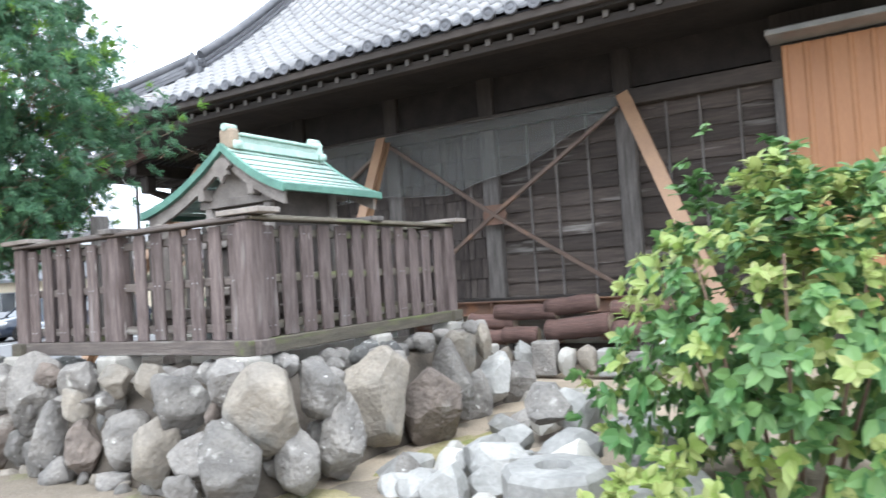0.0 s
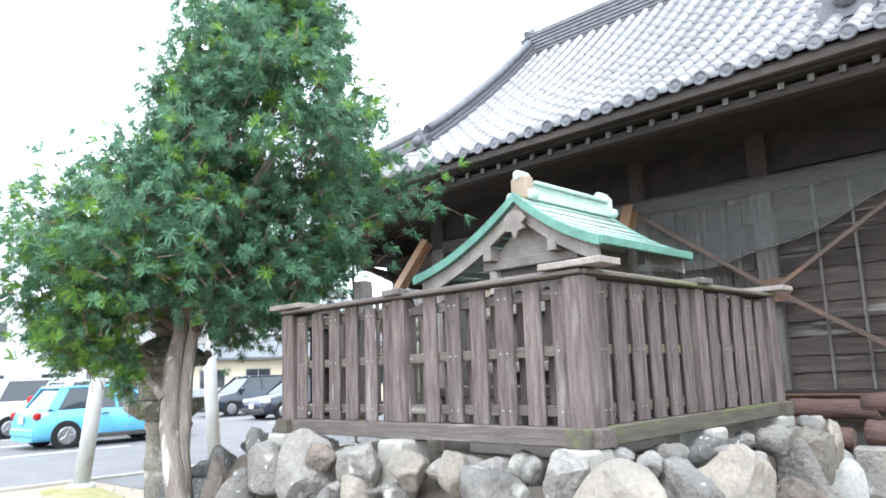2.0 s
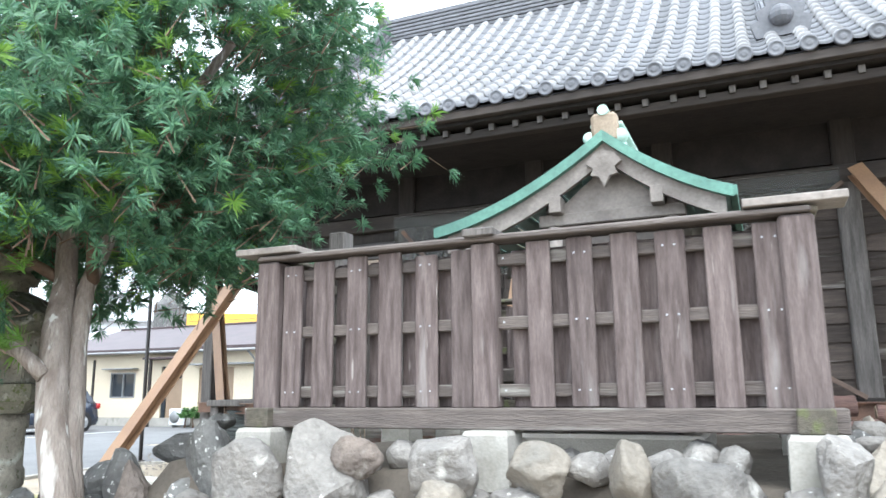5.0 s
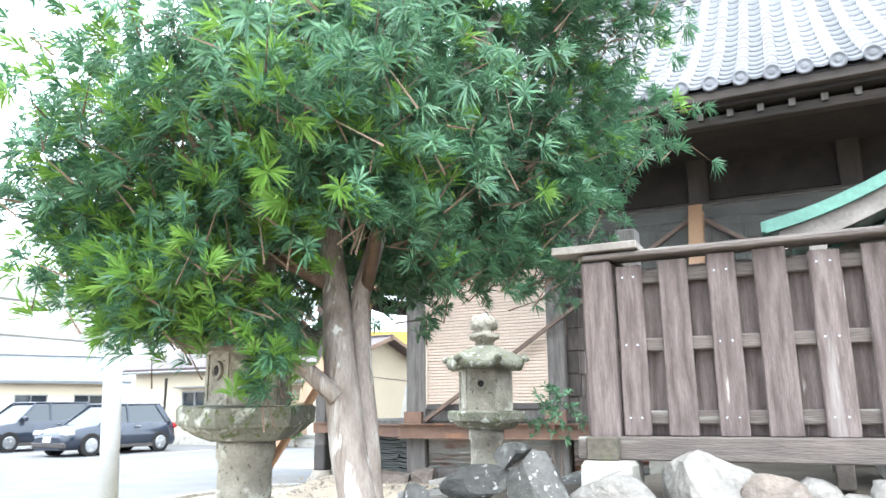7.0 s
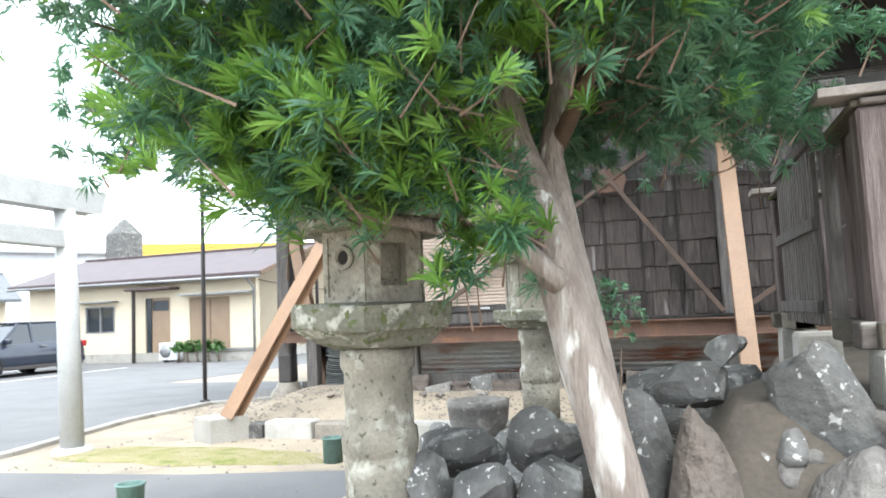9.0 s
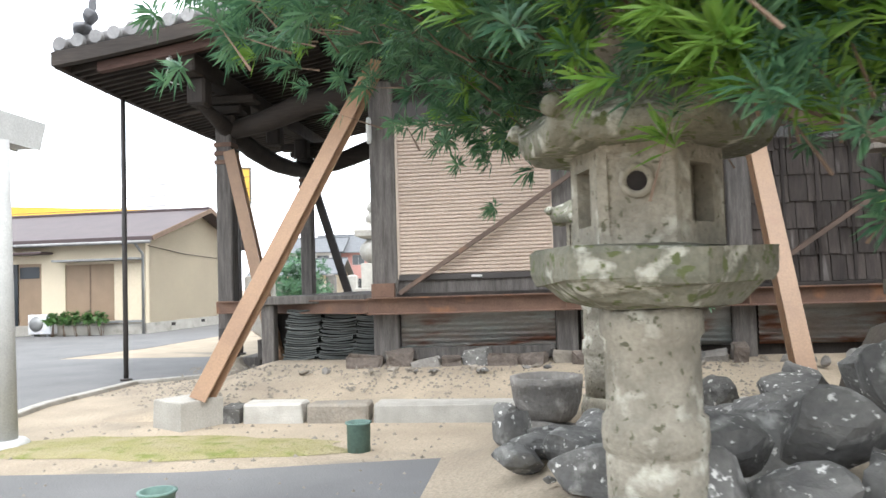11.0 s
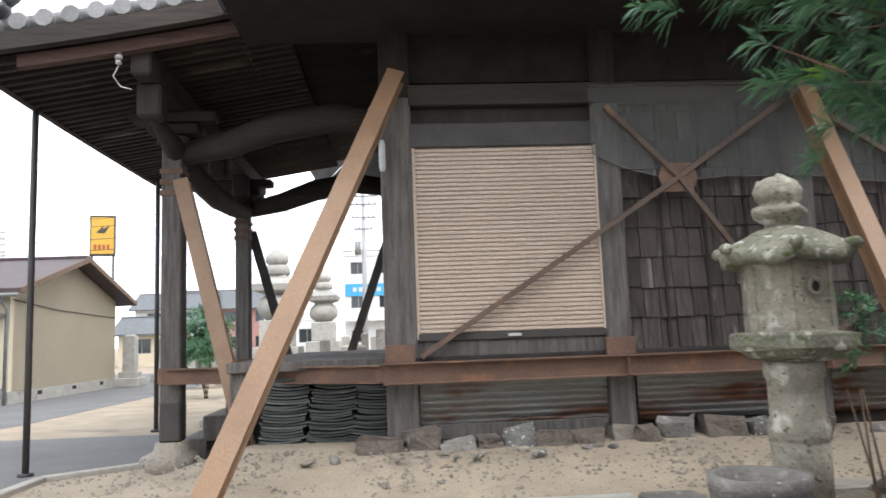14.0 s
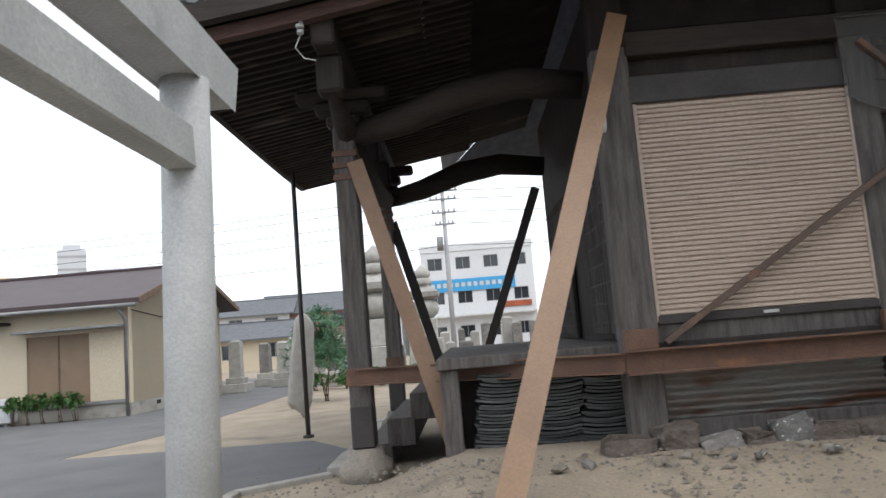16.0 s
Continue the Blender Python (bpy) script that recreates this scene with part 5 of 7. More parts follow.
for k in range(40):
    bm.faces.new((ring[k], ring[(k + 1) % 40], mid[(k + 1) % 40], mid[k])).smooth = True
bm.faces.new(mid)
tagged(part("soil_bed", bm, SOIL), "dark bare soil bed round the tree's roots", "ground", kind="structure")
for i, (x, y, w, d, h) in enumerate(((-9.3, 3.4, .5, .4, .14), (-9.15, 2.9, .6, .3, .12), (-8.6, 2.5, .7, .35, .13), (-8.0, 2.45, .6, .3, .14), (-7.4, 2.45, .5, .35, .16), (-9.0, 2.55, .25, .2, .1), (-6.9, 2.6, .4, .35, .24))):
    rock(x, y, h * 0.3 + bed_z(x, y), w, d, h, ROCK, 640 + i, 0.7, (rk.uniform(-4, 4), rk.uniform(-4, 4), rk.uniform(-30, 30)), "edging_stone", "flat grey stone edging the soil bed", 3, "soil bed edging")
# pale rubble heap
for i in range(52):
    a, r = rk.uniform(0, math.tau), math.sqrt(rk.random())
    x, y = -1.95 + 0.95 * r * math.cos(a), 4.45 + 1.25 * r * math.sin(a)
    s = rk.uniform(0.18, 0.46)
    z = 0.22 + 0.34 * (1 - r) * rk.uniform(0.6, 1.2)
    rock(x, y, z, s, s * rk.uniform(0.6, 1.0), s * rk.uniform(0.5, 0.9), rk.choice((ROCK_WHITE, ROCK_WHITE, ROCK, GRANITE)), 500 + i, 0.95,
         (rk.uniform(-40, 40), rk.uniform(-40, 40), rk.uniform(0, 180)), "rubble_stone", "pale broken angular stone in a heap", 2, "pale rubble heap")
rock(-1.05, 3.75, 0.25, 0.75, 0.6, 0.6, ROCK_WHITE, 560, 0.9, (10, 12, 20), "rubble_stone", "large pale flat broken stone", 3, "pale rubble heap")
bm = lathe(B(), [(0.27, -0.02), (0.27, 0.5), (0.245, 0.535), (0.1, 0.54), (0.09, 0.5)], 8, pose(-1.46, 3.35, 0, 0, 0, 12), False)
tagged(part("octagonal_stone", bm, ROCK_WHITE), "white octagonal cut stone pedestal with a shallow socket", "stone")

# low stone blocks, logs and a slab by the hall's rear bays
for i in range(9):
    x = -4.3 + 0.27 * i
    w, h = rk.uniform(0.2, 0.3), rk.uniform(0.3, 0.42)
    bm = boulder(B(), w / 2, 0.14, h / 2, 600 + i, 0.8, 2) if i % 3 else box(B(), (-w / 2, -0.12, -h / 2), (w / 2, 0.12, h / 2), None, 0.02)
    ob = part("stone_block", bm, (GRANITE, ROCK_WARM, ROCK_WHITE, ROCK)[i % 4])
    ob.matrix_basis = pose(x, 8.0, 0.27 + h / 2 - 0.03, 0, 0, rk.uniform(-8, 8))
    tagged(ob, "rough squared stone block in a low edging row", "stone", "edging stone blocks")


def log(x0, x1, y, z, r, tilt=0.0):
    rng = random.Random(int(x0 * 77))
    n = 7
    pts = [(x0 + (x1 - x0) * k / n, y + rng.uniform(-0.01, 0.01), z + (k / n - 0.5) * tilt + rng.uniform(-0.008, 0.008)) for k in range(n + 1)]
    rr = [r * rng.uniform(0.92, 1.06) for _ in pts]
    o = thing("log", "red-brown bark log lying on the pile", "log", "log pile")
    part("bark", tube(B(), pts, rr, 14, True), LOG, o)
    for p, q, s in ((pts[0], rr[0], -1), (pts[-1], rr[-1], 1)):
        bm = tube(B(), [(p[0] + s * 0.002, p[1], p[2]), (p[0] + s * 0.008, p[1], p[2])], q * 0.88, 14)
        part("sawn_end", bm, LOGEND, o)


for a in ((-4.34, -3.5, 8.45, 0.96, 0.10, -0.02), (-3.62, -2.98, 8.45, 1.03, 0.11, 0.06), (-3.6, -2.8, 8.4, 0.76, 0.14, 0.08), (-4.2, -3.75, 8.4, 0.68, 0.11, 0), (-4.75, -4.1, 8.5, 0.84, 0.1, -0.04),
          (-4.65, -4.2, 8.45, 0.65, 0.1, 0), (-2.75, -2.2, 8.4, 0.7, 0.13, 0), (-2.8, -2.1, 8.5, 0.97, 0.1, 0)):
    log(*a)
bm = box(B(), (-3.5, 6.5, 0.2), (-1.6, 6.75, 0.32), pose(0, 0, 0), 0.015)
tagged(part("kerb_slab", bm, CONCRETE), "long pale concrete edging slab", "slab", kind="structure")
bm = box(B(), (-3.5, 6.75, 0), (-0.5, 7.75, 0.24), None, 0.02)
tagged(part("terrace_earth", bm, SAND), "level earth terrace behind the edging slab", "ground", kind="structure")

# granite kerb row, bracing block, pail, basin
for x0, x1, m, h in ((-11.52, -11.33, ROCK_DARK, 0.15), (-11.3, -10.74, GRANITE, 0.18), (-10.7, -10.13, ROCK_WARM, 0.17), (-10.08, -8.75, GRANITE, 0.17), (-8.7, -8.3, ROCK, 0.17), (-7.75, -6.95, ROCK_WARM, 0.2), (-6.9, -6.5, GRANITE, 0.16)):
    bm = box(B(), (x0, 7.42, -0.03), (x1, 7.68, h), None, 0.018)
    for v in bm.verts:
        v.co += Vector((rk.uniform(-0.008, 0.008), rk.uniform(-0.008, 0.008), rk.uniform(-0.006, 0.006)))
    tagged(part("granite_kerb", bm, m), "rough split granite kerb block on the sand", "kerb", "granite kerb row")
bm = lathe(B(), [(0.315, -0.03), (0.305, 0.24), (0.295, 0.25)], 4, pose(-11.78, 7.36, 0, 0, 0, 14), False, 0.006)
tagged(part("brace_footing", bm, CONCRETE), "square concrete footing block under the steel brace", "footing", "brace footings")
for x, y in ((-6.4, 7.3), (-1.0, 7.35), (-11.85, 9.95)):
    bm = lathe(B(), [(0.3, 0), (0.28, 0.12)], 4, pose(x, y, -0.02, 0, 0, 45), False)
    tagged(part("brace_footing", bm, CONCRETE), "square concrete footing block under the steel brace", "footing", "brace footings")


def pail_at(x, y, label):
    bm = B()
    lathe(bm, [(0.085, 0.0), (0.088, 0.2), (0.1, 0.205), (0.1, 0.215), (0.08, 0.215), (0.078, 0.06), (0.0, 0.06)], 18, pose(x, y, 0))
    bmesh.ops.remove_doubles(bm, verts=bm.verts[:], dist=0.0005)
    tagged(part("flower_pail", bm, PAIL), label, "pail", "pails")


pail_at(-9.95, 6.35, "small green-patina metal pail standing on the sand")
pail_at(-10.55, 4.55, "small green-patina metal pail with rusty side")
bm = lathe(B(), [(0.16, 0.26), (0.2, 0.3), (0.235, 0.4), (0.245, 0.5), (0.25, 0.505), (0.25, 0.56), (0.2, 0.56), (0.18, 0.45), (0.02, 0.42)], 26, pose(-8.56, 6.15, 0), True, 0.006)
tagged(part("stone_basin", bm, ROCK), "round grey stone basin on a flat rock", "basin")
rock(-8.5, 6.15, 0.14, 0.6, 0.5, 0.3, ROCK, 620, 0.7, (0, 0, 20), label="flat grey rock under the basin", group="dark boulders by the lanterns")


# stone lanterns
def ring_roof(bm, r, z, h, n=6, lift=0.05):
    """A six-sided lantern roof: a low dome with thick eaves and curled corners."""
    prof = ((0.22, 1.0), (0.45, 0.86), (0.7, 0.6), (0.88, 0.36), (1.0, 0.24))
    rings = []
    seg = n * 6
    for f, hh in prof:
        ring = []
        for k in range(seg):
            a = k * math.tau / seg
            off = (a + math.pi / n) % (math.tau / n) - math.pi / n
            hexr = math.cos(math.pi / n) / math.cos(math.pi / n - abs(off))
            c = max(0, (hexr - 0.9) / 0.1) ** 1.5
            rr = r * f * (hexr * f + (1 - f) * 0.95)
            ring.append(bm.verts.new((rr * math.cos(a), rr * math.sin(a), z + h * hh + lift * c * f ** 4)))
        rings.append(ring)
    under = [bm.verts.new((v.co.x * 0.97, v.co.y * 0.97, v.co.z - 0.07)) for v in rings[-1]]
    inner = [bm.verts.new((v.co.x * 0.55, v.co.y * 0.55, z - 0.005)) for v in rings[-1]]
    seq = rings + [under, inner]
    for a, b in zip(seq, seq[1:]):
        for k in range(seg):
            f = bm.faces.new((a[k], b[k], b[(k + 1) % seg], a[(k + 1) % seg]))
            f.smooth = True
    bm.faces.new(rings[0])
    bm.faces.new(inner[::-1])
    bmesh.ops.recalc_face_normals(bm, faces=bm.faces[:])
    for v in bm.verts:
        v.co += Vector((0, 0, 0.012 * noise.noise(v.co * 9)))
    return bm


def lantern(x, y, z0, spec, turn, label, hole):
    """A standing stone lantern: base, shaft with rings, platform, fire box with windows, roof and jewel."""
    o = thing("stone_lantern", label, "lantern", "stone lanterns", at=pose(x, y, 0, 0, 0, turn))
    rs, zc, rp, zp, rf, zf, rr, zr, zt = spec
    part("base", lathe(B(), [(rs * 1.32, z0 - 0.3), (rs * 1.28, z0 - 0.02), (rs * 1.18, z0 + 0.03), (rs * 1.08, z0 + 0.06)], 18, None, True, 0.012), LANTERN, o)
    mid = z0 + (zc - z0) * 0.55
    part("shaft", lathe(B(), [(rs, z0 + 0.03), (rs * 1.04, mid - 0.09), (rs * 1.0, mid - 0.085), (rs * 1.08, mid - 0.07), (rs * 1.11, mid - 0.02), (rs * 1.08, mid + 0.03), (rs * 0.99, mid + 0.045), (rs * 0.98, zc - 0.1),
                              (rs * 1.08, zc - 0.08), (rs * 1.08, zc)], 22, None, True, 0.008, 3), LANTERN, o)
    h = zp - zc
    part("platform", lathe(B(), [(rp * 0.5, zc - 0.004), (rp * 0.72, zc + h * 0.12), (rp * 0.9, zc + h * 0.42), (rp * 0.97, zc + h * 0.45), (rp, zc + h * 0.55), (rp, zc + h * 0.88), (rp * 0.95, zp - 0.01), (rp * 0.6, zp)], 6, None, False, 0.012, 5), LANTERN_MOSS, o)
    # fire box: six panels, some with an opening
    for k in range(6):
        a = k * 60 + 30
        w = rf / 2
        ap = rf * math.cos(math.pi / 6)
        m = pose(0, 0, 0, 0, 0, a - 90) @ pose(0, ap, 0)
        bm = B()
        zz0, zz1 = zp - 0.002, zf
        H = zz1 - zz0
        if hole[k] == "w":
            for lo, hi in (((-w, -0.06, zz0), (-w * 0.5, 0, zz1)), ((w * 0.5, -0.06, zz0), (w, 0, zz1)), ((-w * 0.5, -0.06, zz0), (w * 0.5, 0, zz0 + H * 0.22)), ((-w * 0.5, -0.06, zz1 - H * 0.2), (w * 0.5, 0, zz1)),
                           ((-w * 0.9, -0.09, zz0), (w * 0.9, -0.065, zz1))):
                box(bm, lo, hi)
        else:
            box(bm, (-w, -0.06, zz0), (w, 0, zz1))
            for lo, hi in (((-w * 0.92, 0, zz0), (-w * 0.72, 0.008, zz1)), ((w * 0.72, 0, zz0), (w * 0.92, 0.008, zz1)), ((-w * 0.72, 0, zz0), (w * 0.72, 0.008, zz0 + 0.03)), ((-w * 0.72, 0, zz1 - 0.03), (w * 0.72, 0.008, zz1))):
                box(bm, lo, hi)
            if hole[k] == "o":
                t = lathe(bmesh.new(), [(0.052, 0), (0.052, 0.015), (0.032, 0.015), (0.03, 0.001)], 14, pose(0, 0.001, zz0 + H * 0.62, -90, 0, 0))
                weld(bm, t)
        bm.transform(m)
        pn = part("fire_box_panel", bm, LANTERN, o)
        if hole[k] == "o":
            bm = lathe(B(), [(0.03, 0), (0.03, 0.004)], 14, pose(0, 0.002, zz0 + H * 0.62, -90, 0, 0))
            bm.transform(m)
            part("round_hole", bm, SHADE_DARK, pn, "dark drilled hole")
    part("lantern_roof", ring_roof(B(), rr, zf - 0.005, zr - zf), LANTERN_MOSS, o, "mossy lichened roof stone with curled corners")
    for k in range(6):
        a = k * math.tau / 6
        bm = boulder(B(), 0.05, 0.04, 0.04, k, 0.1, 2)
        bm.transform(pose(rr * 0.97 * math.cos(a), rr * 0.97 * math.sin(a), zf + (zr - zf) * 0.24 + 0.03, 0, 0, math.degrees(a)))
        part("roof_curl", bm, LANTERN_MOSS, o)
    hh = zt - zr
    part("jewel", lathe(B(), [(rs * 0.6, zr - 0.03), (rs * 0.6, zr + hh * 0.08), (rs * 0.95, zr + hh * 0.2), (rs * 1.0, zr + hh * 0.3), (rs * 0.65, zr + hh * 0.38), (rs * 0.6, zr + hh * 0.46), (rs * 0.85, zr + hh * 0.55), (rs * 0.9, zr + hh * 0.72),
                              (rs * 0.7, zr + hh * 0.88), (rs * 0.25, zr + hh * 0.97), (rs * 0.08, zt)], 18, None, True, 0.01), LANTERN, o)


lantern(-8.12, 6.53, 0.3, (0.15, 1.09, 0.36, 1.26, 0.25, 1.65, 0.385, 1.87, 2.16), 12, "tall weathered stone lantern with lichened roof beside the hall", "ownnon")
lantern(-8.25, 3.4, 0.3, (0.15, 1.12, 0.38, 1.315, 0.235, 1.62, 0.42, 1.9, 2.2), -14, "large mossy stone lantern under the tree's low branch", "nonwow")

# torii gate
torii = thing("torii_gate", "plain pale grey concrete torii gate", "torii")
for y, lean in ((6.5, -0.24), (4.38, 0.24)):
    bm = tube(B(), [(-12.95, y, 0), (-12.885, y + lean * 0.5, 1.2), (-12.82, y + lean, 2.47)], [0.115, 0.108, 0.10], 28)
    part("pillar", bm, TORII, torii)
    bm = lathe(B(), [(0.2, -0.03), (0.2, 0.03), (0.17, 0.06), (0.12, 0.065)], 24, pose(-12.95, y, 0))
    part("plinth", bm, TORII, torii)
bm = prism(B(), [(-1.24, 0), (1.24, 0), (1.31, 0.22), (-1.31, 0.22)], 0.21, pose(-12.84, 5.43, 2.46, 0, 0, 90))
bmesh.ops.bevel(bm, geom=bm.edges[:], offset=0.012, segments=1, affect="EDGES")
part("lintel", bm, TORII, torii)
bm = box(B(), (-12.89, 4.62, 2.07), (-12.77, 6.24, 2.25), None, 0.01)
part("tie_beam", bm, TORII, torii)

# stones along the hall's foot, and dark stacks of old tiles under the porch
x = -10.75
i = 0
while x < -6.4:
    w, h = rk.uniform(0.14, 0.4), rk.uniform(0.08, 0.2)
    bm = box(B(), (-w / 2, -0.1, -0.06), (w / 2, 0.1, h), None, 0.02)
    for v in bm.verts:
        v.co += Vector((rk.uniform(-0.03, 0.03), rk.uniform(-0.03, 0.03), rk.uniform(-0.03, 0.03)))
    ob = part("foot_stone", bm, rk.choice((ROCK, ROCK_DARK, ROCK_WARM, ROCK_BROWN)))
    ob.matrix_basis = pose(x + w / 2, 9.16 + rk.uniform(-0.06, 0.04), 0.31, rk.uniform(-10, 10), rk.uniform(-9, 9), rk.uniform(-15, 15))
    tagged(ob, "rough squared stone wedged along the wall foot", "rock", "wall foot stones")
    x += w + rk.uniform(-0.02, 0.06)
for i in range(20):
    rock(-11.3 + rk.uniform(0, 4.5), 8.85 + rk.uniform(-0.2, 0.2), 0.3, rk.uniform(0.05, 0.16), rk.uniform(0.05, 0.14), rk.uniform(0.04, 0.1), rk.choice((ROCK, ROCK_DARK, ROCK_WARM)), 700 + i, 1.0, (rk.uniform(-15, 15), rk.uniform(-15, 15), rk.uniform(0, 180)), "rubble_stone",
         "small broken stone scattered on the bank", 1, "scattered stones")
for i in range(26):
    rock(-6.0 + 0.2 * i * 0.6 + rk.uniform(-0.1, 0.1), 8.9 + rk.uniform(-0.5, 0.2), 0.33, *(rk.uniform(0.06, 0.25) for _ in range(3)), rk.choice((ROCK, ROCK_DARK, ROCK_WHITE)), 760 + i, 0.9, (0, 0, rk.uniform(0, 180)), "foot_stone",
         "rough stone wedged along the wall foot", 2, "wall foot stones")
for k, (x, y) in enumerate(((-11.52, 9.84), (-11.05, 9.8), (-10.62, 9.76))):
    o = thing("tile_stack", "leaning stack of old dark roof tiles under the porch", "tile stack", "tile stacks")
    for j in range(25):
        bm = B()
        r = 0.215 + rk.uniform(-0.02, 0.02)
        vs = [[bm.verts.new((u * r, v * 0.14, 0.022 * u * u + dz)) for u in (-1, -0.5, 0, 0.5, 1)] for dz, v in ((0, -1), (0, 1), (0.02, 1), (0.02, -1))]
        for a, b in zip(vs, vs[1:] + vs[:1]):
            for i in range(4):
                bm.faces.new((a[i], a[i + 1], b[i + 1], b[i]))
        for i in (0, 4):
            bm.faces.new([v[i] for v in vs])
        bmesh.ops.recalc_face_normals(bm, faces=bm.faces[:])
        bm.transform(pose(x + rk.uniform(-0.012, 0.012) + 0.004 * j, y + rk.uniform(-0.02, 0.02), 0.25 + 0.028 * j, rk.uniform(-2, 2), rk.uniform(-2, 2), rk.uniform(-4, 4)))
        part("old_tile", bm, OLD_TILE, o)

# gravel and pebbles on the bank and the yard
rp = random.Random(31)
V, F = [], []
for i in range(2600):
    if i < 1700:
        x, y = rp.uniform(-12.6, -6.2), rp.uniform(7.7, 9.2)
        z = 0.10 + 0.24 * min(1, (y - 7.62) / 2.13 * 1.3)
    elif i < 2200:
        x, y, z = rp.uniform(-14.0, -11.2), rp.uniform(9.2, 11.4), 0.0
    else:
        x, y, z = rp.uniform(-13.0, -8.5), rp.uniform(3.5, 7.4), 0.0
    s = rp.uniform(0.008, 0.028)
    k = len(V)
    a = rp.uniform(0, 6.28)
    for dx, dy, dz in ((1, 0, 0), (0, 0.8, 0), (-1, 0.1, 0), (0, -0.9, 0), (0.1, 0, 0.8)):
        V.append((x + s * (dx * math.cos(a) - dy * math.sin(a)), y + s * (dx * math.sin(a) + dy * math.cos(a)), z + s * dz))
    F += [(k, k + 1, k + 4), (k + 1, k + 2, k + 4), (k + 2, k + 3, k + 4), (k + 3, k, k + 4)]
me = bpy.data.meshes.new("gravel")
me.from_pydata(V, [], F)
me.materials.append(ROCK_WARM)
tagged(new("gravel", me), "scattered small brown pebbles on the sand", "gravel", kind="stuff")


# ---- plants ----
def mesh_of(name, verts, faces, material, parent=None, label=""):
    me = bpy.data.meshes.new(name)
    me.from_pydata(verts, [], faces)
    me.materials.append(material)
    ob = new(name, me)
    ob.parent = parent
    return tagged(ob, label)


def leaf_set(rng, tips, length, width, per, droop, spread=(35, 80), oval=False):
    """Leaves radiating round many shoot tips: (place, direction, size) each. Returns verts and faces."""
    g = np.random.default_rng(rng.randint(0, 10 ** 6))
    unit = lambda v: v / (np.linalg.norm(v, axis=1, keepdims=True) + 1e-9)
    P = np.repeat(np.array([t[0] for t in tips]), per, axis=0)
    D = unit(np.repeat(np.array([t[1] for t in tips]), per, axis=0))
    S = np.repeat(np.array([t[2] for t in tips]), per)[:, None]
    n = len(P)
    A = unit(np.cross(D, np.array((0.3, 0.2, 0.93))))
    Bx = np.cross(D, A)
    ang = g.uniform(0, math.tau, (n, 1))
    tilt = np.radians(g.uniform(*spread, (n, 1)))
    W = D * np.cos(tilt) + (A * np.cos(ang) + Bx * np.sin(ang)) * np.sin(tilt)
    L = length * S * g.uniform(0.7, 1.15, (n, 1))
    base = P - D * g.uniform(0, 0.65, (n, 1)) * length * S
    side = unit(np.cross(W, D)) * width * S * g.uniform(0.8, 1.2, (n, 1)) * 0.5
    Z = np.array((0, 0, 1.0))
    side = side + Z * g.uniform(-0.3, 0.3, (n, 1)) * width * 0.5
    tip = base + W * L - Z * droop * L * 0.55
    if oval:
        m1, m2 = base + W * L * 0.3 - Z * droop * L * 0.05, base + W * L * 0.68 - Z * droop * L * 0.25
        up = unit(np.cross(side, W)) * width * 0.12
        rows = np.stack((base, m1 + side + up, m2 + side * 0.85 + up, tip, m2 - side * 0.85 + up, m1 - side + up, m1, m2), 1)
        pat = ((0, 1, 6), (1, 2, 7, 6), (2, 3, 7), (0, 6, 5), (6, 7, 4, 5), (7, 3, 4))
    else:
        mid = base + W * L * 0.5 - Z * droop * L * 0.12
        rows = np.stack((base, mid + side, tip, mid - side), 1)
        pat = ((0, 1, 2, 3),)
    k = rows.shape[1]
    return rows.reshape(-1, 3).tolist(), [tuple(i * k + j for j in f) for i in range(n) for f in pat]


tree = thing("podocarpus_tree", "evergreen tree with pale twisted trunk and long narrow leaves", "tree")
trunk = [(-7.15, 3.1, 0.1), (-7.18, 3.08, 0.35), (-7.22, 3.04, 0.6), (-7.27, 3.02, 0.85), (-7.33, 3.02, 1.1), (-7.38, 3.05, 1.35), (-7.44, 3.1, 1.6), (-7.55, 3.22, 1.9), (-7.62, 3.26, 2.2), (-7.5, 3.3, 2.7), (-7.3, 3.4, 3.3), (-7.1, 3.5, 4.0), (-6.95, 3.55, 4.8)]
rad = [0.15, 0.105, 0.088, 0.082, 0.08, 0.078, 0.074, 0.068, 0.06, 0.05, 0.04, 0.03, 0.012]
bm = tube(B(), trunk, rad, 16)
for v in bm.verts:
    a = math.atan2(v.co.y - 3.1, v.co.x + 7.35)
    k = 1 + 0.09 * math.sin(3 * a + v.co.z * 2.2) + 0.05 * noise.noise(v.co * 6)
    if v.co.z < 2.4:
        c = Vector((float(np.interp(v.co.z, [p[2] for p in trunk], [p[0] for p in trunk])), float(np.interp(v.co.z, [p[2] for p in trunk], [p[1] for p in trunk])), v.co.z))
        v.co = c + (v.co - c) * k
part("trunk", bm, BARK, tree, "pale flaking grey-brown trunk")
bm = tube(B(), [(-7.2, 3.12, 0.5), (-7.26, 3.1, 0.9), (-7.31, 3.14, 1.2), (-7.37, 3.18, 1.5), (-7.43, 3.26, 1.85), (-7.36, 3.38, 2.3), (-7.1, 3.5, 2.9), (-6.8, 3.7, 3.5)], [0.06, 0.064, 0.062, 0.056, 0.05, 0.046, 0.04, 0.028], 12)
part("second_stem", bm, BARK, tree)
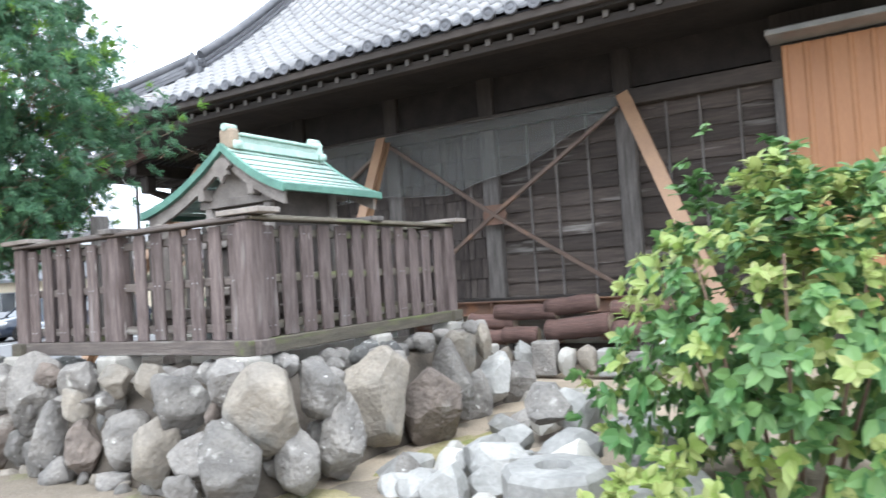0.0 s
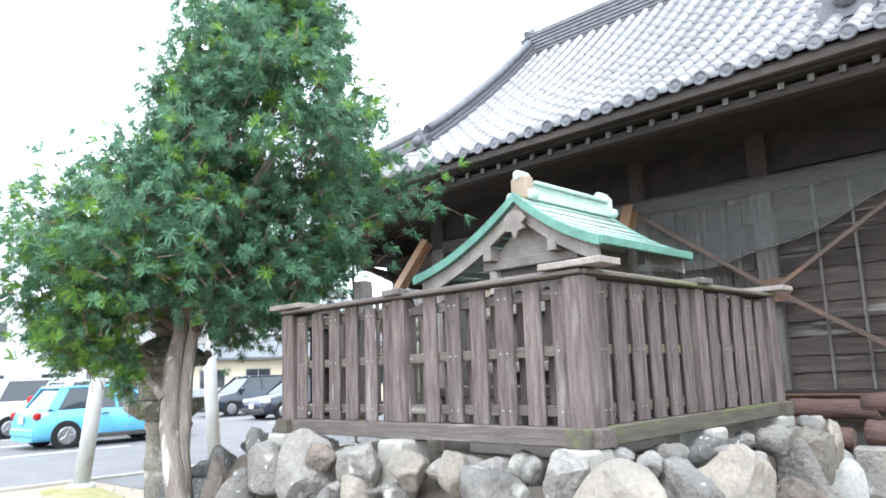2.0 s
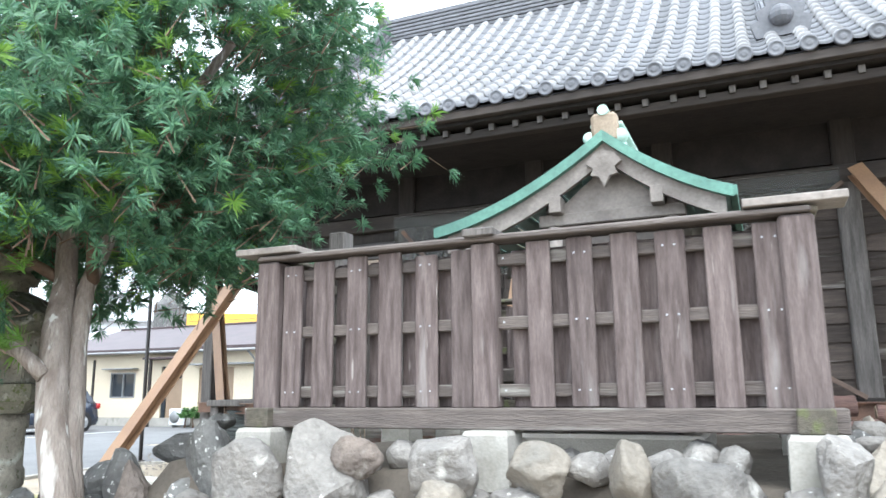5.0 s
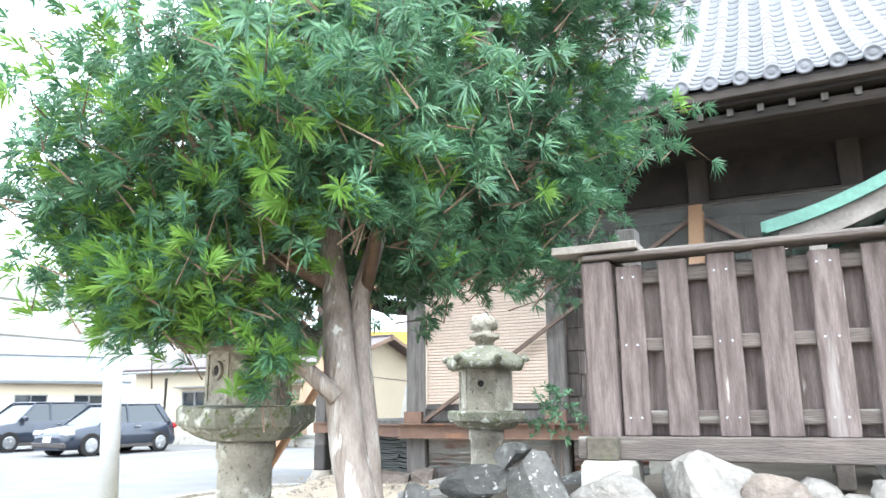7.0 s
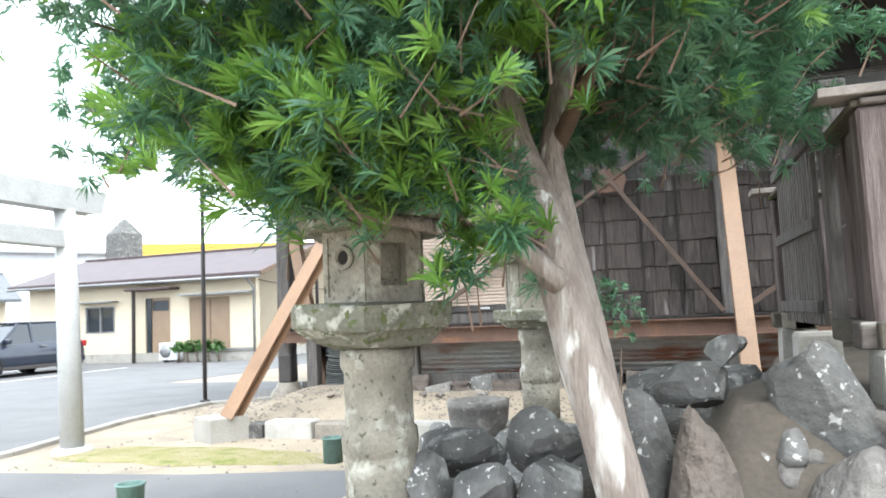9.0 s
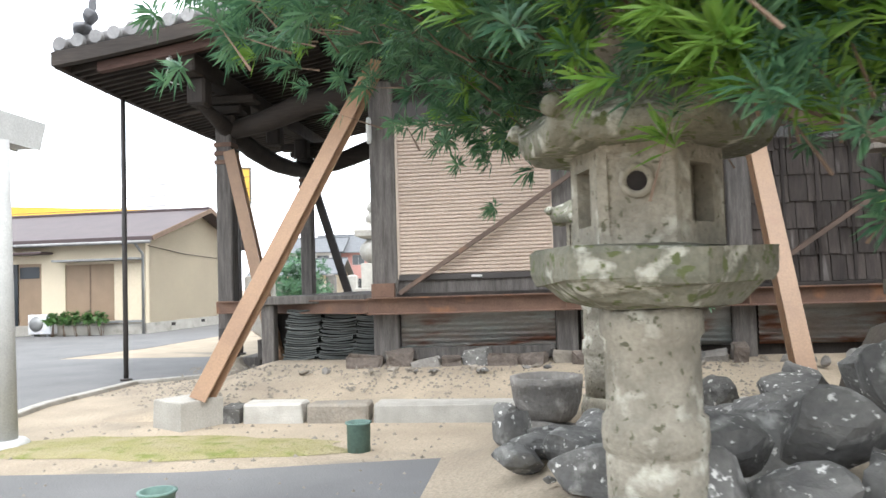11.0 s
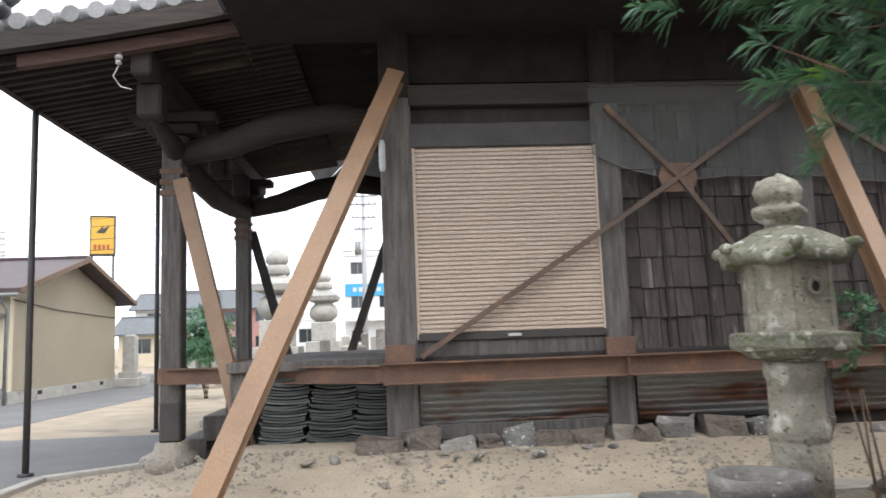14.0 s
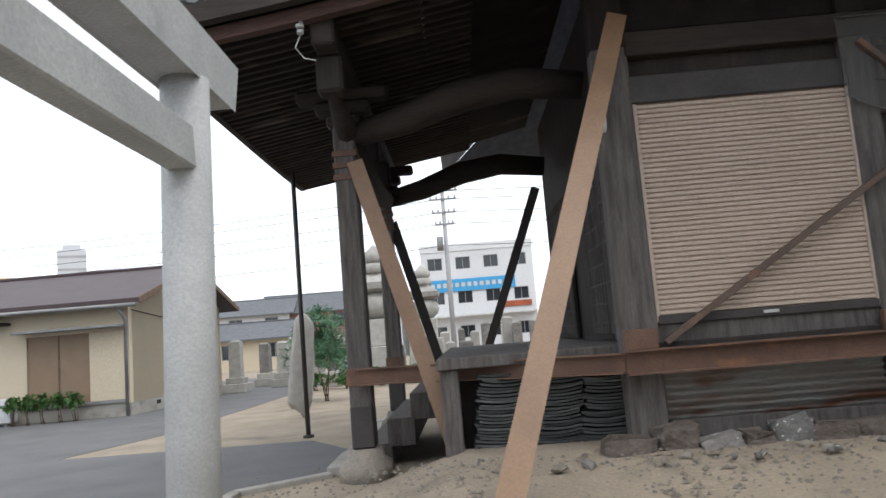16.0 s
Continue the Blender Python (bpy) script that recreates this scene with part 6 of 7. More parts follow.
for k in range(7):
    a = k * math.tau / 7 + 0.3
    bm = tube(B(), [(-7.15 + 0.1 * math.cos(a), 3.1 + 0.1 * math.sin(a), 0.22), (-7.15 + 0.22 * math.cos(a), 3.1 + 0.22 * math.sin(a), 0.1), (-7.15 + 0.42 * math.cos(a), 3.1 + 0.42 * math.sin(a), 0.0)], [0.06, 0.05, 0.02], 8)
    part("root", bm, BARK, tree)
BRANCHES = [[(-7.38, 3.0, 1.34), (-7.5, 2.93, 1.47), (-7.7, 2.9, 1.545), (-7.95, 2.84, 1.6), (-8.2, 2.7, 1.7), (-8.4, 2.6, 1.88)], [(-7.55, 3.2, 1.9), (-8.0, 3.1, 2.15), (-8.6, 3.2, 2.3), (-9.4, 3.45, 2.4)], [(-7.6, 3.25, 2.1), (-8.1, 3.9, 2.4), (-9.0, 4.2, 2.5)],
         [(-7.36, 3.38, 2.3), (-6.9, 4.0, 2.6), (-6.5, 4.6, 2.95)], [(-7.4, 3.28, 1.9), (-7.1, 2.95, 2.3), (-6.9, 2.6, 2.5)], [(-7.5, 3.3, 2.6), (-7.75, 2.7, 2.8), (-7.9, 2.2, 2.95)], [(-7.3, 3.4, 3.2), (-6.9, 3.3, 3.6), (-6.6, 3.3, 3.9)],
         [(-7.3, 3.4, 3.3), (-7.9, 3.8, 3.6), (-8.3, 4.1, 3.9)]]
for L in BRANCHES:
    r0 = 0.048 if L is BRANCHES[0] else 0.036
    part("limb", tube(B(), L, [r0 - (r0 - 0.008) * i / (len(L) - 1) for i in range(len(L))], 10), BARK if L is BRANCHES[0] else LIMB, tree)

rng = random.Random(21)


def crown_c(z):
    """Middle and reach of the crown at a height."""
    zs = (1.75, 2.1, 2.6, 3.2, 3.9, 4.5, 5.0, 5.5)
    cx = np.interp(z, zs, (-7.85, -7.85, -7.75, -7.5, -7.2, -7.02, -6.95, -6.9))
    cy = np.interp(z, zs, (3.4, 3.45, 3.5, 3.6, 3.7, 3.75, 3.75, 3.75))
    r = np.interp(z, zs, (0.6, 1.15, 1.42, 1.33, 1.08, 0.82, 0.58, 0.12))
    return cx, cy, r


tips, young = [], []


def shoot_clump(c, out, size, count, new_share):
    for _ in range(count):
        o = np.array((rng.gauss(0, 1), rng.gauss(0, 1), rng.gauss(0, 0.8))) * size
        d = out + np.array((rng.gauss(0, 0.55), rng.gauss(0, 0.55), rng.gauss(0.25, 0.5)))
        (young if rng.random() < new_share else tips).append((c + o, d, rng.uniform(0.8, 1.2)))


n = 0
while n < 720:
    z = rng.uniform(2.0, 5.45)
    cx, cy, r = crown_c(z)
    if rng.random() > r / 1.4:
        continue
    a = rng.uniform(0, math.tau)
    lump = 1 + 0.42 * noise.noise(Vector((math.cos(a) * 1.5, math.sin(a) * 1.5, z * 1.1)))
    f = rng.random() ** 0.42
    x, y = cx + (1.12 if z < 3 else 1.0) * r * lump * f * math.cos(a), cy + r * lump * f * math.sin(a)
    if noise.noise(Vector((x * 1.1 + 7, y * 1.1, z * 1.2))) < -0.28:
        continue
    if math.hypot(x + 8.26, y - 3.4) < 0.5 and z < 2.2:
        continue
    if z < 2.3 - 0.12 * (f > 0.7) and math.hypot(x + 7.45, y - 3.15) < 0.55:
        continue
    out = np.array((math.cos(a), math.sin(a), 0.35))
    shoot_clump(np.array((x, y, z)), out, rng.uniform(0.09, 0.17), rng.randint(9, 15), 0.02 if f < 0.75 or rng.random() < 0.7 else 0.3)
    n += 1
# low branch over the lantern, and loose outer sprays
for c, k, s in (((-8.0, 2.42, 1.9), 44, 0.13), ((-8.25, 2.4, 1.93), 44, 0.13), ((-7.75, 2.42, 1.92), 36, 0.13), ((-8.15, 2.6, 1.98), 90, 0.2), ((-8.4, 2.55, 2.05), 80, 0.2), ((-7.85, 2.6, 1.98), 70, 0.18), ((-8.62, 2.75, 2.1), 50, 0.17), ((-7.68, 2.82, 1.42), 12, 0.06), ((-7.75, 2.66, 1.74), 40, 0.1), ((-8.0, 2.64, 1.73), 40, 0.1), ((-8.22, 2.66, 1.76), 36, 0.1), ((-7.58, 2.72, 1.7), 26, 0.09), ((-7.48, 2.74, 1.52), 14, 0.07), ((-8.15, 2.5, 1.76), 34, 0.1), ((-8.4, 2.55, 1.82), 30, 0.1), ((-7.9, 2.5, 1.78), 30, 0.1), ((-9.0, 3.2, 2.5), 50, 0.2),
                ((-8.7, 3.1, 2.35), 50, 0.2), ((-6.35, 4.9, 3.2), 45, 0.22), ((-6.5, 4.6, 3.0), 45, 0.22), ((-8.3, 4.3, 2.7), 60, 0.22), ((-7.8, 4.6, 2.6), 60, 0.22), ((-8.6, 3.9, 2.8), 60, 0.22), ((-8.0, 4.9, 2.75), 50, 0.22), ((-9.5, 4.25, 2.4), 40, 0.17), ((-9.2, 4.35, 2.35), 45, 0.18), ((-8.9, 4.45, 2.05), 40, 0.15), ((-8.7, 4.3, 1.98), 34, 0.14), ((-9.6, 4.1, 2.65), 40, 0.18), ((-9.1, 4.1, 2.7), 60, 0.22), ((-9.6, 3.5, 2.35), 50, 0.2), ((-8.2, 4.5, 2.5), 60, 0.22), ((-8.65, 4.5, 2.4), 40, 0.16), ((-8.95, 4.35, 2.5), 24, 0.12), ((-7.3, 4.6, 2.35), 50, 0.2),
                ((-6.9, 2.6, 2.5), 40, 0.2), ((-7.6, 4.2, 2.2), 30, 0.15), ((-7.4, 2.5, 2.25), 80, 0.22), ((-7.0, 2.65, 2.3), 70, 0.22), ((-7.7, 2.35, 2.4), 80, 0.24), ((-8.1, 2.3, 2.5), 80, 0.24), ((-7.2, 2.2, 2.6), 70, 0.24),
                ((-8.5, 2.5, 2.6), 70, 0.24), ((-7.9, 2.0, 2.9), 60, 0.24), ((-8.3, 4.0, 2.4), 60, 0.22), ((-7.9, 4.5, 2.3), 50, 0.2), ((-7.0, 4.5, 2.5), 60, 0.24), ((-6.75, 4.1, 2.6), 50, 0.2),
                ((-7.62, 2.8, 1.52), 8, 0.06), ((-8.25, 2.6, 1.72), 12, 0.08)):
    # front clumps get extra young leaves, whose bright colour also paints the lit side
    shoot_clump(np.array(c), np.array((c[0] + 7.4, c[1] - 3.2, 0.5)), s, k, 0.55 if c[1] < 3 and c[2] < 2.3 else 0.3 if c[1] < 3 else 0.05)
V, F = leaf_set(rng, tips, 0.086, 0.0098, 32, 0.5)
tagged(mesh_of("crown", V, F, LEAF, tree, "dark green narrow leaves"), kind="stuff")
V, F = leaf_set(rng, young, 0.1, 0.0105, 30, 0.25, (20, 70))
tagged(mesh_of("young_growth", V, F, LEAF_NEW, tree, "bright yellow-green young leaf tufts, more in front to paint lit foliage"), kind="stuff")
V, F = [], []
for p, d, s in tips[::3]:
    d = d / np.linalg.norm(d)
    q = p - d * 0.24
    u = np.cross(d, (0.3, 0.5, 0.8))
    u = u / np.linalg.norm(u) * 0.005
    w = np.cross(d, u)
    i = len(V)
    V += [tuple(q + u), tuple(q - u * 0.5 + w), tuple(q - u * 0.5 - w), tuple(p)]
    F += [(i, i + 1, i + 3), (i + 1, i + 2, i + 3), (i + 2, i, i + 3)]
tagged(mesh_of("twig_work", V, F, LIMB, tree), kind="stuff")

# broadleaf bush
bush = thing("broadleaf_bush", "bright green broadleaf bush with yellowish young leaves", "bush")
tips, young = [], []
n = 0
while n < 1150:
    a, e = rng.uniform(0, math.tau), rng.uniform(-1.0, 1.5)
    f = rng.random() ** 0.3
    lump = 1 + 0.45 * noise.noise(Vector((math.cos(a) * 1.6, math.sin(a) * 1.6, e * 1.6 + 3)))
    d = np.array((math.cos(a) * math.cos(e), math.sin(a) * math.cos(e), math.sin(e)))
    p = np.array((-0.38, 4.3, 1.05)) + d * np.array((1.12, 0.95, 0.95)) * f * lump
    if p[2] < 0.12 or noise.noise(Vector(p * 1.8)) < -0.3:
        continue
    (young if rng.random() < (0.5 if p[2] > 1.2 or p[0] > 0.0 else 0.22) else tips).append((p, d + np.array((0, 0, 0.5)), rng.uniform(0.8, 1.25)))
    n += 1
for _ in range(46):
    young.append((np.array((-0.88 + rng.gauss(0, 0.17), 3.2 + rng.gauss(0, 0.12), 0.42 + rng.gauss(0, 0.1))), np.array((rng.gauss(0, 0.5), -0.5, 1.0)), 1.0))
for _ in range(18):
    tips.append((np.array((-0.85 + rng.gauss(0, 0.12), 4.6, 1.9 + rng.gauss(0, 0.14))), np.array((rng.gauss(0, 0.5), -0.3, 1.0)), 1.0))
V, F = leaf_set(rng, tips, 0.098, 0.05, 8, 0.45, (30, 100), True)
tagged(mesh_of("foliage", V, F, BUSH, bush), kind="stuff")
V, F = leaf_set(rng, young, 0.09, 0.046, 8, 0.3, (25, 95), True)
tagged(mesh_of("young_foliage", V, F, BUSH_NEW, bush, "pale yellow-green young leaves"), kind="stuff")
for k in range(9):
    a = k * 0.7
    bm = tube(B(), [(-0.5 + 0.1 * math.cos(a), 4.2 + 0.1 * math.sin(a), 0), (-0.5 + 0.35 * math.cos(a), 4.2 + 0.35 * math.sin(a), 0.7), (-0.5 + 0.6 * math.cos(a), 4.2 + 0.55 * math.sin(a), 1.5)], [0.014, 0.011, 0.006], 7)
    part("stem", bm, LIMB, bush)


def shrub(name, label, x, y, r, h, count, material, seed, z0=0.15, leaf=(0.08, 0.02)):
    rr = random.Random(seed)
    o = thing(name, label, "shrub")
    pts = []
    for _ in range(count):
        a, e = rr.uniform(0, math.tau), rr.uniform(-0.6, 1.5)
        d = np.array((math.cos(a) * math.cos(e), math.sin(a) * math.cos(e), math.sin(e)))
        pts.append((np.array((x, y, z0 + (h - z0) / 2)) + d * np.array((r, r, (h - z0) / 2)) * rr.random() ** 0.4 * (1 + 0.4 * noise.noise(Vector(d * 2) + Vector((seed, 0, 0)))), d + np.array((0, 0, 0.4)), 1.0))
    V, F = leaf_set(rr, pts, leaf[0], leaf[1], 10, 0.3, (30, 85))
    tagged(mesh_of("foliage", V, F, material, o), kind="stuff")
    for k in range(4):
        part("stem", tube(B(), [(x + 0.03 * k, y, 0), (x + rr.uniform(-r, r) * 0.4, y + rr.uniform(-r, r) * 0.4, h * 0.6)], [0.008 + 0.01 * r, 0.005], 6), LIMB, o)


shrub("nandina_shrub", "thin dark green shrub behind the stone lantern", -7.55, 6.75, 0.32, 1.5, 60, LEAF, 5, 0.85, (0.07, 0.018))
shrub("pine_shrub", "dense dark green pine shrub by the lane", -15.2, 21.0, 0.95, 2.2, 560, LEAF, 6, 0.3, (0.16, 0.03))
for i, x in enumerate((-22.75, -22.4, -22.05, -21.65, -21.3)):
    shrub("potted_shrub", "small clipped green shrub before the house", x, 20.85 + 0.04 * i, 0.24, 0.72, 60, HEDGE, 20 + i, 0.26, (0.09, 0.04))
for i, x in enumerate((-16.4, -15.4, -14.4, -13.4, -12.4, -11.4)):
    shrub("low_hedge", "low bright green hedge plant at the graveyard edge", x, 25.5, 0.6, 0.55, 90, HEDGE, 40 + i, 0.05, (0.11, 0.05))


# ---- house across the lane ----
def wall_with_openings(bm, x0, x1, z0, z1, y0, y1, holes):
    """A wall along x, from y0 to y1 thick, with rectangular openings (x0, x1, z0, z1)."""
    xs = sorted({x0, x1, *[h[0] for h in holes], *[h[1] for h in holes]})
    for a, b in zip(xs, xs[1:]):
        cut = sorted((h[2], h[3]) for h in holes if h[0] <= a and h[1] >= b)
        z = z0
        for lo, hi in cut:
            if lo > z:
                box(bm, (a, y0, z), (b, y1, lo))
            z = hi
        if z < z1:
            box(bm, (a, y0, z), (b, y1, z1))
    bmesh.ops.remove_doubles(bm, verts=bm.verts[:], dist=0.001)
    return bm


def window(parent, x0, x1, z0, z1, y, frame_mat, bars=1):
    """A framed window in a wall that faces -y."""
    w = part("window", box(B(), (x0, y + 0.06, z0), (x1, y + 0.08, z1)), GLASS, parent, "dark glass window")
    bm = B()
    for lo, hi in (((x0, y - 0.02, z0), (x0 + 0.05, y + 0.06, z1)), ((x1 - 0.05, y - 0.02, z0), (x1, y + 0.06, z1)), ((x0 + 0.05, y - 0.02, z1 - 0.05), (x1 - 0.05, y + 0.06, z1)), ((x0 + 0.05, y - 0.02, z0), (x1 - 0.05, y + 0.06, z0 + 0.05))):
        box(bm, lo, hi)
    for k in range(bars):
        x = x0 + (x1 - x0) * (k + 1) / (bars + 1)
        box(bm, (x - 0.025, y, z0 + 0.05), (x + 0.025, y + 0.06, z1 - 0.05))
    part("window_frame", bm, frame_mat, w)
    return w


def gable_roof(parent, x0, x1, y0, y1, ze, zr, over, material, along="x", thick=0.12):
    """Two slopes with the ridge along x."""
    ym = (y0 + y1) / 2
    s = (zr - ze) / (ym - y0)
    for a, sgn in ((y0, -1), (y1, 1)):
        bm = B()
        q = [(x0 - over, a + sgn * over, ze - over * s), (x1 + over, a + sgn * over, ze - over * s), (x1 + over, ym, zr), (x0 - over, ym, zr)]
        v = [bm.verts.new(p) for p in q] + [bm.verts.new((p[0], p[1], p[2] + thick)) for p in q]
        for f in ((0, 1, 2, 3), (7, 6, 5, 4), (0, 4, 5, 1), (1, 5, 6, 2), (2, 6, 7, 3), (3, 7, 4, 0)):
            bm.faces.new([v[i] for i in f])
        bmesh.ops.recalc_face_normals(bm, faces=bm.faces[:])
        part("roof_slope", bm, material, parent)
    bm = box(B(), (x0 - over, ym - 0.12, zr + thick - 0.04), (x1 + over, ym + 0.12, zr + thick + 0.05), None, 0.02)
    part("ridge", bm, material, parent)


house = thing("cream_house", "single-storey cream house with brown roof across the lane", "house", at=pose(-20.1, 21.42, 0, 0, 0, -1))
holes = [(-7.05, -5.75, 1.05, 2.0), (-4.45, -3.4, 0.1, 2.2), (-2.62, -1.0, 0.42, 2.12)]
part("front_wall", wall_with_openings(B(), -9.7, 0, 0, 2.88, 0, 0.18, holes), CREAM, house)
bm = B()
v = [bm.verts.new(p) for p in ((0, 0.18, 0), (0, 6.5, 0), (0, 6.5, 2.88), (0, 3.25, 3.88), (0, 0.18, 2.88))]
bm.faces.new(v)
bmesh.ops.solidify(bm, geom=bm.faces[:], thickness=0.15)
part("gable_end_wall", bm, CREAM, house)
part("rear_wall", box(B(), (-9.7, 6.35, 0), (-0.2, 6.5, 2.88)), CREAM, house)
part("side_wall", box(B(), (-9.7, 0.18, 0), (-9.55, 6.35, 2.88)), CREAM, house)
part("plinth", box(B(), (-9.72, -0.025, 0), (0.025, 0.0, 0.32)), CONCRETE, house)
part("plinth", box(B(), (0.003, -0.02, 0), (0.03, 6.5, 0.32)), CONCRETE, house)
for y in (1.4, 3.4, 5.3):
    part("vent", box(B(), (0.03, y, 0.16), (0.036, y + 0.25, 0.26)), SHADE_DARK, house)
gable_roof(house, -9.7, 0, 0, 6.5, 2.9, 3.9, 0.5, HOUSEROOF)
window(house, -7.05, -5.75, 1.05, 2.0, 0, GREYMETAL)
part("door_leaf", box(B(), (-4.2, 0.05, 0.1), (-3.4, 0.09, 2.2), None, 0.01), TANDOOR, house, "tan timber front door")
part("door_glass", box(B(), (-4.15, 0.03, 1.75), (-3.5, 0.05, 2.1)), GLASS, house)
part("door_side_light", box(B(), (-4.45, 0.06, 0.1), (-4.24, 0.08, 2.2)), GLASS, house)
part("door_post", box(B(), (-4.6, -0.5, 0), (-4.5, -0.4, 2.5), None, 0.01), OLDWOOD, house)
part("door_post", box(B(), (-7.5, -0.5, 0), (-7.42, -0.42, 2.5), None, 0.01), OLDWOOD, house)
part("porch_hood", box(B(), (-4.9, -0.55, 2.45), (-3.0, -0.0, 2.53), None, 0.02), HOUSEROOF, house)
part("window_hood", box(B(), (-7.2, -0.35, 2.12), (-5.6, -0.0, 2.17), None, 0.01), GREYMETAL, house)
part("shutter_door", box(B(), (-2.62, 0.04, 0.42), (-1.0, 0.08, 2.12), None, 0.01), TANDOOR, house, "tan-brown closed shutter door")
part("shutter_meeting_stile", box(B(), (-1.83, 0.025, 0.44), (-1.79, 0.04, 2.1)), LIMB, house)
part("shutter_hood", box(B(), (-2.75, -0.45, 2.2), (-0.05, -0.0, 2.26), pose(0, 0, 0), 0.01), GREYMETAL, house)
part("sliding_panel", box(B(), (-1.0, -0.03, 0.42), (-0.12, -0.003, 2.12), None, 0.01), CREAM, house)
part("shutter_sill", box(B(), (-2.7, -0.08, 0.35), (-0.1, -0.003, 0.42)), GREYMETAL, house)
part("gutter", tube(B(), [(-10.15, -0.53, 2.74), (0.45, -0.53, 2.7)], 0.05, 8), GREYMETAL, house)
part("downpipe", tube(B(), [(-0.03, -0.53, 2.68), (-0.03, -0.1, 2.36), (-0.03, -0.1, 0)], 0.04, 8), GREYMETAL, house)
part("verge_trim", beam(beam(B(), (0.52, -0.5, 2.8), (0.52, 3.25, 3.95), 0.04, 0.15), (0.52, 3.25, 3.95), (0.52, 7.0, 2.8), 0.04, 0.15), LIMB, house, "reddish brown verge trim")
part("wall_cable", tube(B(), [(0.03, 0.1, 2.62), (0.03, 2.2, 2.45), (0.03, 4.4, 2.38), (0.03, 6.4, 2.32)], 0.012, 5), DARKMETAL, house)
ac = thing("air_conditioner", "white outdoor air-conditioner unit by the house wall", "air conditioner")
part("case", box(B(), (-23.6, 21.0, 0.08), (-22.85, 21.3, 0.66), None, 0.02), WHITEWALL, ac)
part("fan_grille", lathe(B(), [(0.22, 0), (0.22, 0.02), (0.05, 0.03)], 20, pose(-23.33, 21.0, 0.38, 90, 0, 0)), GREYMETAL, ac)
for x in (-23.5, -23.03):
    part("foot", box(B(), (x, 21.02, 0), (x + 0.08, 21.28, 0.08)), GREYMETAL, ac)


# ---- other buildings ----
def block(name, label, x, y, turn, w, d, h, wall, roof_kind, roof_mat, floors=2, cols=4, win=(1.3, 1.1), category="building", gable=1.6):
    """A plain building: four walls, windows that are set in by storey, a parapet or a gable roof."""
    o = thing(name, label, category, at=pose(x, y, 0, 0, 0, turn))
    fh = h / floors
    holes = []
    for f in range(floors):
        for c in range(cols):
            cx = -w / 2 + w * (c + 0.5) / cols
            z = f * fh + fh * 0.38
            holes.append((cx - win[0] / 2, cx + win[0] / 2, z, z + win[1]))
    part("front_wall", wall_with_openings(B(), -w / 2, w / 2, 0, h, 0, 0.25, holes), wall, o)
    for hx in holes:
        window(o, *hx, 0.05, GREYMETAL)
    for sgn in (-1, 1):
        bm = B()
        pts = [(sgn * w / 2, 0.25, 0), (sgn * w / 2, d, 0), (sgn * w / 2, d, h)] + ([(sgn * w / 2, d / 2, h + gable)] if roof_kind == "gable" else []) + [(sgn * w / 2, 0.25, h)]
        bm.faces.new([bm.verts.new(p) for p in pts])
        bmesh.ops.solidify(bm, geom=bm.faces[:], thickness=0.2 * sgn)
        part("side_wall", bm, wall, o)
    part("rear_wall", box(B(), (-w / 2, d, 0), (w / 2, d + 0.2, h)), wall, o)
    if roof_kind == "gable":
        gable_roof(o, -w / 2, w / 2, 0, d, h - 0.02, h + gable, 0.5, roof_mat)
    else:
        part("roof", box(B(), (-w / 2, 0.0, h - 0.02), (w / 2, d, h + 0.12)), roof_mat, o)
        part("parapet", box(B(), (-w / 2 - 0.05, -0.06, h - 0.25), (w / 2 + 0.05, 0.0, h + 0.35), None, 0.02), wall, o)
    return o


shop = block("shop_building", "white three-storey shop building with a blue banner", -10.3, 63, 2, 9.2, 9, 8.4, WHITEWALL, "flat", GREYROOF, 3, 4, (1.2, 1.0))
part("banner", box(B(), (-4.5, -0.12, 4.85), (3.0, -0.07, 5.85), None, 0.01), SIGN_BLUE, shop, "bright blue banner with white bars of writing")
for i in range(12):
    part("banner_writing", box(B(), (-3.9 + 0.5 * i, -0.135, 5.2), (-3.6 + 0.5 * i, -0.121, 5.55)), PAINT_WHITE, shop)
part("red_sign", box(B(), (1.6, -0.14, 3.3), (4.2, -0.08, 3.75)), SIGN_RED, shop)
part("awning", box(B(), (-4.5, -0.9, 2.75), (4.5, -0.07, 2.9), None, 0.02), PAINT_WHITE, shop)
block("white_house", "white house with dark grey gable roof", -32.4, 75, 5, 7, 7, 5.0, WHITEWALL, "gable", GREYROOF, 2, 2, category="house", gable=1.5)
block("pink_house", "pinkish house with grey tiled gable roof", -27.2, 76.5, 5, 9, 7, 5.0, PINKWALL, "gable", GREYROOF, 2, 3, category="house", gable=1.8)
block("tiled_house", "low house with grey tiled roof beyond the graves", -26.2, 53, 5, 6, 5, 2.3, CREAM, "gable", GREYROOF, 1, 2, (1.2, 1.0), category="house", gable=1.0)
block("white_house", "white house beyond the graveyard", -19.0, 62, -3, 4.5, 6, 3.2, WHITEWALL, "flat", GREYROOF, 1, 2, category="house")
tower = thing("far_tower", "tall far-off tower block, distance haze painted in its pale grey", "building", at=pose(-107, 180, 0, 0, 0, 30))
part("shaft", box(B(), (-3.2, 0, 0), (3.2, 6, 30), None, 0.05), HAZEWALL, tower)
part("roof_house", box(B(), (-2.0, 1, 30), (2.0, 5, 31.4), None, 0.05), HAZEWALL, tower)
for k in range(9):
    part("storey_band", box(B(), (-3.24, -0.06, 3.2 * k + 2.4), (3.24, 0.0, 3.2 * k + 3.0)), GREYWALL, tower)
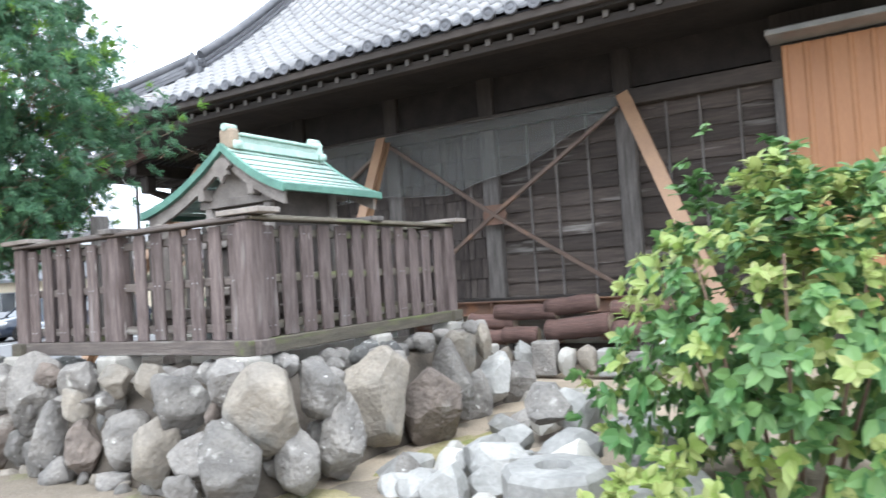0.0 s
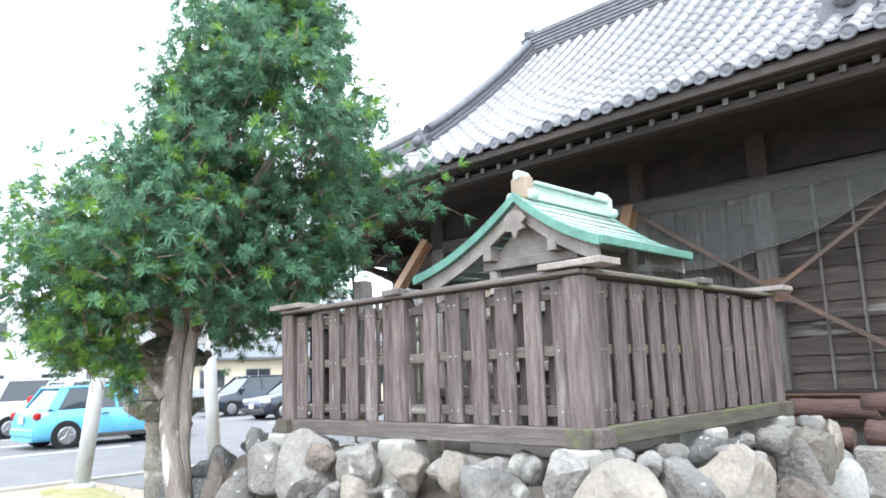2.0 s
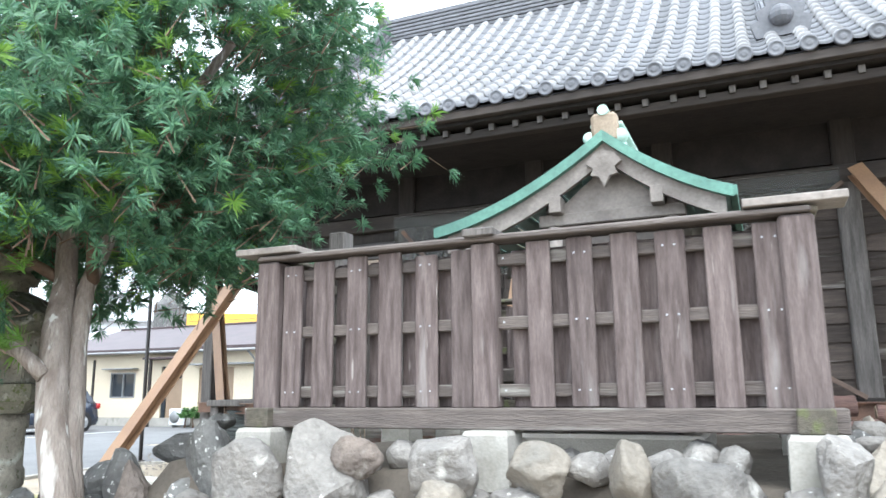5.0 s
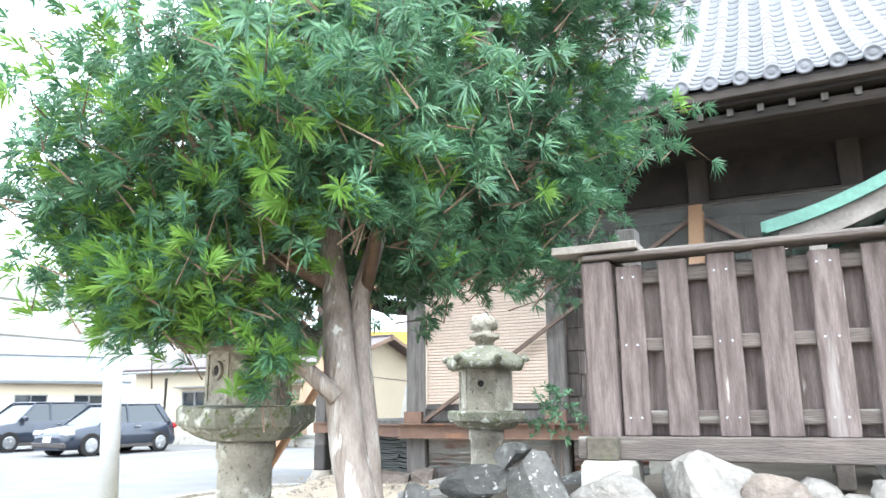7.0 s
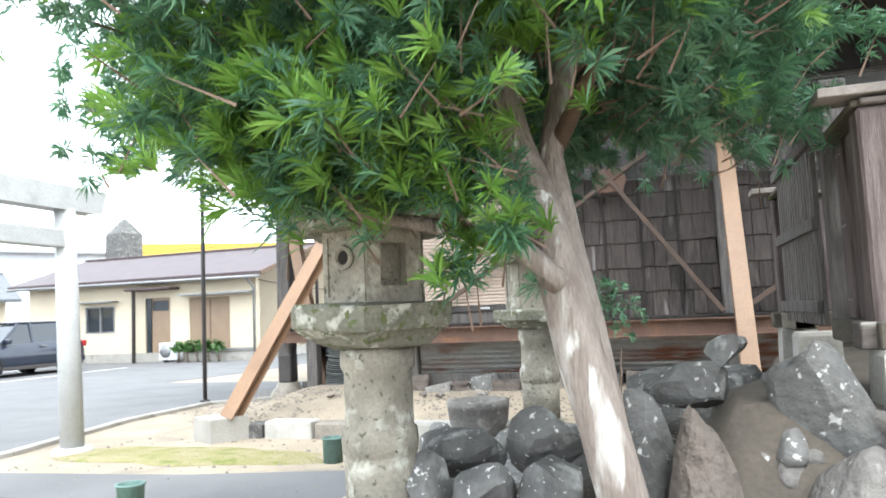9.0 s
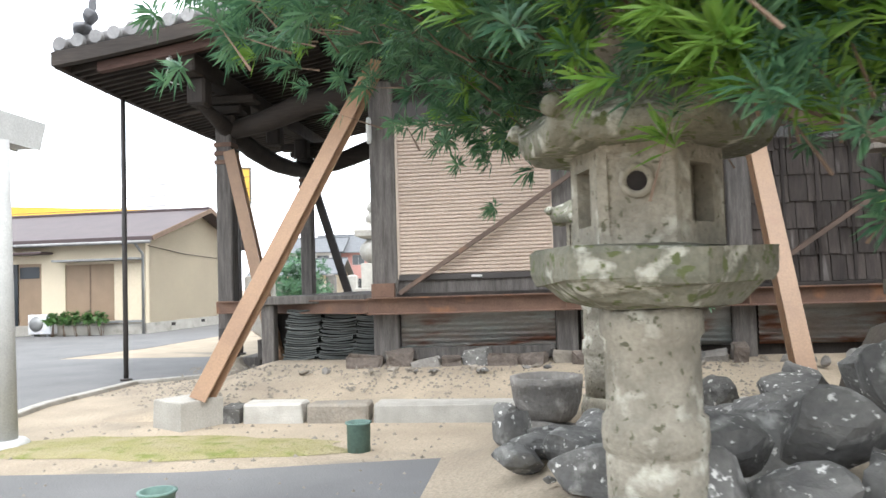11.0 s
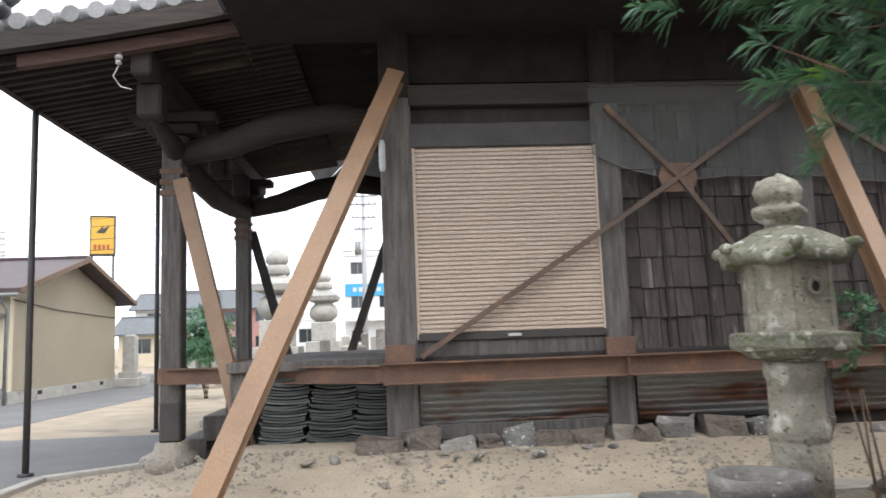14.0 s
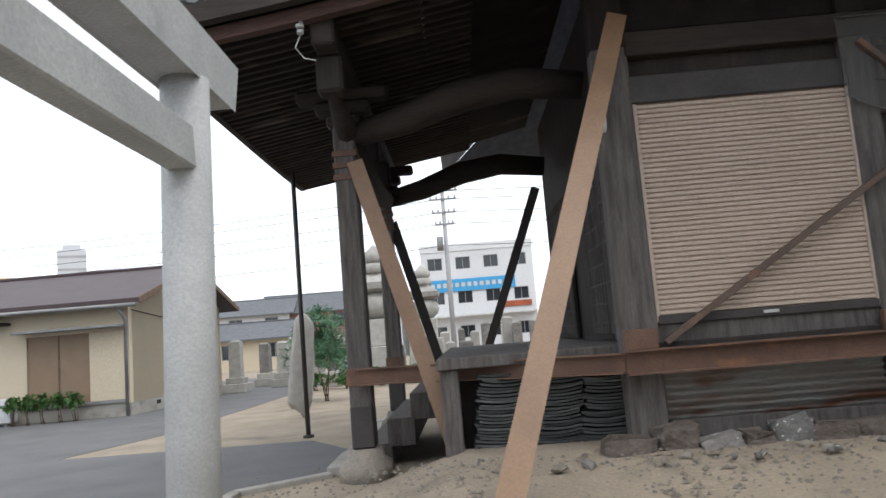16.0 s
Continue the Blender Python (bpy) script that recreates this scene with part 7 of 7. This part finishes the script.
block("low_block", "long low white building behind the house", -69, 110, 30, 22, 10, 11.5, WHITEWALL, "flat", GREYWALL, 2, 5, (1.6, 1.2))
store = block("big_store", "long white store with a bright yellow fascia", -57, 66, 35, 30, 14, 9.4, WHITEWALL, "flat", GREYROOF, 1, 6, (2.4, 1.4))
part("yellow_fascia", box(B(), (-15.1, -0.3, 8.3), (15.1, -0.07, 9.8)), SIGN_YELLOW, store, "bright yellow fascia band")
block("warehouse", "large white metal warehouse with grey gable roof", -47, 33, 55, 17, 20, 6.2, WHITEWALL, "gable", GREYWALL, 1, 2, (1.2, 0.8), gable=2.8)
block("tile_roof_house", "low cream house with wide brown roof by the car park", -36, 21.5, 60, 7, 6, 2.7, CREAM, "gable", GREYROOF, 1, 3, (1.3, 1.0), category="house", gable=1.1)
block("two_storey_shop", "white two-storey shop with a dark sign board", -46, 11.5, 75, 9, 7, 5.6, WHITEWALL, "flat", GREYROOF, 2, 3, category="house")
block("far_house", "grey house behind the car park", -50, 22, 65, 8, 6, 4.6, GREYWALL, "gable", GREYROOF, 2, 3, category="house")
block("far_house", "cream house behind the car park", -48, 1, 85, 9, 6, 5.0, CREAM, "gable", GREYROOF, 2, 3, category="house")
block("far_house", "white house behind the car park", -50, -12, 95, 9, 6, 5.4, WHITEWALL, "gable", HOUSEROOF, 2, 3, category="house")
bm = box(B(), (-34.6, 8, 0), (-34.4, 30, 1.1), None, 0.01)
tagged(part("block_wall", bm, GREYWALL), "low grey concrete block wall behind the cars", "wall", kind="structure")

# pointed dark stone monument behind the house roof
bm = lathe(B(), [(1.02, 0), (0.98, 6.5), (0.1, 7.4)], 4, pose(-36.8, 34.5, 0, 0, 0, 30), False)
tagged(part("stone_monument", bm, ROCK_DARK), "dark pointed square stone monument behind the house", "monument")

# road sign tower
sgn = thing("sign_tower", "tall roadside sign with a yellow face on steel posts", "sign", at=pose(-32.8, 59, 0, 0, 0, 12))
part("panel", box(B(), (-0.9, -0.2, 8.3), (0.9, 0.2, 11.4), None, 0.02), DARKMETAL, sgn)
part("sign_face", box(B(), (-0.8, -0.22, 8.45), (0.8, -0.201, 11.25)), SIGN_YELLOW, sgn, "orange-yellow sign face")
part("emblem", prism(B(), [(-0.45, -0.25), (0.1, 0.35), (0.0, 0.05), (0.5, 0.3), (0.15, -0.3)], 0.02, pose(0, -0.235, 10.3)), DARKMETAL, sgn)
for i in range(4):
    part("writing", box(B(), (-0.6 + 0.3 * i, -0.24, 8.75), (-0.4 + 0.3 * i, -0.221, 9.15)), SIGN_RED, sgn)
for x in (-0.75, 0.75):
    part("sign_post", tube(B(), [(x, 0, 0), (x, 0, 8.3)], 0.09, 8), DARKMETAL, sgn)

# power poles and cables
pole = thing("utility_pole", "grey concrete utility pole with crossarms and insulators", "utility pole")
part("mast", tube(B(), [(-12.4, 46, 0), (-12.4, 46, 10.2)], [0.17, 0.11], 10), GREYWALL, pole)
for z, w in ((9.8, 0.9), (9.3, 0.8), (8.5, 0.7), (7.8, 0.55)):
    part("crossarm", box(B(), (-12.4 - w, 45.85, z), (-12.4 + w, 45.95, z + 0.1)), GREYMETAL, pole)
    for s in (-0.9, -0.45, 0.45, 0.9):
        part("insulator", lathe(B(), [(0.05, 0), (0.07, 0.1), (0.03, 0.2)], 8, pose(-12.4 + s * w, 45.9, z + 0.1)), PAINT_WHITE, pole)
part("transformer", tube(B(), [(-12.75, 45.8, 6.3), (-12.75, 45.8, 7.1)], 0.2, 10), GREYMETAL, pole)
for i, (z0, z1, y0, y1) in enumerate(((9.9, 9.7, 46, 52), (9.4, 9.3, 46, 52), (8.6, 8.5, 46, 52), (7.9, 7.6, 46, 52), (6.6, 6.3, 46, 52))):
    bm = B()
    n = 16
    for xa, xb in ((-60, -12.4), (-12.4, 25)):
        tube(bm, [(xa + (xb - xa) * k / n, y0 + (0 if xa > -20 else (1 - k / n) * 8), z0 - 0.9 * 4 * (k / n) * (1 - k / n) * 0.6) for k in range(n + 1)], 0.018, 4, False)
    tagged(part("power_cable", bm, DARKMETAL), "black overhead power cable", "cable", "power cables")


# ---- graveyard stones ----
def gorinto(x, y, s, z0, label):
    o = thing("stone_pagoda", label, "pagoda", "five-ring stone pagodas")
    part("pedestal", box(B(), (x - 0.75 * s, y - 0.75 * s, 0), (x + 0.75 * s, y + 0.75 * s, z0), None, 0.03), GRANITE, o)
    part("cube_stone", box(B(), (x - 0.52 * s, y - 0.52 * s, z0), (x + 0.52 * s, y + 0.52 * s, z0 + 0.85 * s), None, 0.03), GRANITE, o)
    part("sphere_stone", lathe(B(), [(0.35, 0), (0.6, 0.2), (0.66, 0.42), (0.6, 0.65), (0.38, 0.85)], 24, pose(x, y, z0 + 0.85 * s) @ Matrix.Diagonal((s, s, s, 1))), GRANITE, o)
    part("roof_stone", lathe(B(), [(0.6, 0), (0.95, 0.1), (1.0, 0.3), (0.55, 0.5), (0.42, 0.62)], 4, pose(x, y, z0 + 1.7 * s, 0, 0, 45) @ Matrix.Diagonal((s, s, s, 1)), False), GRANITE, o)
    part("half_moon_stone", lathe(B(), [(0.42, 0), (0.42, 0.2), (0.34, 0.32)], 20, pose(x, y, z0 + 2.32 * s) @ Matrix.Diagonal((s, s, s, 1))), GRANITE, o)
    part("jewel_stone", lathe(B(), [(0.26, 0), (0.38, 0.15), (0.36, 0.32), (0.16, 0.5), (0.02, 0.64)], 20, pose(x, y, z0 + 2.62 * s) @ Matrix.Diagonal((s, s, s, 1))), GRANITE, o)


gorinto(-14.8, 29.5, 1.12, 1.15, "large grey five-ring stone pagoda on a pedestal")
gorinto(-13.1, 29.2, 0.8, 1.3, "smaller grey five-ring stone pagoda")
rg = random.Random(9)
for i in range(46):
    x, y = rg.uniform(-20.3, -6), rg.uniform(27.0, 36)
    if abs(x + 14.8) < 1.2 and y < 31:
        continue
    h, w = rg.uniform(0.5, 1.3), rg.uniform(0.25, 0.4)
    o = thing("gravestone", "grey square gravestone on a stepped base", "gravestone", "gravestones")
    part("base_stone", box(B(), (x - w, y - w, 0), (x + w, y + w, 0.3), None, 0.02), GRANITE, o)
    part("middle_stone", box(B(), (x - w * 0.75, y - w * 0.75, 0.3), (x + w * 0.75, y + w * 0.75, 0.5), None, 0.02), GRANITE, o)
    part("upright_stone", lathe(B(), [(w * 0.7, 0.5), (w * 0.68, 0.5 + h), (w * 0.3, 0.56 + h)], 4, pose(x, y, 0, 0, 0, 45), False), rg.choice((GRANITE, ROCK)), o)
bm = boulder(B(), 0.26, 0.16, 1.1, 77, 0.6)
bm.transform(pose(-14.9, 17.4, 0.88, 0, 4, 20))
tagged(part("standing_stone", bm, GRANITE), "tall thin grey standing stone slab by the lane", "standing stone")
bm = box(B(), (-13.6, 14.6, 0), (-12.9, 14.9, 0.12), pose(0, 0, 0), 0.02)
tagged(part("flat_stone", bm, CONCRETE), "flat pale stone lying by the porch", "stone")
for k in range(5):
    bm = box(B(), (-13.25 + 0.02 * k, 10.9 + 1.0 * k, -0.02), (-12.7, 11.85 + 1.0 * k, 0.1), None, 0.02)
    tagged(part("paving_slab", bm, CONCRETE), "worn pale paving slab before the porch", "slab", "porch paving")


# ---- cars ----
def car(x, y, turn, paint, label, L=4.0, W=1.7, H=1.5, tall=False):
    """A hatchback that points along +y: lofted body, glass, lamps, plates and four wheels."""
    o = thing("car", label, "car", "parked cars", at=pose(x, y, 0, 0, 0, turn))
    hl = L / 2
    # stations along the length: y, half width, belt height, bonnet height
    st = [(-hl, 0.72, 0.62, 0.82), (-hl + 0.12, 0.8, 0.86, 0.98), (-hl + 0.5, 0.84, 0.92, 1.0), (-hl + 1.2, 0.85, 0.92, 0.98), (0, 0.85, 0.9, 0.95), (hl - 1.3, 0.85, 0.86, 0.92), (hl - 0.8, 0.84, 0.82, 0.86), (hl - 0.3, 0.8, 0.72, 0.76),
          (hl - 0.05, 0.7, 0.6, 0.62), (hl, 0.6, 0.5, 0.54)]
    k = W / 1.7
    e = H / 1.5
    bm = B()
    rings = []
    for yy, hw, zb, zt in st:
        hw *= k
        pts = [(-hw * 0.9, 0.2), (-hw, 0.34), (-hw * 1.005, 0.55), (-hw * 0.97, zb * e), (-hw * 0.75, zt * e), (hw * 0.75, zt * e), (hw * 0.97, zb * e), (hw * 1.005, 0.55), (hw, 0.34), (hw * 0.9, 0.2)]
        rings.append([bm.verts.new((px, yy, pz)) for px, pz in pts])
    for a, b in zip(rings, rings[1:]):
        for i in range(len(a)):
            bm.faces.new((a[i], a[(i + 1) % len(a)], b[(i + 1) % len(b)], b[i])).smooth = True
    bm.faces.new(rings[0])
    bm.faces.new(rings[-1][::-1])
    bmesh.ops.recalc_face_normals(bm, faces=bm.faces[:])
    part("body", bm, paint, o)
    # cabin: glass with a painted roof above
    back = -hl + (0.18 if tall else 0.28)
    cab = [(back, 0.98 * e, back + 0.35, H - 0.06), (hl - 1.0, 0.9 * e, hl - 1.75, H - 0.08)]
    bm = B()
    lo = [bm.verts.new(p) for p in ((-0.8 * k, cab[0][0], cab[0][1] - 0.06), (0.8 * k, cab[0][0], cab[0][1] - 0.06), (0.8 * k, cab[1][0], cab[1][1] - 0.06), (-0.8 * k, cab[1][0], cab[1][1] - 0.06))]
    hi = [bm.verts.new(p) for p in ((-0.62 * k, cab[0][2], cab[0][3]), (0.62 * k, cab[0][2], cab[0][3]), (0.62 * k, cab[1][2], cab[1][3]), (-0.62 * k, cab[1][2], cab[1][3]))]
    for i in range(4):
        bm.faces.new((lo[i], lo[(i + 1) % 4], hi[(i + 1) % 4], hi[i]))
    bm.faces.new(hi)
    bmesh.ops.recalc_face_normals(bm, faces=bm.faces[:])
    part("window_glass", bm, GLASS, o, "dark car windows")
    bm = box(B(), (-0.62 * k, cab[0][2] - 0.05, H - 0.07), (0.62 * k, cab[1][2] + 0.03, H), None, 0.03)
    part("roof_panel", bm, paint, o)
    for s in (-1, 1):
        for (ya, za), (yb, zb), w in (((cab[0][0] + 0.1, cab[0][1]), (cab[0][2] + 0.08, H - 0.03), 0.2), ((-0.1, 0.92 * e), (-0.12, H - 0.04), 0.07), ((cab[1][0], cab[1][1] - 0.03), (cab[1][2], H - 0.05), 0.07)):
            bm = beam(B(), (s * 0.805 * k, ya, za - 0.04), (s * 0.63 * k, yb, zb), w, 0.03, up=(s, 0, 0.3))
            part("window_pillar", bm, paint, o)
        part("mirror", box(B(), (s * 0.86 * k - 0.08, hl - 1.35, 0.92 * e), (s * 0.86 * k + 0.08, hl - 1.2, 1.05 * e), None, 0.03), paint, o)
        part("tail_light", box(B(), (s * 0.74 * k - 0.09, -hl - 0.012, 0.72 * e), (s * 0.74 * k + 0.07, -hl + 0.16, (1.12 if tall else 0.9) * e), None, 0.04), LAMP_RED, o)
        part("headlight", box(B(), (s * 0.62 * k - 0.16, hl - 0.38, 0.58 * e), (s * 0.62 * k + 0.16, hl - 0.03, 0.74 * e), None, 0.05), LAMP_WHITE, o)
        part("side_sill", box(B(), (s * 0.845 * k - 0.02, -hl + 0.95, 0.2), (s * 0.845 * k + 0.02, hl - 1.0, 0.3), None, 0.01), DARKMETAL, o)
        part("door_handle", box(B(), (s * 0.855 * k - 0.02, -0.5, 0.8 * e), (s * 0.855 * k + 0.02, -0.32, 0.83 * e)), CHROME, o)
        for yy in (-hl + 0.7, hl - 0.8):
            w = part("wheel", tube(B(), [(s * 0.66 * k, yy, 0.31), (s * 0.87 * k, yy, 0.31)], 0.31, 22), RUBBER, o, "black tyre")
            rim = lathe(B(), [(0.21, 0), (0.2, 0.012), (0.15, 0.004), (0.06, 0.012), (0.03, 0.02)], 20, pose(s * 0.872 * k, yy, 0.31, 0, 90 * s, 0))
            part("rim", rim, CHROME, w, "silver wheel rim")
            for q in range(5):
                a = q * math.tau / 5
                bm = beam(B(), (s * 0.884 * k, yy, 0.31), (s * 0.884 * k, yy + 0.19 * math.cos(a), 0.31 + 0.19 * math.sin(a)), 0.05, 0.02, up=(1, 0, 0))
                part("spoke", bm, CHROME, w)
            bm = tube(B(), [(s * 0.8 * k, yy, 0.32), (s * 0.862 * k, yy, 0.32)], 0.34, 22)
            part("wheel_arch", bm, SHADE_DARK, o)
    part("bumper", box(B(), (-0.72 * k, hl - 0.12, 0.25), (0.72 * k, hl + 0.02, 0.42), None, 0.04), DARKMETAL, o)
    part("rear_bumper", box(B(), (-0.74 * k, -hl - 0.03, 0.3), (0.74 * k, -hl + 0.1, 0.5), None, 0.04), paint, o)
    part("number_plate", box(B(), (-0.17, hl + 0.022, 0.42), (0.17, hl + 0.03, 0.58)), PAINT_WHITE, o)
    part("number_plate", box(B(), (-0.17, -hl - 0.04, 0.62), (0.17, -hl - 0.031, 0.78)), PAINT_WHITE, o)


car(-21.1, 7.9, 2, CAR_BLUE, "light blue hatchback parked on the asphalt", 4.0, 1.7, 1.46)
car(-26.7, 8.5, 2, CAR_WHITE, "white tall SUV parked with its tail lights out", 4.6, 1.8, 1.72, True)
car(-24.0, 9.2, 2, CAR_WHITE, "white compact wagon parked between two cars", 4.2, 1.7, 1.62, True)
car(-30.3, 8.2, 2, CAR_RED, "red car parked behind the white SUV", 4.0, 1.7, 1.5)
car(-25.15, 16.6, 178, CAR_BLACK, "dark blue-black hatchback parked nose out", 4.0, 1.7, 1.52)
car(-29.6, 17.2, 178, CAR_BLACK, "black SUV parked nose out beside the hatchback", 4.3, 1.78, 1.62, True)
for x in (-19.4, -22.6, -25.3, -28.5):
    bm = box(B(), (x - 0.06, 3.6, 0.006), (x + 0.06, 7.8, 0.0105))
    tagged(part("parking_line", bm, PAINT_WHITE), "worn white painted parking line", "road marking", "parking lines", "structure")
for x in (-23.2, -27.2):
    bm = box(B(), (x - 0.06, 14.0, 0.006), (x + 0.06, 19.0, 0.0105))
    tagged(part("parking_line", bm, PAINT_WHITE), "worn white painted parking line", "road marking", "parking lines", "structure")
